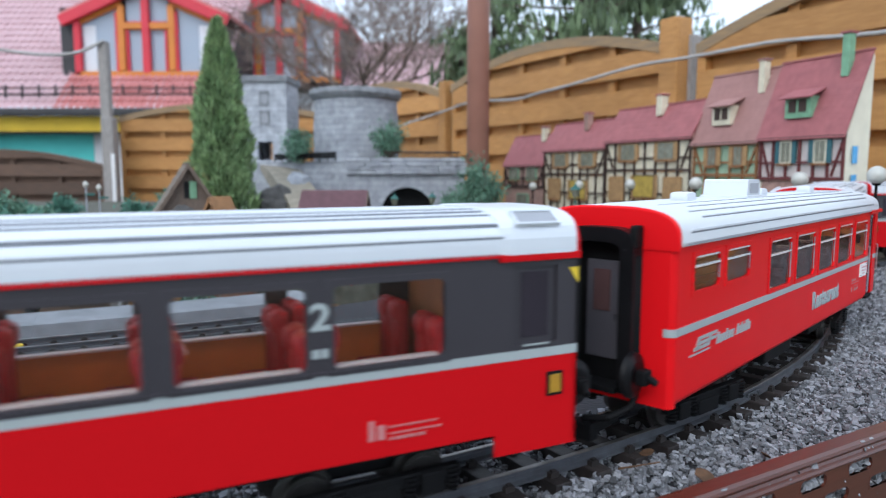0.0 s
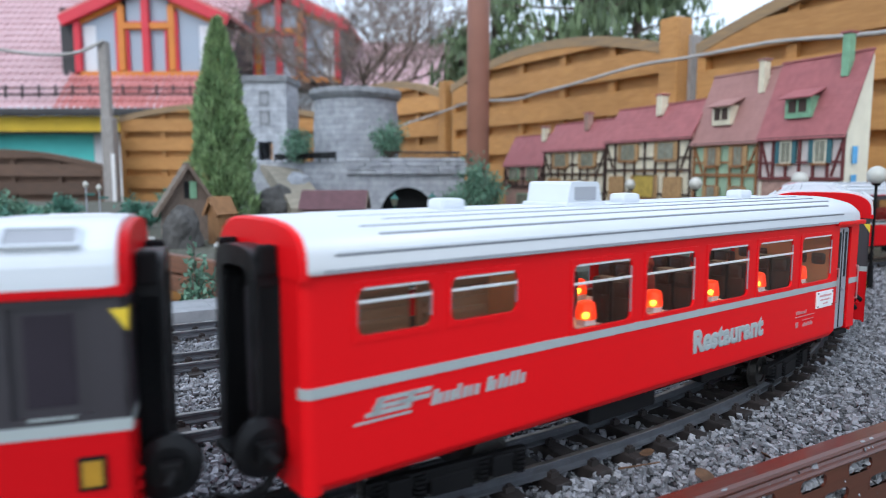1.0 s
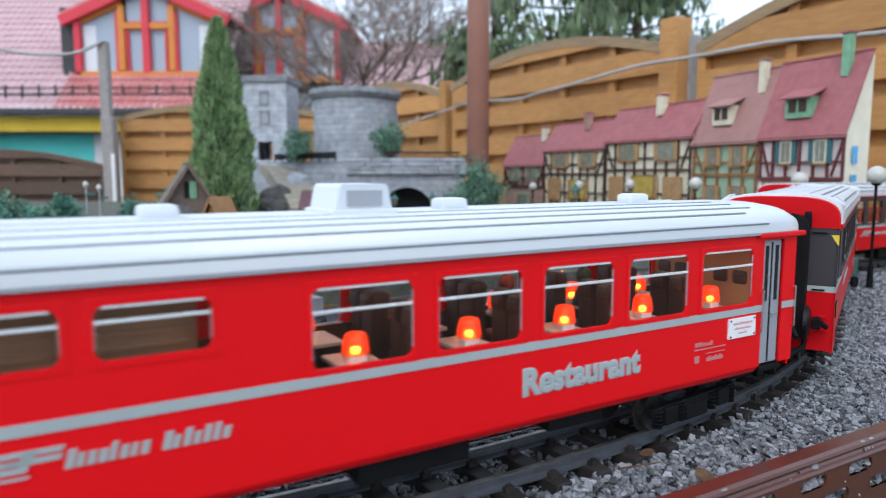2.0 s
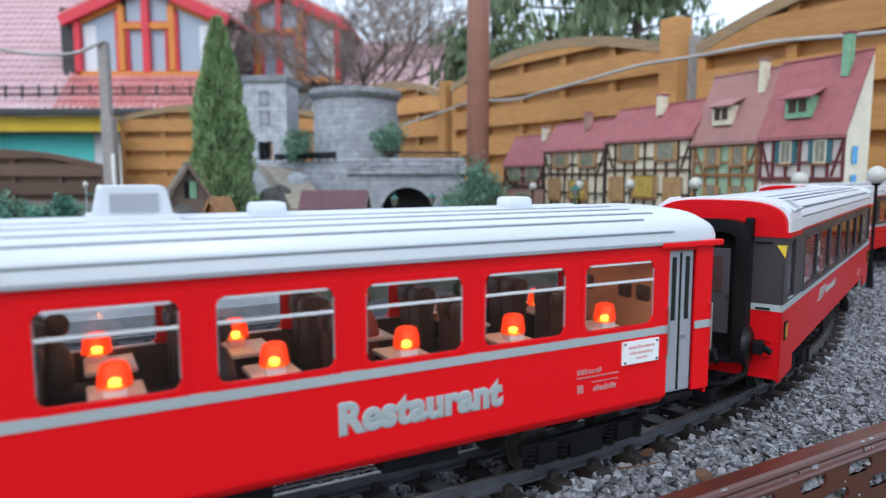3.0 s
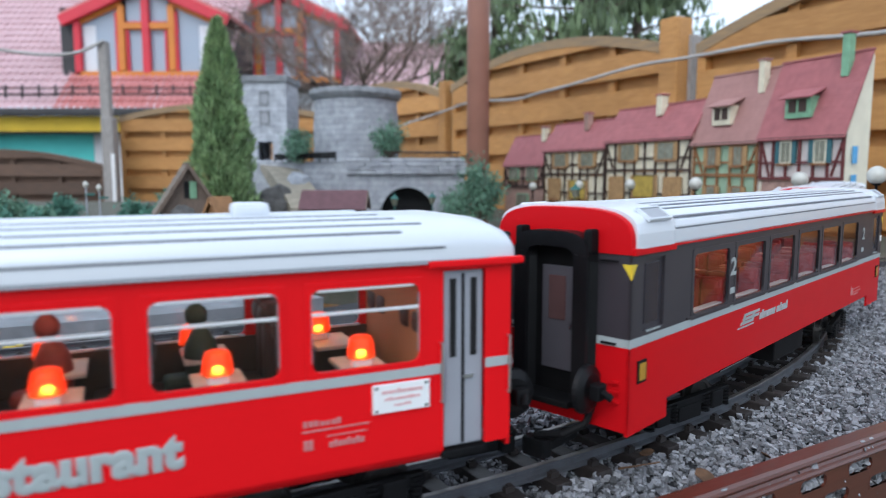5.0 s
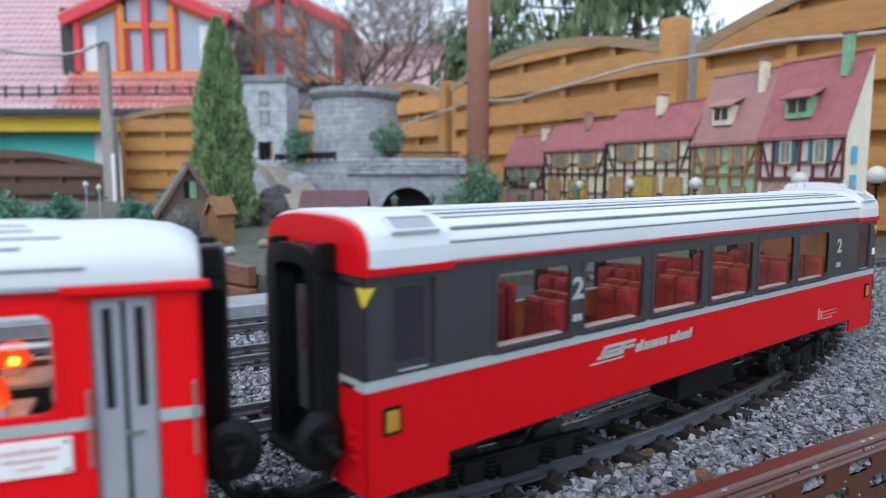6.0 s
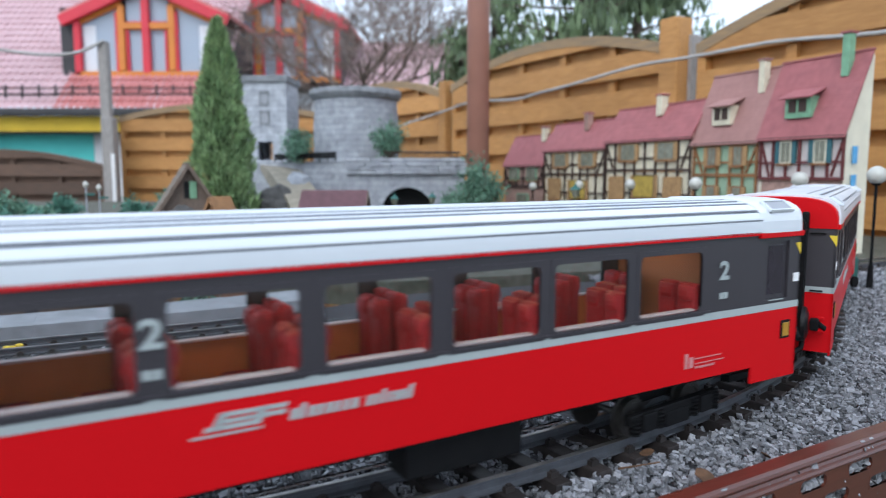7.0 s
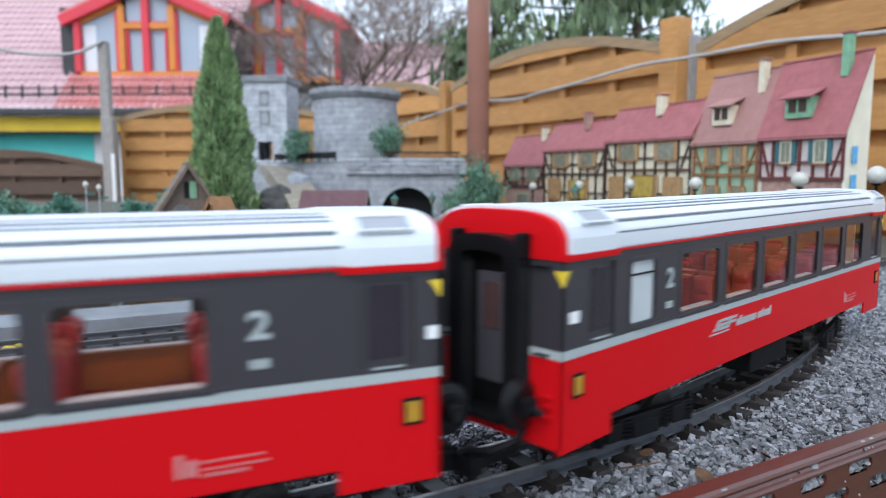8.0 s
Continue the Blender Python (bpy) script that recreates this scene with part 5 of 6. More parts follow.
def model_house(a, b, eave, ridge, run, wall, timber, roof, low, label, bays, windows, shutters=None, dormer=None, chimney=None, gable=None, floor=0.175):
    """A relief house from its far corner a to its near corner b; y runs back from the street front."""
    a, b = Vector((*a, 0)), Vector((*b, 0))
    d = b - a
    L = d.length
    h = thing("model_house", Matrix.Translation(a) @ Matrix.Rotation(math.atan2(d.y, d.x), 4, "Z"), label, "model house", HOUSE_GROUP)
    # walls: ground floor, upper floor and the gables
    part("ground_floor", one_box((L / 2, run / 2 + 0.004, (floor - 0.02) / 2 - 0.004), (L - 0.004, run, floor + 0.016)), low, h)
    part("upper_floor", one_box((L / 2, run / 2 + 0.002, (floor + eave) / 2), (L - 0.002, run, eave - floor)), wall, h)
    for x in (0.001, L - 0.005):
        bm = bmesh.new()
        prism(bm, [(0.0, -0.01), (run + 0.008, -0.01), (run + 0.008, ridge - 0.010), (run - 0.004, ridge - 0.022), (0.002, eave - 0.010)], (x, 0, 0), (0, 1, 0), (0, 0, 1), (0.005, 0, 0))
        part("gable_wall", bm, gable or wall, h)
    # roof of overlapping tile courses
    rise, slope = ridge - eave, math.atan2(ridge - eave + 0.012, run + 0.012)
    n = max(7, int(rise / 0.014))
    length = math.hypot(rise + 0.012, run + 0.012)
    m = Matrix.Translation((L / 2, -0.010 + (run + 0.012) / 2, eave - 0.016 + (rise + 0.012) / 2)) @ Matrix.Rotation(slope, 4, "X")
    rf = part("roof", one_box((0, 0, 0), (L + 0.006, length - 0.004, 0.003), m), roof, h)
    for k in range(n):
        u = (k + 0.5) / n
        m = Matrix.Translation((L / 2, -0.012 + (run + 0.012) * u, eave - 0.012 + (rise + 0.012) * u)) @ Matrix.Rotation(slope - 0.02, 4, "X")
        part("tile_course", one_box((0, 0, 0), (L + 0.010, length / n * 1.2, 0.0018), m), roof, rf)
    part("ridge_tile", one_box((L / 2, run, ridge + 0.001), (L + 0.010, 0.010, 0.006), bevel=0.002), roof, h)
    part("eave_board", one_box((L / 2, -0.006, eave - 0.010), (L + 0.004, 0.012, 0.006)), M_TIMBER, h)
    # timber frame, proud of the wall

    def beam(x0, z0, x1, z1, w=0.0065):
        v = Vector((x1 - x0, 0, z1 - z0))
        m = Matrix.Translation(((x0 + x1) / 2, -0.0015, (z0 + z1) / 2)) @ Matrix.Rotation(-math.atan2(v.z, v.x), 4, "Y")
        part("beam", one_box((0, 0, 0), (v.length, 0.005, w), m), timber, h)

    mid = floor + (eave - floor) * 0.36
    beam(0, floor, L, floor, 0.008)
    beam(0, mid, L, mid)
    beam(0, eave - 0.014, L, eave - 0.014)
    for k in range(bays + 1):
        x = 0.004 + (L - 0.008) * k / bays
        beam(x, floor, x, eave - 0.014)
    for x0, x1 in ((0.006, L / bays * 0.8), (L - 0.006, L - L / bays * 0.8)):
        beam(x0, eave - 0.02, x1, floor + 0.006, 0.005)
    if low is not M_ROSE:
        for k in range(bays + 1):
            x = 0.004 + (L - 0.008) * k / bays
            beam(x, 0.0, x, floor)
        beam(0, floor * 0.62, L, floor * 0.62)
    for (cx, cz, w, hh, fm, pm) in windows:
        win = part("window", one_box((cx * L, -0.002, cz), (w + 0.008, 0.006, hh + 0.008), bevel=0.001), fm, h)
        for s in (-1, 1):
            part("pane", one_box((cx * L + s * w / 4, -0.0052, cz), (w / 2 - 0.002, 0.0014, hh)), pm, win)
        part("sill", one_box((cx * L, -0.007, cz - hh / 2 - 0.006), (w + 0.014, 0.010, 0.005)), M_TIMBEROR, win)
        if shutters:
            for s in (-1, 1):
                part("shutter", one_box((cx * L + s * (w / 2 + 0.011), -0.004, cz), (0.014, 0.004, hh + 0.006), bevel=0.0006), shutters, h)
    if dormer:
        cx, z0, z1, w, fm = dormer
        u0 = (z0 - eave) / rise
        y0 = run * u0 - 0.016
        dm = part("dormer", one_box((cx * L, y0 + 0.02, (z0 + z1) / 2), (w, 0.04, z1 - z0)), fm, h)
        for s in (-1, 1):
            part("dormer_pane", one_box((cx * L + s * w * 0.2, y0 - 0.001, (z0 + z1) / 2 + 0.003), (w * 0.3, 0.002, (z1 - z0) * 0.6)), M_TIMBER, dm)
        m = Matrix.Translation((cx * L, y0 + 0.014, z1 + 0.008)) @ Matrix.Rotation(radians(24), 4, "X")
        part("dormer_roof", one_box((0, 0, 0), (w + 0.022, 0.062, 0.004), m, 0.0008), roof, dm)
    if chimney:
        cx, z0, z1, w, cm = chimney
        u0 = min(1.0, (z0 - eave) / rise)
        ch = part("chimney", one_box((cx * L, run * u0 + 0.004, (z0 + z1) / 2), (w, w * 1.1, z1 - z0), bevel=0.0015), cm, h)
        part("chimney_cap", one_box((cx * L, run * u0 + 0.004, z1 - 0.004), (w + 0.008, w * 1.1 + 0.008, 0.006), bevel=0.001), roof, ch)
    return h


W = 0.029
h5 = model_house((0.871, 1.910), (0.972, 1.680), 0.296, 0.494, 0.076, M_PINKW, M_TIMBERRED, M_TILE, M_ROSE, "tall half-timbered model house with steep red roof and cream gable", 6,
                 [(0.34, 0.250, W, 0.052, M_CREAM, M_PANE), (0.74, 0.250, W, 0.052, M_CREAM, M_PANE)], M_TEAL, (0.44, 0.338, 0.392, 0.075, M_GREENP), (0.80, 0.435, 0.545, 0.020, M_GREENP), M_GABLE, 0.182)
h4 = model_house((0.772, 2.140), (0.869, 1.915), 0.291, 0.488, 0.076, M_MINT, M_TIMBEROR, M_TILEOLD, M_MINT, "mint green half-timbered model house with faded red roof", 5,
                 [(0.32, 0.244, W, 0.050, M_TIMBEROR, M_PANE), (0.72, 0.244, W, 0.050, M_TIMBEROR, M_PANE), (0.32, 0.13, W, 0.05, M_TIMBEROR, M_PANE), (0.72, 0.13, W, 0.05, M_TIMBEROR, M_PANE)],
                 M_OCHRE, (0.42, 0.335, 0.392, 0.07, M_CREAM), (0.83, 0.42, 0.515, 0.020, M_CREAM), M_PINKW, 0.19)
h3 = model_house((0.596, 2.542), (0.766, 2.142), 0.314, 0.422, 0.060, M_CREAM, M_TIMBER, M_TILE, M_CREAM, "long cream half-timbered model house with dull red roof", 8,
                 [(0.30, 0.266, 0.075, 0.052, M_OCHRE, M_PANE), (0.74, 0.266, 0.075, 0.052, M_OCHRE, M_PANE), (0.50, 0.15, 0.10, 0.07, M_TIMBER, M_YELLOWPANE), (0.16, 0.14, 0.05, 0.08, M_OCHRE, M_OCHRE), (0.82, 0.14, 0.05, 0.08, M_OCHRE, M_OCHRE)],
                 M_OCHRE, None, (0.56, 0.385, 0.458, 0.026, M_CREAM), M_CREAM, 0.205)
h2 = model_house((0.428, 2.930), (0.595, 2.546), 0.294, 0.395, 0.060, M_CREAM, M_TIMBER, M_TILE, M_CREAM, "ochre and cream half-timbered model house", 8,
                 [(0.30, 0.246, 0.08, 0.05, M_OCHRE, M_PANE), (0.74, 0.246, 0.08, 0.05, M_OCHRE, M_PANE), (0.60, 0.13, 0.10, 0.07, M_TIMBER, M_YELLOWPANE), (0.20, 0.13, 0.06, 0.08, M_OCHRE, M_OCHRE)],
                 M_OCHRE, None, (0.60, 0.358, 0.430, 0.024, M_ROSE), M_OCHRE, 0.19)
h1 = model_house((0.288, 3.246), (0.427, 2.934), 0.236, 0.360, 0.060, M_ROSE, M_TIMBER, M_TILE, M_ROSE, "low rose brick model house with green windows", 6,
                 [(0.28, 0.19, 0.075, 0.05, M_GREENP, M_PANE), (0.72, 0.19, 0.075, 0.05, M_GREENP, M_PANE), (0.5, 0.07, 0.09, 0.06, M_GREENP, M_PANE)],
                 None, None, (0.80, 0.33, 0.395, 0.024, M_CREAM), M_OCHRE, 0.135)
# blue posters on the cream gable
gb = Vector((0.972, 1.680, 0))
gdir = Vector((0.915, 0.402, 0))
for k, (z, hh) in enumerate(((0.240, 0.042), (0.172, 0.040))):
    ob = part("poster", one_box((0, -0.002, 0), (0.018, 0.002, hh), bevel=0.0004), M_BLUE)
    ob.matrix_basis = Matrix.Translation(gb + gdir * 0.026 + Vector((0.002, -0.004, z))) @ Matrix.Rotation(math.atan2(gdir.y, gdir.x), 4, "Z")
    tagged(ob, "small blue and white poster on the gable", "poster", "gable posters")

# ---- globe lamps and lanterns of the model street ----
M_GLOBE = mat("opal_globe", (0.50, 0.49, 0.44), 0.3, var=0.08, scale=60, coat=0.2)
M_LANTERN = mat("verdigris_paint", (0.03, 0.13, 0.11), 0.55, var=0.25, scale=80)


def globe_lamp(x, y, z, r):
    lamp = thing("street_lamp", pose(x, y, 0), "model street lamp with white globe on a thin black pole", "street lamp", "globe street lamps")
    bm = bmesh.new()
    tube(bm, (0, 0, -0.02), (0, 0, z - r * 0.8), r * 0.16, seg=8)
    tube(bm, (0, 0, -0.02), (0, 0, 0.03), r * 0.4, r * 0.25, seg=8)
    part("pole", bm, M_BLACK, lamp)
    bm = bmesh.new()
    tube(bm, (0, 0, z - r * 1.15), (0, 0, z - r * 0.75), r * 0.35, r * 0.55, seg=10)
    part("collar", bm, M_BLACK, lamp)
    bm = bmesh.new()
    ball(bm, (0, 0, z), r, 3)
    part("globe", bm, M_GLOBE, lamp, "white opal globe", smooth=True)


for x, y, z in ((0.783, 1.25, 0.193), (0.849, 1.647, 0.1805), (0.657, 1.8, 0.169), (0.595, 2.2, 0.159), (0.492, 2.5, 0.152), (0.364, 2.8, 0.141)):
    globe_lamp(x, y, z, 0.0192 if y == 1.647 else 0.0166)


def lantern(x, y, z):
    ln = thing("lantern", pose(x, y, 0), "green painted model street lantern", "lantern", "green street lanterns")
    bm = bmesh.new()
    tube(bm, (0, 0, -0.01), (0, 0, z - 0.014), 0.004, 0.0025, seg=8)
    part("pole", bm, M_LANTERN, ln)
    bm = bmesh.new()
    tube(bm, (0, 0, z - 0.016), (0, 0, z + 0.008), 0.008, 0.016, seg=6)
    part("lamp_glass", bm, M_PANE, ln)
    bm = bmesh.new()
    tube(bm, (0, 0, z + 0.008), (0, 0, z + 0.022), 0.020, 0.003, seg=6)
    tube(bm, (0, 0, z + 0.02), (0, 0, z + 0.03), 0.004, 0.002, seg=6)
    part("lamp_hood", bm, M_LANTERN, ln)


for x, y, z in ((-0.179, 2.55, 0.092), (-0.04, 2.55, 0.098), (0.421, 2.2, 0.135)):
    lantern(x, y, z)

# ---- castle, tunnel portal and rocks ----


def rough(bm, amount, scale, seed=0):
    for v in bm.verts:
        v.co += noise.noise_vector(v.co * scale + Vector((seed, 0, 0))) * amount


def round_tower(x, y, r, z0, z1, label):
    tw = thing("castle_tower", pose(x, y, 0), label, "castle tower", "castle towers")
    bm = bmesh.new()
    seg, rows = 40, 14
    grid = []
    for j in range(rows + 1):
        z = z0 + (z1 - z0) * j / rows
        grid.append([bm.verts.new((r * (1.06 - 0.06 * j / rows) * math.cos(6.2832 * i / seg), r * (1.06 - 0.06 * j / rows) * math.sin(6.2832 * i / seg), z)) for i in range(seg)])
    for p, q in zip(grid, grid[1:]):
        for i in range(seg):
            bm.faces.new((p[i], p[(i + 1) % seg], q[(i + 1) % seg], q[i]))
    bm.faces.new(grid[-1])
    rough(bm, 0.006, 18, x)
    part("tower_wall", bm, M_CASTLE, tw)
    bm = bmesh.new()
    tube(bm, (0, 0, z1 - 0.022), (0, 0, z1), r * 1.05, r * 1.13, seg=40)
    tube(bm, (0, 0, z1), (0, 0, z1 + 0.022), r * 1.13, r * 1.10, seg=40)
    rough(bm, 0.006, 14, x + 3)
    part("coping", bm, M_CASTLECAP, tw)
    return tw


def square_tower(x, y, w, d, z0, z1, turn, label):
    tw = thing("castle_tower", pose(x, y, 0, 0, 0, turn), label, "castle tower", "castle towers")
    holes = [(-0.040, 0.032, z0 + 0.03, z0 + 0.115)]
    bm = bmesh.new()
    pierced(bm, -w / 2, w / 2, z0 - 0.1, z1, holes, -d / 2, -d / 2 + 0.03)
    pierced(bm, -w / 2, w / 2, z0 - 0.1, z1, holes, d / 2 - 0.03, d / 2)
    for s in (-1, 1):
        box(bm, (s * (w / 2 - 0.015), 0, (z0 - 0.1 + z1) / 2), (0.03, d - 0.06, z1 - z0 + 0.1))
    part("tower_wall", bm, M_CASTLE, tw)
    bm = bmesh.new()
    box(bm, (0, 0, z1 - 0.004), (w * 1.08, d * 1.08, 0.036), bevel=0.010)
    bmesh.ops.subdivide_edges(bm, edges=bm.edges, cuts=2)
    rough(bm, 0.008, 14, 2)
    part("coping", bm, M_CASTLECAP, tw)
    for z in (0.515, 0.425):
        fr = bmesh.new()
        ring(fr, -0.018, 0.014, z, z + 0.05, 0.008, 0.010, -d / 2 - 0.004, 0.012)
        win = part("arrow_window", fr, M_CASTLECAP, tw)
        part("recess", one_box((-0.002, -d / 2 + 0.0015, z + 0.025), (0.030, 0.004, 0.048)), M_PANELGREY, win)
    return tw


square_tower(-0.822, 3.36, 0.205, 0.20, 0.225, 0.632, -4, "square grey stone castle tower with an arched passage")
round_tower(-0.400, 3.22, 0.188, 0.05, 0.545, "broad round grey stone castle tower with thick coping")


def build_portal():
    p = thing("tunnel_portal", pose(-0.146, 2.8, 0), "grey stone tunnel portal with a round arch", "tunnel portal")
    # front wall with a round arched mouth
    w0, w1, top, spring, r = -0.24, 0.235, 0.250, 0.030, 0.107
    n = 16
    bm = bmesh.new()
    arch = [(r * math.cos(math.pi * k / n), spring + r * math.sin(math.pi * k / n)) for k in range(n + 1)]
    prism(bm, [(w1, -0.03), (w1, top), (w0, top), (w0, -0.03), (-r, -0.03)] + arch[::-1] + [(r, -0.03)], (0, 0, 0), (1, 0, 0), (0, 0, 1), (0, 0.05, 0))
    part("front_wall", bm, M_CASTLE, p)
    for k in range(n):
        a0, a1 = math.pi * (k + 0.06) / n, math.pi * (k + 0.94) / n
        bm = bmesh.new()
        prism(bm, [(r * math.cos(a0), spring + r * math.sin(a0)), (1.16 * r * math.cos(a0), spring + 1.16 * r * math.sin(a0)), (1.16 * r * math.cos(a1), spring + 1.16 * r * math.sin(a1)), (r * math.cos(a1), spring + r * math.sin(a1))],
              (0, -0.006, 0), (1, 0, 0), (0, 0, 1), (0, 0.05, 0))
        part("arch_stone", bm, M_CASTLE, p)
    rng = random.Random(8)
    # parapet of long flat stones
    for row in range(4):
        x = w0 - 0.005
        while x < w1:
            ln = rng.uniform(0.05, 0.11)
            part("parapet_stone", one_box((x + ln / 2, 0.012 + rng.uniform(-0.004, 0.004), 0.197 + row * 0.0165), (ln - 0.003, 0.06, 0.0150), bevel=0.003), M_CASTLE, p)
            x += ln
    # solid near-black block fills the mouth as the tunnel's inner shade
    bm = bmesh.new()
    box(bm, (0, 0.24, 0.06), (0.30, 0.36, 0.36))
    part("tunnel_lining", bm, M_DARK, p)
    part("portal_top", one_box((0, 0.235, 0.2515), (0.47, 0.40, 0.010), bevel=0.003), M_DECK, p)


build_portal()


def mound(name, c, size, seed, material, label, category, sub=4, amount=0.22):
    bm = bmesh.new()
    bmesh.ops.create_icosphere(bm, subdivisions=sub, radius=1)
    for v in bm.verts:
        n = 1 + amount * noise.noise(v.co * 1.7 + Vector((seed, 0, 0))) + amount * 0.5 * noise.noise(v.co * 5 + Vector((0, seed, 0)))
        v.co = Vector((v.co.x * size[0] * n, v.co.y * size[1] * n, v.co.z * size[2] * n))
    ob = part(name, bm, material)
    ob.matrix_basis = Matrix.Translation(c)
    return tagged(ob, label, category)


M_SAND = mat("sandstone", (0.34, 0.30, 0.235), 0.85, var=0.25, scale=30, stain=0.3, bump=0.4)
M_ROCKD = mat("dark_rock", (0.10, 0.095, 0.09), 0.85, var=0.3, scale=40, stain=0.4, bump=0.6)
# the castle hill: a grey retaining wall that runs from the portal to the square tower
bm = bmesh.new()
prism(bm, [(-0.385, 2.82), (-0.72, 3.08), (-1.0, 3.2), (-1.0, 3.5), (0.09, 3.55), (0.09, 3.22), (-0.262, 3.22), (-0.262, 2.84)], (0, 0, -0.02), (1, 0, 0), (0, 1, 0), (0, 0, 0.262))
bmesh.ops.subdivide_edges(bm, edges=bm.edges, cuts=5)
rough(bm, 0.010, 10, 5)
tagged(part("castle_hill", bm, M_CASTLE), "rough grey stone terrace under the castle towers", "castle terrace")
mound("rock", (-0.66, 2.72, 0.02), (0.10, 0.14, 0.12), 3.0, M_ROCKD, "dark brown rock below the castle ramp", "rock")
mound("rock", (-0.60, 2.90, 0.10), (0.07, 0.10, 0.10), 9.0, M_CASTLE, "rounded grey boulder beside the ramp", "rock")
mound("rock", (-0.705, 1.86, 0.02), (0.052, 0.05, 0.085), 6.0, M_ROCKD, "dark domed rock with a small grotto", "rock")
bm = bmesh.new()
prism(bm, [(0, 0), (0.0, -0.02), (0.62, -0.22), (0.62, -0.17), (0.45, -0.10), (0.2, -0.02)], (-0.83, 3.14, 0.232), (0.42, -0.9, 0), (0, 0, 1), (0.125, 0.05, 0))
rough(bm, 0.006, 14, 1)
tagged(part("castle_ramp", bm, M_SAND), "pale sandstone ramp leading up to the castle", "ramp")
bm = bmesh.new()
for k in range(9):
    t0 = k / 8
    tube(bm, (-0.74 + 0.30 * t0, 3.06 - 0.22 * t0, 0.24), (-0.74 + 0.30 * t0, 3.06 - 0.22 * t0, 0.272), 0.003, seg=6)
tube(bm, (-0.74, 3.06, 0.27), (-0.44, 2.84, 0.275), 0.006, seg=6)
tube(bm, (-0.74, 3.06, 0.257), (-0.44, 2.84, 0.262), 0.006, seg=6)
tagged(part("terrace_railing", bm, M_BLACK), "low black railing along the castle terrace", "railing")
bm = bmesh.new()
for k in range(22):
    x0 = -0.24 + k * 0.014
    tube(bm, (x0, 2.86, 0.25), (x0, 2.86, 0.282), 0.0022, seg=5)
tube(bm, (-0.24, 2.86, 0.28), (0.07, 2.86, 0.278), 0.004, seg=6)
tagged(part("terrace_railing", bm, M_TIMBER), "low dark railing on top of the tunnel portal", "railing")


# ---- model barn, shed and hut ----
M_BARN = mat("barn_boards", (0.19, 0.14, 0.11), 0.8, var=0.3, scale=60, stretch=(8, 8, 1), bump=0.3)
M_BARNROOF = mat("barn_shingles", (0.21, 0.165, 0.125), 0.8, var=0.3, scale=50, bump=0.4, stain=0.3)
M_HUT = mat("hut_wood", (0.30, 0.15, 0.06), 0.7, var=0.25, scale=60)
M_PURPLE = mat("shed_roof_purple", (0.14, 0.065, 0.075), 0.7, var=0.2, scale=40, stain=0.2)


def gabled(name, m, w, d, eave, ridge, wall, roof, label, category, door=None, over=0.02, group=""):
    """A small gabled building: gable front to -y."""
    t = thing(name, m, label, category, group)
    bm = bmesh.new()
    prism(bm, [(-w / 2, 0), (w / 2, 0), (w / 2, eave), (0, ridge), (-w / 2, eave)], (0, -d / 2, 0), (1, 0, 0), (0, 0, 1), (0, d, 0))
    part("wall_body", bm, wall, t)
    sl = math.atan2(ridge - eave, w / 2)
    ln = (w / 2 + over) / math.cos(sl)
    for s in (-1, 1):
        n = 6
        slope = None
        for k in range(n):
            u = (k + 0.5) / n
            mm = Matrix.Translation((s * (w / 2 + over) * (1 - u), 0, ridge + 0.004 - (ridge - eave) / (w / 2) * (w / 2 + over) * (1 - u))) @ Matrix.Rotation(s * (sl - 0.08), 4, "Y")
            row = part("shingle_board" if slope else "roof_slope", one_box((0, 0, 0), (ln / n * 1.3, d + 2 * over, 0.005), mm), roof, slope or t)
            slope = slope or row
        mm = Matrix.Translation((s * (w / 4 + over / 2), -d / 2 - over - 0.002, (ridge + eave) / 2 - (ridge - eave) / w * over)) @ Matrix.Rotation(s * sl, 4, "Y")
        part("bargeboard", one_box((0, 0, 0), (ln, 0.004, 0.009), mm), wall, t)
    if door:
        part("door", one_box((door[0], -d / 2 - 0.002, door[1]), (door[2], 0.004, door[3]), bevel=0.0008), door[4], t)
        # near-black plate on the wall, coloured as the shade of an opening
        part("doorway", one_box((door[0] - door[2] * 0.9, -d / 2 - 0.001, door[1]), (door[2] * 0.7, 0.003, door[3])), M_DARK, t)
    return t


gabled("model_barn", pose(-0.79, 2.13, -0.004, 0, 0, 24), 0.150, 0.18, 0.105, 0.222, M_BARN, M_BARNROOF, "brown wooden model barn with steep shingled roof", "model barn", (0.012, 0.150, 0.020, 0.05, M_GREENP))
gabled("model_hut", pose(-0.630, 1.95, -0.004, 0, 0, -38), 0.052, 0.05, 0.092, 0.128, M_HUT, M_HUT, "tiny light brown wooden hut", "model hut", None, 0.008)
gabled("model_shed", pose(-0.37, 2.36, -0.004, 0, 0, 90), 0.12, 0.20, 0.085, 0.135, M_BARN, M_PURPLE, "low model shed with dull purple roof", "model shed", None, 0.012)


# ---- the red-roofed house behind the garden ----
M_BIGTILE = mat("pink_clay_tile", (0.64, 0.45, 0.47), 0.75, var=0.25, scale=3, color2=(0.55, 0.36, 0.38), stain=0.2)
M_BIGTILE2 = mat("red_clay_tile", (0.60, 0.26, 0.25), 0.8, var=0.25, scale=3, color2=(0.46, 0.15, 0.14), stain=0.2)
M_FRAMERED = mat("red_window_paint", (0.66, 0.035, 0.06), 0.5, var=0.08, scale=3)
M_FRAMEOR = mat("orange_window_paint", (0.66, 0.22, 0.03), 0.5, var=0.08, scale=3)
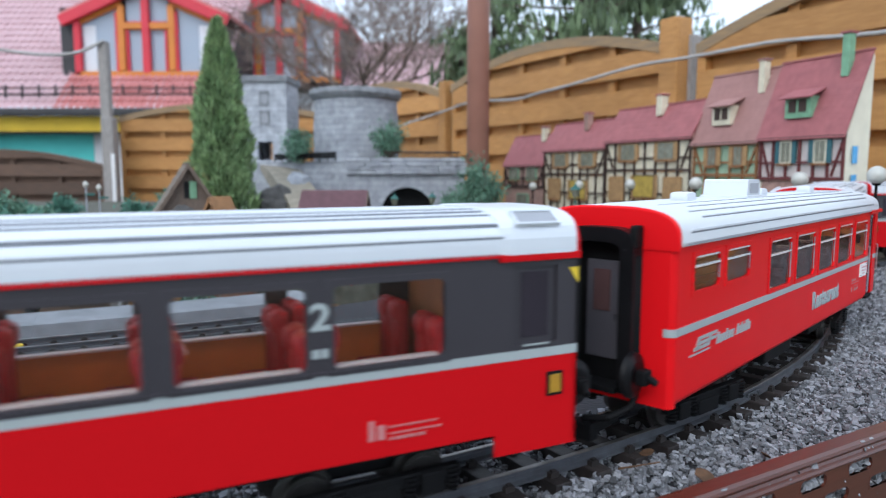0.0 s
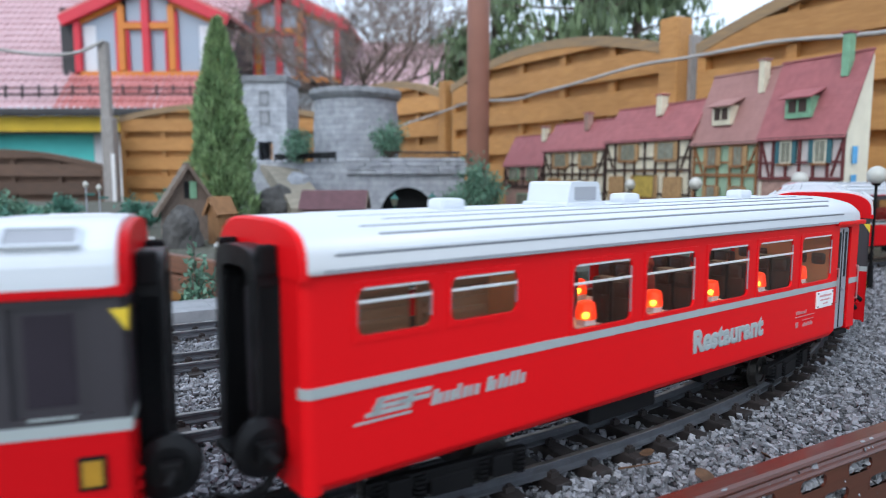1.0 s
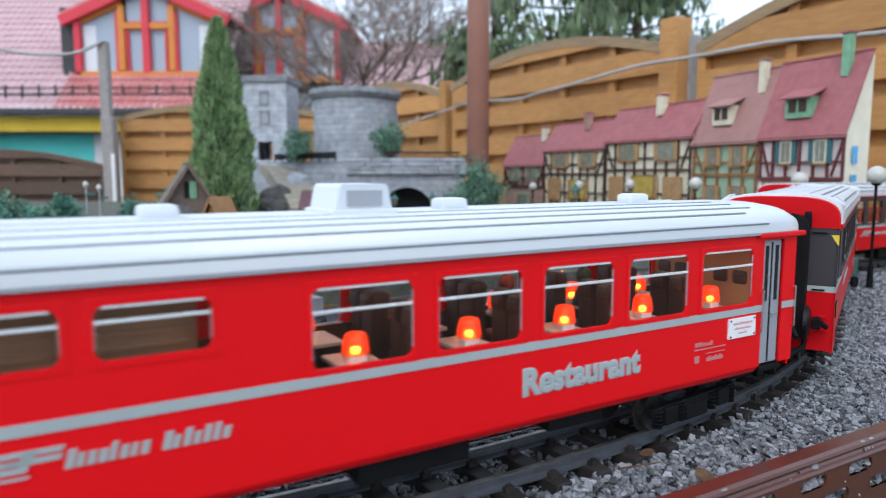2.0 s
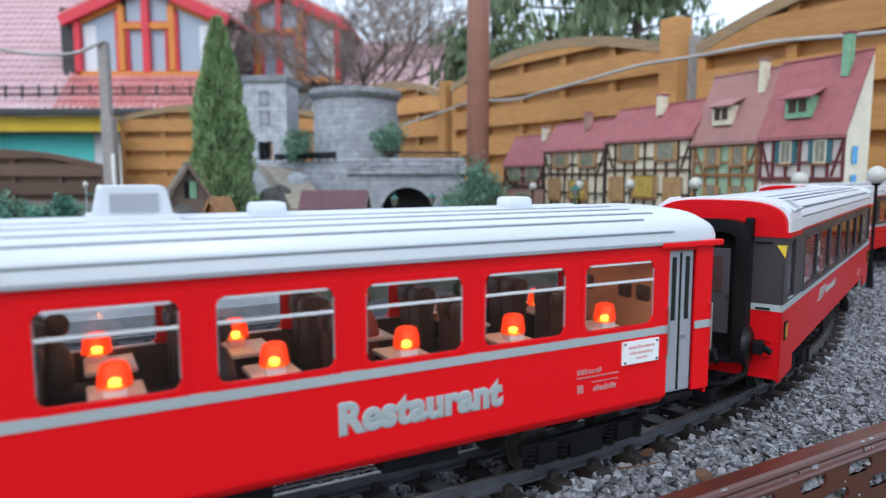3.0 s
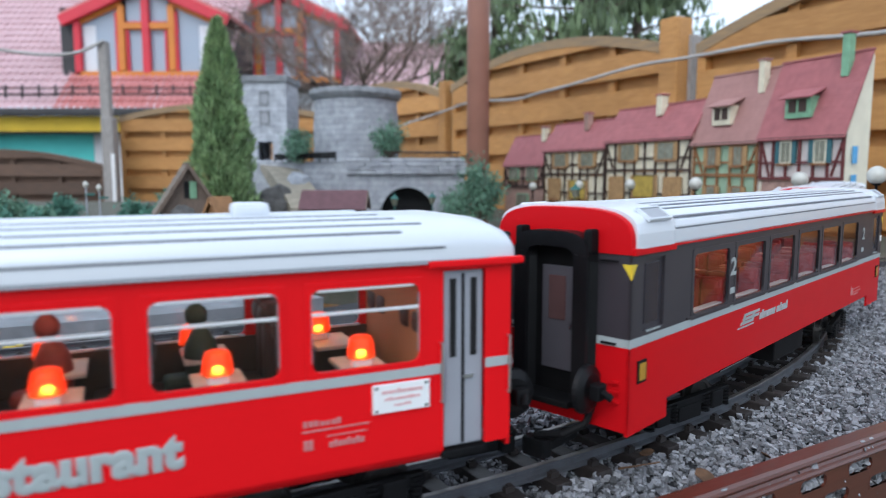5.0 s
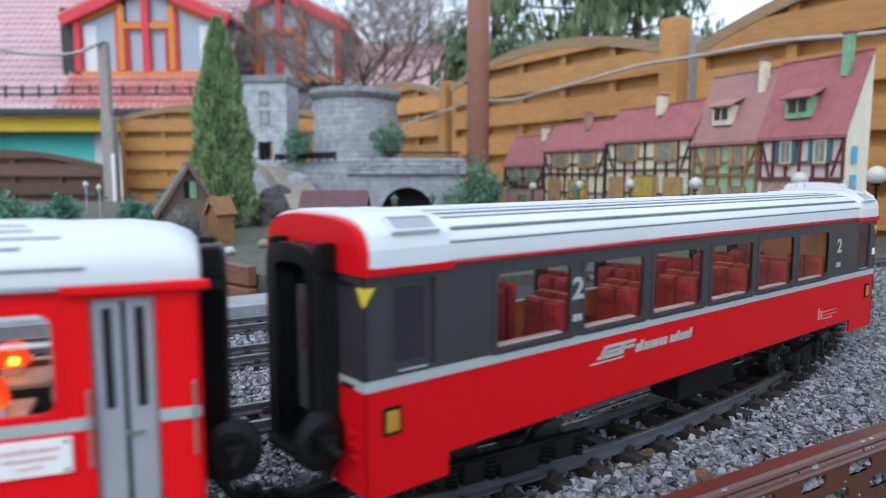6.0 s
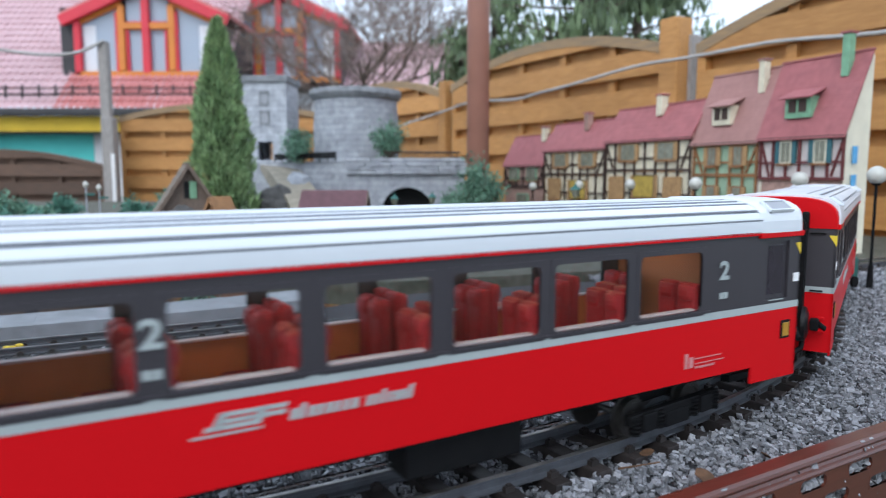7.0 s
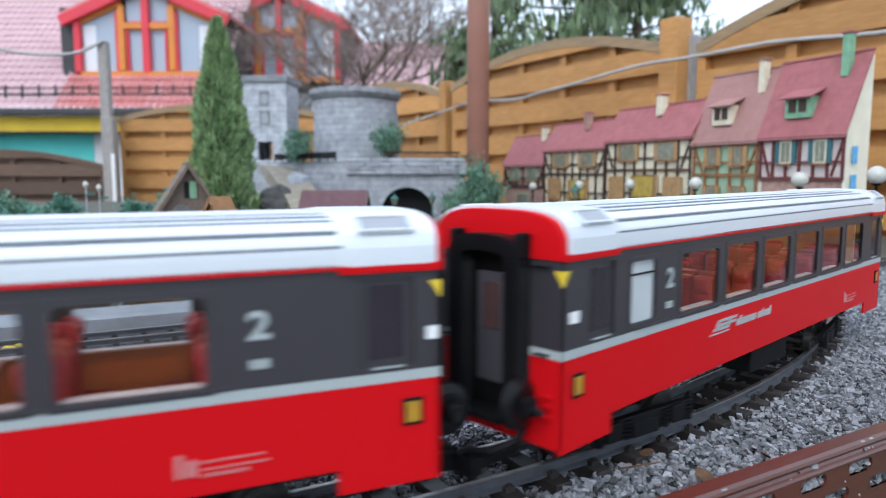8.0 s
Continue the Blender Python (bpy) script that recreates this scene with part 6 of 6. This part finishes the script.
M_TURQ = mat("turquoise_render", (0.10, 0.52, 0.49), 0.7, var=0.1, scale=3, stain=0.1)
M_YBOARD = mat("yellow_fascia", (0.62, 0.42, 0.02), 0.6, var=0.12, scale=3)
M_DARKTRIM = mat("dark_slate_trim", (0.045, 0.042, 0.045), 0.6, var=0.2, scale=3)
M_WRENDER = mat("white_render", (0.62, 0.62, 0.64), 0.8, var=0.08, scale=3, stain=0.1)
# blue-grey of the mirrored sky put into the pane's base colours
M_SKYPANE = mat("sky_reflection_pane", (0.33, 0.39, 0.48), 0.06, var=0.15, scale=0.8, color2=(0.44, 0.49, 0.56))
M_CURTAIN = mat("white_curtain", (0.72, 0.74, 0.78), 0.8, var=0.08, scale=6, stretch=(12, 1, 1))


def tiled_slope(x0, x1, y0, z0, y1, z1, cols, rows):
    """A slope of pan tiles: waves across and a step at each course."""
    bm = bmesh.new()
    n = cols * 6
    prev = None
    nx = Vector((0, z0 - z1, y1 - y0)).normalized()
    for r in range(rows):
        for edge in (0, 1):
            u = (r + edge) / rows
            lift = 0.040 if edge == 0 else 0.0
            line = []
            for i in range(n + 1):
                x = x0 + (x1 - x0) * i / n
                w = 0.022 * math.sin(i / 6 * 6.2832)
                p = Vector((x, y0 + (y1 - y0) * u, z0 + (z1 - z0) * u)) + nx * (lift + w)
                line.append(bm.verts.new(p))
            if prev:
                for i in range(n):
                    bm.faces.new((prev[i], prev[i + 1], line[i + 1], line[i]))
            prev = line
    return bm


def dormer(parent, xc, w, y, z0, zs, zp, dark_side):
    """A gabled dormer with a glazed front: red rim, orange bars."""
    d = part("dormer", prism(bmesh.new(), [(-w / 2, z0), (w / 2, z0), (w / 2, zs), (0, zp), (-w / 2, zs)], (xc, y + 0.12, 0), (1, 0, 0), (0, 0, 1), (0, 3.5, 0)), M_DARKTRIM, parent)
    sl = math.atan2(zp - zs, w / 2)
    ln = math.hypot(zp - zs, w / 2) + 0.35
    for s in (-1, 1):
        m = Matrix.Translation((xc + s * (w / 4 + 0.08), y - 0.1, (zs + zp) / 2 + 0.03)) @ Matrix.Rotation(s * sl, 4, "Y")
        part("bargeboard", one_box((0, 0, 0), (ln, 0.10, 0.22), m, 0.02), M_FRAMERED, d)
        m = Matrix.Translation((xc + s * (w / 4 + 0.08), y + 1.6, (zs + zp) / 2 + 0.17)) @ Matrix.Rotation(s * sl, 4, "Y")
        part("dormer_roof", one_box((0, 0, 0), (ln, 3.4, 0.08), m), M_BIGTILE2, d)
        part("corner_post", one_box((xc + s * (w / 2 - 0.06), y, (z0 + zs) / 2), (0.13, 0.12, zs - z0), bevel=0.01), M_FRAMERED, d)
        xi = xc + s * w * 0.175
        part("post", one_box((xi, y + 0.02, (z0 + zp) / 2 - 0.12), (0.14, 0.10, zp - z0 - 0.45), bevel=0.01), M_FRAMEOR, d)
        part("sub_frame", one_box((xi + s * 0.10, y + 0.03, (z0 + zs) / 2 + 0.12), (0.05, 0.08, zs - z0 + 0.1)), M_FRAMERED, d)
        m = Matrix.Translation((xc + s * w * 0.34, y + 0.03, zs + (zp - zs) * 0.22)) @ Matrix.Rotation(s * sl, 4, "Y")
        part("top_frame", one_box((0, 0, 0), (w * 0.36, 0.08, 0.12), m), M_FRAMEOR, d)
        # panes with curtains behind their edges
        prism_pts = [(xi + s * 0.1, z0 + 0.08), (xc + s * (w / 2 - 0.1), z0 + 0.08), (xc + s * (w / 2 - 0.1), zs - 0.02), (xi + s * 0.1, zs + (zp - zs) * 0.45)]
        bm = bmesh.new()
        prism(bm, prism_pts, (0, y + 0.07, 0), (1, 0, 0), (0, 0, 1), (0, 0.02, 0))
        part("pane", bm, M_SKYPANE, d)
        part("curtain", one_box((xc + s * (w / 2 - 0.28), y + 0.062, (z0 + zs) / 2), (0.26, 0.012, zs - z0 - 0.2)), M_CURTAIN, d)
        part("pane", one_box((xc + s * 0.23, y + 0.07, (z0 + zp - 0.89) / 2), (0.40, 0.02, zp - z0 - 0.97)), M_SKYPANE, d)
        part("pane", one_box((xc + s * 0.23, y + 0.07, zp - 0.55), (0.40, 0.02, 0.75)), M_SKYPANE, d)
        part("casement", one_box((xc + s * 0.40, y + 0.03, z0 + 0.58), (0.05, 0.07, 1.05)), M_FRAMERED, d)
        part("casement", one_box((xc + s * 0.22, y + 0.03, z0 + 1.08), (0.40, 0.07, 0.05)), M_FRAMERED, d)
    part("middle_post", one_box((xc, y - 0.01, (z0 + zp) / 2), (0.15, 0.12, zp - z0 - 0.1), bevel=0.01), M_FRAMERED, d)
    part("sill", one_box((xc, y, z0 + 0.02), (w, 0.12, 0.13), bevel=0.01), M_FRAMEOR, d)
    part("transom", one_box((xc, y + 0.01, zs - 0.12), (w * 0.36, 0.10, 0.13), bevel=0.01), M_FRAMEOR, d)
    if dark_side:
        part("cheek", one_box((xc - w / 2 - 0.17, y + 0.2, (z0 + zs) / 2 + 0.08), (0.30, 0.3, zs - z0 + 0.35)), M_DARKTRIM, d)


def red_roof_house():
    h = thing("house", pose(0, 0, 0), "house with pink clay tile roof and red and orange dormer windows", "house")
    part("roof", tiled_slope(-14.0, -4.55, 13.95, 1.44, 18.0, 5.3, 60, 24), M_BIGTILE, h, "pink clay tile roof")
    part("roof", tiled_slope(-7.75, -4.4, 13.90, 1.44, 14.72, 2.24, 25, 5), M_BIGTILE2, h, "redder tiles below the dormer")
    part("gutter", one_box((-9.2, 13.80, 1.375), (9.7, 0.16, 0.15), bevel=0.04), M_DARKTRIM, h)
    part("fascia", one_box((-9.2, 13.95, 1.155), (9.6, 0.06, 0.30)), M_YBOARD, h)
    part("soffit", one_box((-9.2, 14.15, 0.985), (9.6, 0.36, 0.04)), M_DARKTRIM, h)
    part("wall", one_box((-10.6, 14.5, 0.0), (6.8, 0.3, 2.1)), M_TURQ, h, "turquoise rendered wall")
    part("wall", one_box((-5.9, 14.5, 0.0), (2.58, 0.3, 2.1)), M_WRENDER, h, "white rendered wall")
    for k in range(25):
        x = -12.6 + k * 0.34
        part("snow_guard", one_box((x, 14.22, 1.80), (0.030, 0.04, 0.30)), M_DARKTRIM, h)
    for z in (1.76, 1.88):
        part("snow_rail", one_box((-9.2, 14.20, z), (9.2, 0.025, 0.025)), M_DARKTRIM, h)
    dormer(h, -6.16, 2.98, 14.72, 2.20, 3.33, 3.98, True)
    # the further wing with its own dormer
    part("roof", tiled_slope(-6.5, 0.3, 17.6, 2.25, 20.0, 3.85, 40, 12), M_BIGTILE, h)
    part("wall", one_box((-3.0, 18.0, 0.5), (7.2, 0.4, 3.4)), M_WRENDER, h)
    dormer(h, -3.98, 2.95, 17.2, 2.42, 3.72, 4.42, False)


red_roof_house()


# ---- plants ----
M_CYPRESS = mat("cypress_green", (0.26, 0.36, 0.16), 0.7, var=0.3, scale=20, color2=(0.15, 0.25, 0.11), random_obj=0.45)
# dark green with the shade deep in the crown put into it
M_CYPSHADE = mat("cypress_shade_core", (0.05, 0.085, 0.025), 0.9, var=0.2)
M_BLUEGREEN = mat("juniper_green", (0.15, 0.28, 0.19), 0.7, var=0.3, scale=20, random_obj=0.4)
M_DARKLEAF = mat("dark_evergreen", (0.17, 0.24, 0.12), 0.6, var=0.3, scale=5, random_obj=0.5)
M_TEALLEAF = mat("teal_foliage", (0.11, 0.27, 0.20), 0.7, var=0.3, scale=30, random_obj=0.4)
M_BARK = mat("brown_bark", (0.15, 0.11, 0.09), 0.85, var=0.3, scale=12, bump=0.4)
M_TWIG = mat("reddish_twig", (0.27, 0.20, 0.17), 0.8, var=0.3, scale=12)


def leaf_mesh(name, spots, ways, length, width, material, parent, rng):
    """Many small pointed leaves as one crown; each a folded kite of two triangles."""
    n = len(spots)
    ways = ways / np.linalg.norm(ways, axis=1, keepdims=True)
    side = np.cross(ways, rng.normal(size=(n, 3)))
    side /= np.linalg.norm(side, axis=1, keepdims=True) + 1e-9
    ln = length * rng.uniform(0.6, 1.3, (n, 1))
    wd = width * rng.uniform(0.6, 1.3, (n, 1))
    v = np.stack([spots, spots + ways * ln * 0.5 + side * wd, spots + ways * ln, spots + ways * ln * 0.5 - side * wd], 1).reshape(-1, 3)
    f = np.arange(4 * n).reshape(-1, 4)
    me = bpy.data.meshes.new(name)
    me.from_pydata(v.tolist(), [], f.tolist())
    me.materials.append(material)
    ob = new(name, me)
    ob.parent = parent
    ob["kind"] = "stuff"
    return ob


def cypress(x, y, z0, h, r):
    rng = np.random.default_rng(11)
    t = thing("cypress", pose(x, y, z0), "slender bright green columnar cypress", "conifer")
    part("trunk", tube(bmesh.new(), (0, 0, -0.03), (0, 0, h * 0.8), 0.012, 0.003, seg=8), M_BARK, t)
    n = 15000
    u = rng.uniform(0, 1, n) ** 0.8
    ang = rng.uniform(0, 6.283, n)
    prof = r * np.clip(np.minimum(1.0, u * 9 + 0.75), 0, 1) * (1 - u ** 1.9) ** 0.9
    lump = 1 + 0.16 * np.sin(ang * 3 + u * 17) + 0.12 * np.sin(ang * 7 - u * 31)
    rad = prof * lump * rng.uniform(0.55, 1.03, n) ** 0.5
    spots = np.column_stack([rad * np.cos(ang), rad * np.sin(ang), u * h])
    ways = np.column_stack([np.cos(ang) * 0.45, np.sin(ang) * 0.45, np.full(n, 1.0)]) + rng.normal(size=(n, 3)) * 0.28
    leaf_mesh("crown", spots, ways, 0.028, 0.0042, M_CYPRESS, t, rng)
    # added solid cone, coloured dark in place of shade between the sprays
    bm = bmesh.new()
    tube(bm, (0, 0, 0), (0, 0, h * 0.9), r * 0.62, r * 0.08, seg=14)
    part("inner_shade", bm, M_CYPSHADE, t)


cypress(-0.812, 2.55, -0.004, 0.735, 0.109)


def shrub(x, y, z0, h, r, material, label, seed, n=2200, leaf=0.014):
    rng = np.random.default_rng(seed)
    t = thing("shrub", pose(x, y, z0), label, "shrub", "small model shrubs")
    bm = bmesh.new()
    tips = []
    for k in range(16):
        a, b = rng.uniform(0, 6.28), rng.uniform(0.1, 1.0)
        tip = Vector((math.cos(a) * r * b, math.sin(a) * r * b, h * (1 - 0.45 * b * b) * rng.uniform(0.55, 1.05)))
        tube(bm, (0, 0, 0), tip, 0.0022, 0.0008, seg=5)
        tips.append(tip)
    part("stems", bm, M_BARK, t)
    k = rng.integers(0, len(tips), n)
    base = np.array([list(p) for p in tips])[k]
    s = rng.uniform(0.35, 1.0, (n, 1))
    spots = base * s + rng.normal(size=(n, 3)) * r * 0.16
    spots[:, 2] = np.maximum(spots[:, 2], 0.004)
    leaf_mesh("crown", spots, rng.normal(size=(n, 3)) + [0, 0, 0.6], leaf, leaf * 0.28, material, t, rng)


shrub(0.128, 2.46, -0.004, 0.245, 0.10, M_BLUEGREEN, "bushy green conifer shrub at the foot of the pipe", 1, 3600)
shrub(-0.215, 2.90, 0.245, 0.185, 0.085, M_BLUEGREEN, "green conifer shrub on the tunnel portal", 2)
shrub(-0.630, 3.02, 0.235, 0.15, 0.105, M_BLUEGREEN, "blue-green shrub below the castle towers", 3)
shrub(0.07, 2.62, -0.004, 0.15, 0.08, M_BLUEGREEN, "green shrub beside the tunnel mouth", 4)
for k, (x, y, h) in enumerate(((-1.235, 1.95, 0.105), (-1.150, 1.93, 0.100), (-1.32, 2.0, 0.09), (-1.08, 2.05, 0.06), (-0.99, 1.85, 0.05))):
    shrub(x, y, -0.004, h, 0.042, M_TEALLEAF, "teal green model shrub in the village", 20 + k, 900, 0.013)
for k in range(16):
    q = random.Random(60 + k)
    shrub(q.uniform(-2.1, -1.0), q.uniform(2.2, 3.3), -0.004, q.uniform(0.06, 0.13), q.uniform(0.04, 0.07), M_TEALLEAF if k % 3 else M_BLUEGREEN, "low green planting behind the village", 70 + k, 700, 0.018)
shrub(-0.385, 1.06, -0.10, 0.19, 0.035, M_BLUEGREEN, "small grey-green conifer beside the kerb", 9, 1500, 0.012)


def bare_tree(x, y, h, spread, seed):
    """A leafless tree: each limb a tapered tube, forked again and again."""
    rng = random.Random(seed)
    t = thing("bare_tree", pose(x, y, -1.05), "leafless garden tree with many fine reddish twigs", "tree")
    store = {"trunk": ([], []), "crown": ([], [])}

    def limb(p, q, r0, r1, key, seg):
        vs, fs = store[key]
        m = (q - p).to_track_quat("Z", "Y").to_matrix()
        k0 = len(vs)
        for c, r in ((p, r0), (q, r1)):
            for i in range(seg):
                a = 6.2832 * i / seg
                vs.append(tuple(c + m @ Vector((r * math.cos(a), r * math.sin(a), 0))))
        for i in range(seg):
            j = (i + 1) % seg
            fs.append((k0 + i, k0 + j, k0 + seg + j, k0 + seg + i))

    def grow(p, d, ln, r, level):
        q = p + d * ln
        limb(p, q, r, r * 0.7, "trunk" if level < 3 else "crown", 7 if level < 3 else 3)
        if level == 7:
            return
        for k in range(3):
            nd = (d + Vector((rng.gauss(0, 0.5), rng.gauss(0, 0.5), rng.gauss(0.05, 0.34)))).normalized()
            grow(p + d * ln * rng.uniform(0.4, 1.0), nd, ln * rng.uniform(0.62, 0.84), max(0.0022, r * 0.60), level + 1)

    limb(Vector((0, 0, 0)), Vector((0, 0, h * 0.44)), 0.075, 0.05, "trunk", 10)
    for k in range(5):
        a = k * 1.26 + rng.random()
        grow(Vector((0, 0, h * 0.42)), Vector((math.cos(a) * spread, math.sin(a) * spread, 0.75)).normalized(), h * 0.175, 0.022, 1)
    for key, mm in (("trunk", M_BARK), ("crown", M_TWIG)):
        me = bpy.data.meshes.new(key)
        me.from_pydata(store[key][0], [], store[key][1])
        me.materials.append(mm)
        ob = new(key, me)
        ob.parent = t
        if key == "crown":
            ob["kind"] = "stuff"


bare_tree(-0.85, 8.2, 4.6, 1.0, 5)
bare_tree(-1.5, 10.5, 4.9, 0.9, 8)


def drooping_tree(x, y, z_top, r, seed, n_branch=70):
    rng = np.random.default_rng(seed)
    t = thing("evergreen_tree", pose(x, y, -1.05), "tall dark evergreen with drooping foliage", "tree", "evergreens behind the fence")
    h = z_top + 1.05
    part("trunk", tube(bmesh.new(), (0, 0, 0), (0, 0, h * 0.95), 0.10, 0.03, seg=10), M_BARK, t)
    wood = bmesh.new()
    spots, ways = [], []
    for k in range(n_branch):
        a, z = rng.uniform(0, 6.28), h * rng.uniform(0.42, 1.0)
        ln = r * rng.uniform(0.5, 1.0) * (1.25 - z / h * 0.55)
        p0 = Vector((0, 0, z))
        p1 = p0 + Vector((math.cos(a) * ln, math.sin(a) * ln, ln * 0.12))
        tube(wood, p0, p1, 0.018, 0.006, seg=5, cap=False)
        for j in range(60):
            u = rng.uniform(0.25, 1.0)
            q = p0.lerp(p1, u) + Vector(rng.normal(size=3) * [0.11, 0.11, 0.02])
            q.z -= rng.uniform(0, 0.42) * u
            spots.append(list(q))
            ways.append([rng.normal() * 0.25, rng.normal() * 0.25, -1.0])
    part("branchwork", wood, M_BARK, t)["kind"] = "stuff"
    leaf_mesh("crown", np.array(spots), np.array(ways), 0.17, 0.024, M_DARKLEAF, t, rng)


drooping_tree(1.45, 7.6, 3.1, 1.15, 31, 46)
drooping_tree(0.62, 8.6, 2.5, 0.75, 32, 40)
drooping_tree(2.25, 8.2, 3.2, 1.05, 33, 44)
drooping_tree(0.20, 7.8, 1.75, 0.30, 35, 20)
drooping_tree(3.0, 7.9, 1.65, 0.55, 34, 36)

# ---- small things of the model village ----
M_GRAVELW = mat("white_pebble", (0.5, 0.5, 0.48), 0.8, var=0.2, scale=80)
M_GREENTOY = mat("green_toy_plastic", (0.03, 0.25, 0.06), 0.4, var=0.15, scale=60)
M_ORANGEF = mat("orange_flower", (0.55, 0.12, 0.03), 0.6, var=0.2, scale=60)
M_PINKTOY = mat("pink_toy_paint", (0.60, 0.05, 0.09), 0.45, var=0.15, scale=60)
rng = random.Random(12)
for k in range(34):
    x, y, r = rng.uniform(-1.25, -0.45), rng.uniform(1.66, 2.05), rng.uniform(0.007, 0.017)
    if abs(x + 0.705) < 0.07 and abs(y - 1.86) < 0.08:
        continue
    bm = bmesh.new()
    bmesh.ops.create_icosphere(bm, subdivisions=2, radius=1)
    rough(bm, 0.35, 1.4, k)
    for v in bm.verts:
        v.co = Vector((v.co.x * r, v.co.y * r, v.co.z * r * 0.75))
    ob = part("pebble", bm, M_GRAVELW if k % 3 else M_SAND)
    ob.matrix_basis = pose(x, y, r * 0.4)
    tagged(ob, "pale rounded pebble on the village deck", "pebble", "village pebbles")
bm = bmesh.new()
ball(bm, (0, 0, 0.012), 0.012, 2, (2.6, 0.9, 1))
box(bm, (0.028, 0, 0.012), (0.02, 0.012, 0.008), bevel=0.003)
ob = part("toy_boat", bm, M_GREENTOY)
ob.matrix_basis = pose(-0.72, 1.68, -0.004, 0, 0, 15)
tagged(ob, "small bright green toy boat on the village deck", "toy")
for x, y in ((-1.27, 1.78), (-1.245, 1.80), (-0.89, 1.74)):
    bm = bmesh.new()
    for k in range(7):
        a = k * 0.9
        ball(bm, (math.cos(a) * 0.008, math.sin(a) * 0.008, 0.022 + 0.002 * (k % 3)), 0.005, 1)
        tube(bm, (0, 0, 0), (math.cos(a) * 0.008, math.sin(a) * 0.008, 0.02), 0.001, seg=4)
    ob = part("flower", bm, M_ORANGEF)
    ob.matrix_basis = pose(x, y, -0.004)
    tagged(ob, "tiny orange flower tuft", "flower", "model flowers")


def signal(x, y, z, label):
    s = thing("model_signal", pose(x, y, -0.004), label, "signal", "model signals")
    part("mast", tube(bmesh.new(), (0, 0, 0), (0, 0, z), 0.0028, 0.002, seg=8), M_PANELGREY, s)
    part("arm", one_box((0.012, 0, z - 0.03), (0.03, 0.004, 0.007), bevel=0.001), M_LANTERN, s)
    part("head", ball(bmesh.new(), (0, 0, z), 0.008, 2, (1, 1, 1.3)), M_GLOBE, s)


signal(-1.085, 2.1, 0.165, "thin model signal mast with a pale head")
signal(-1.045, 2.1, 0.155, "thin model signal mast with a pale head")
# toy cart beside the track, partly seen past the last coach
cart = thing("toy_cart", pose(0.715, 1.24, -0.010, 0, 0, 30), "pink and dark green toy cart on the ballast", "toy cart")
part("cart_body", one_box((0, 0, 0.030), (0.055, 0.03, 0.026), bevel=0.006), M_PINKTOY, cart)
part("cart_cab", one_box((0.036, 0, 0.034), (0.02, 0.028, 0.040), bevel=0.004), M_LANTERN, cart)
for dx in (-0.018, 0.03):
    for s in (-1, 1):
        part("wheel", tube(bmesh.new(), (dx, s * 0.014, 0.010), (dx, s * 0.019, 0.010), 0.010, seg=14), M_BLACK, cart)
# curved brace under the village deck
bm = bmesh.new()
bend = [(-1.02, 1.66, -0.20), (-1.005, 1.66, -0.13), (-0.975, 1.66, -0.075), (-0.93, 1.66, -0.045), (-0.86, 1.66, -0.035)]
for pa, pb in zip(bend, bend[1:]):
    tube(bm, pa, pb, 0.016, seg=10)
for q in bend[1:-1]:
    ball(bm, q, 0.016, 2)
tagged(part("deck_brace", bm, M_RUBBER, smooth=True), "black curved brace under the village deck", "brace")
# dry leaves and a straw by the rail
M_LEAF = mat("dry_leaf", (0.13, 0.065, 0.03), 0.8, var=0.3, scale=150, bump=0.3)
for k, (x, y, r) in enumerate(((0.150, 0.487, 0.0055), (0.178, 0.447, 0.007), (0.235, 0.482, 0.004))):
    bm = bmesh.new()
    bmesh.ops.create_grid(bm, x_segments=5, y_segments=5, size=r)
    for v in bm.verts:
        v.co.x *= 1 - 0.7 * abs(v.co.y) / r
        v.co.z = 0.35 * r * math.sin(v.co.x * 260) + 0.3 * r * noise.noise(v.co * 120)
    bmesh.ops.solidify(bm, geom=bm.faces, thickness=0.0004)
    ob = part("dry_leaf", bm, M_LEAF)
    ob.matrix_basis = pose(x, y, -0.006, 20 * k, 15, 70 * k)
    tagged(ob, "curled dry brown leaf on the ballast", "leaf", "dry leaves")
ob = part("straw", tube(bmesh.new(), (0, 0, 0), (0.03, 0.004, 0.003), 0.0008, 0.0006, seg=6), M_LEAF)
ob.matrix_basis = pose(0.122, 0.459, -0.0065)
tagged(ob, "dry straw lying against the rail", "straw")
bm = bmesh.new()
for k in range(5):
    a = k * 1.2566
    ball(bm, (0.007 * math.cos(a), 0.007 * math.sin(a), 0.003 + 0.002 * (k % 2)), 0.005, 2, (1, 0.8, 0.45))
ob = part("yellow_blossom", bm, M_YELLOW, smooth=True)
ob.matrix_basis = pose(-0.503, 0.790, -0.010)
tagged(ob, "small fallen yellow blossom on the inner ballast", "blossom")


motions()
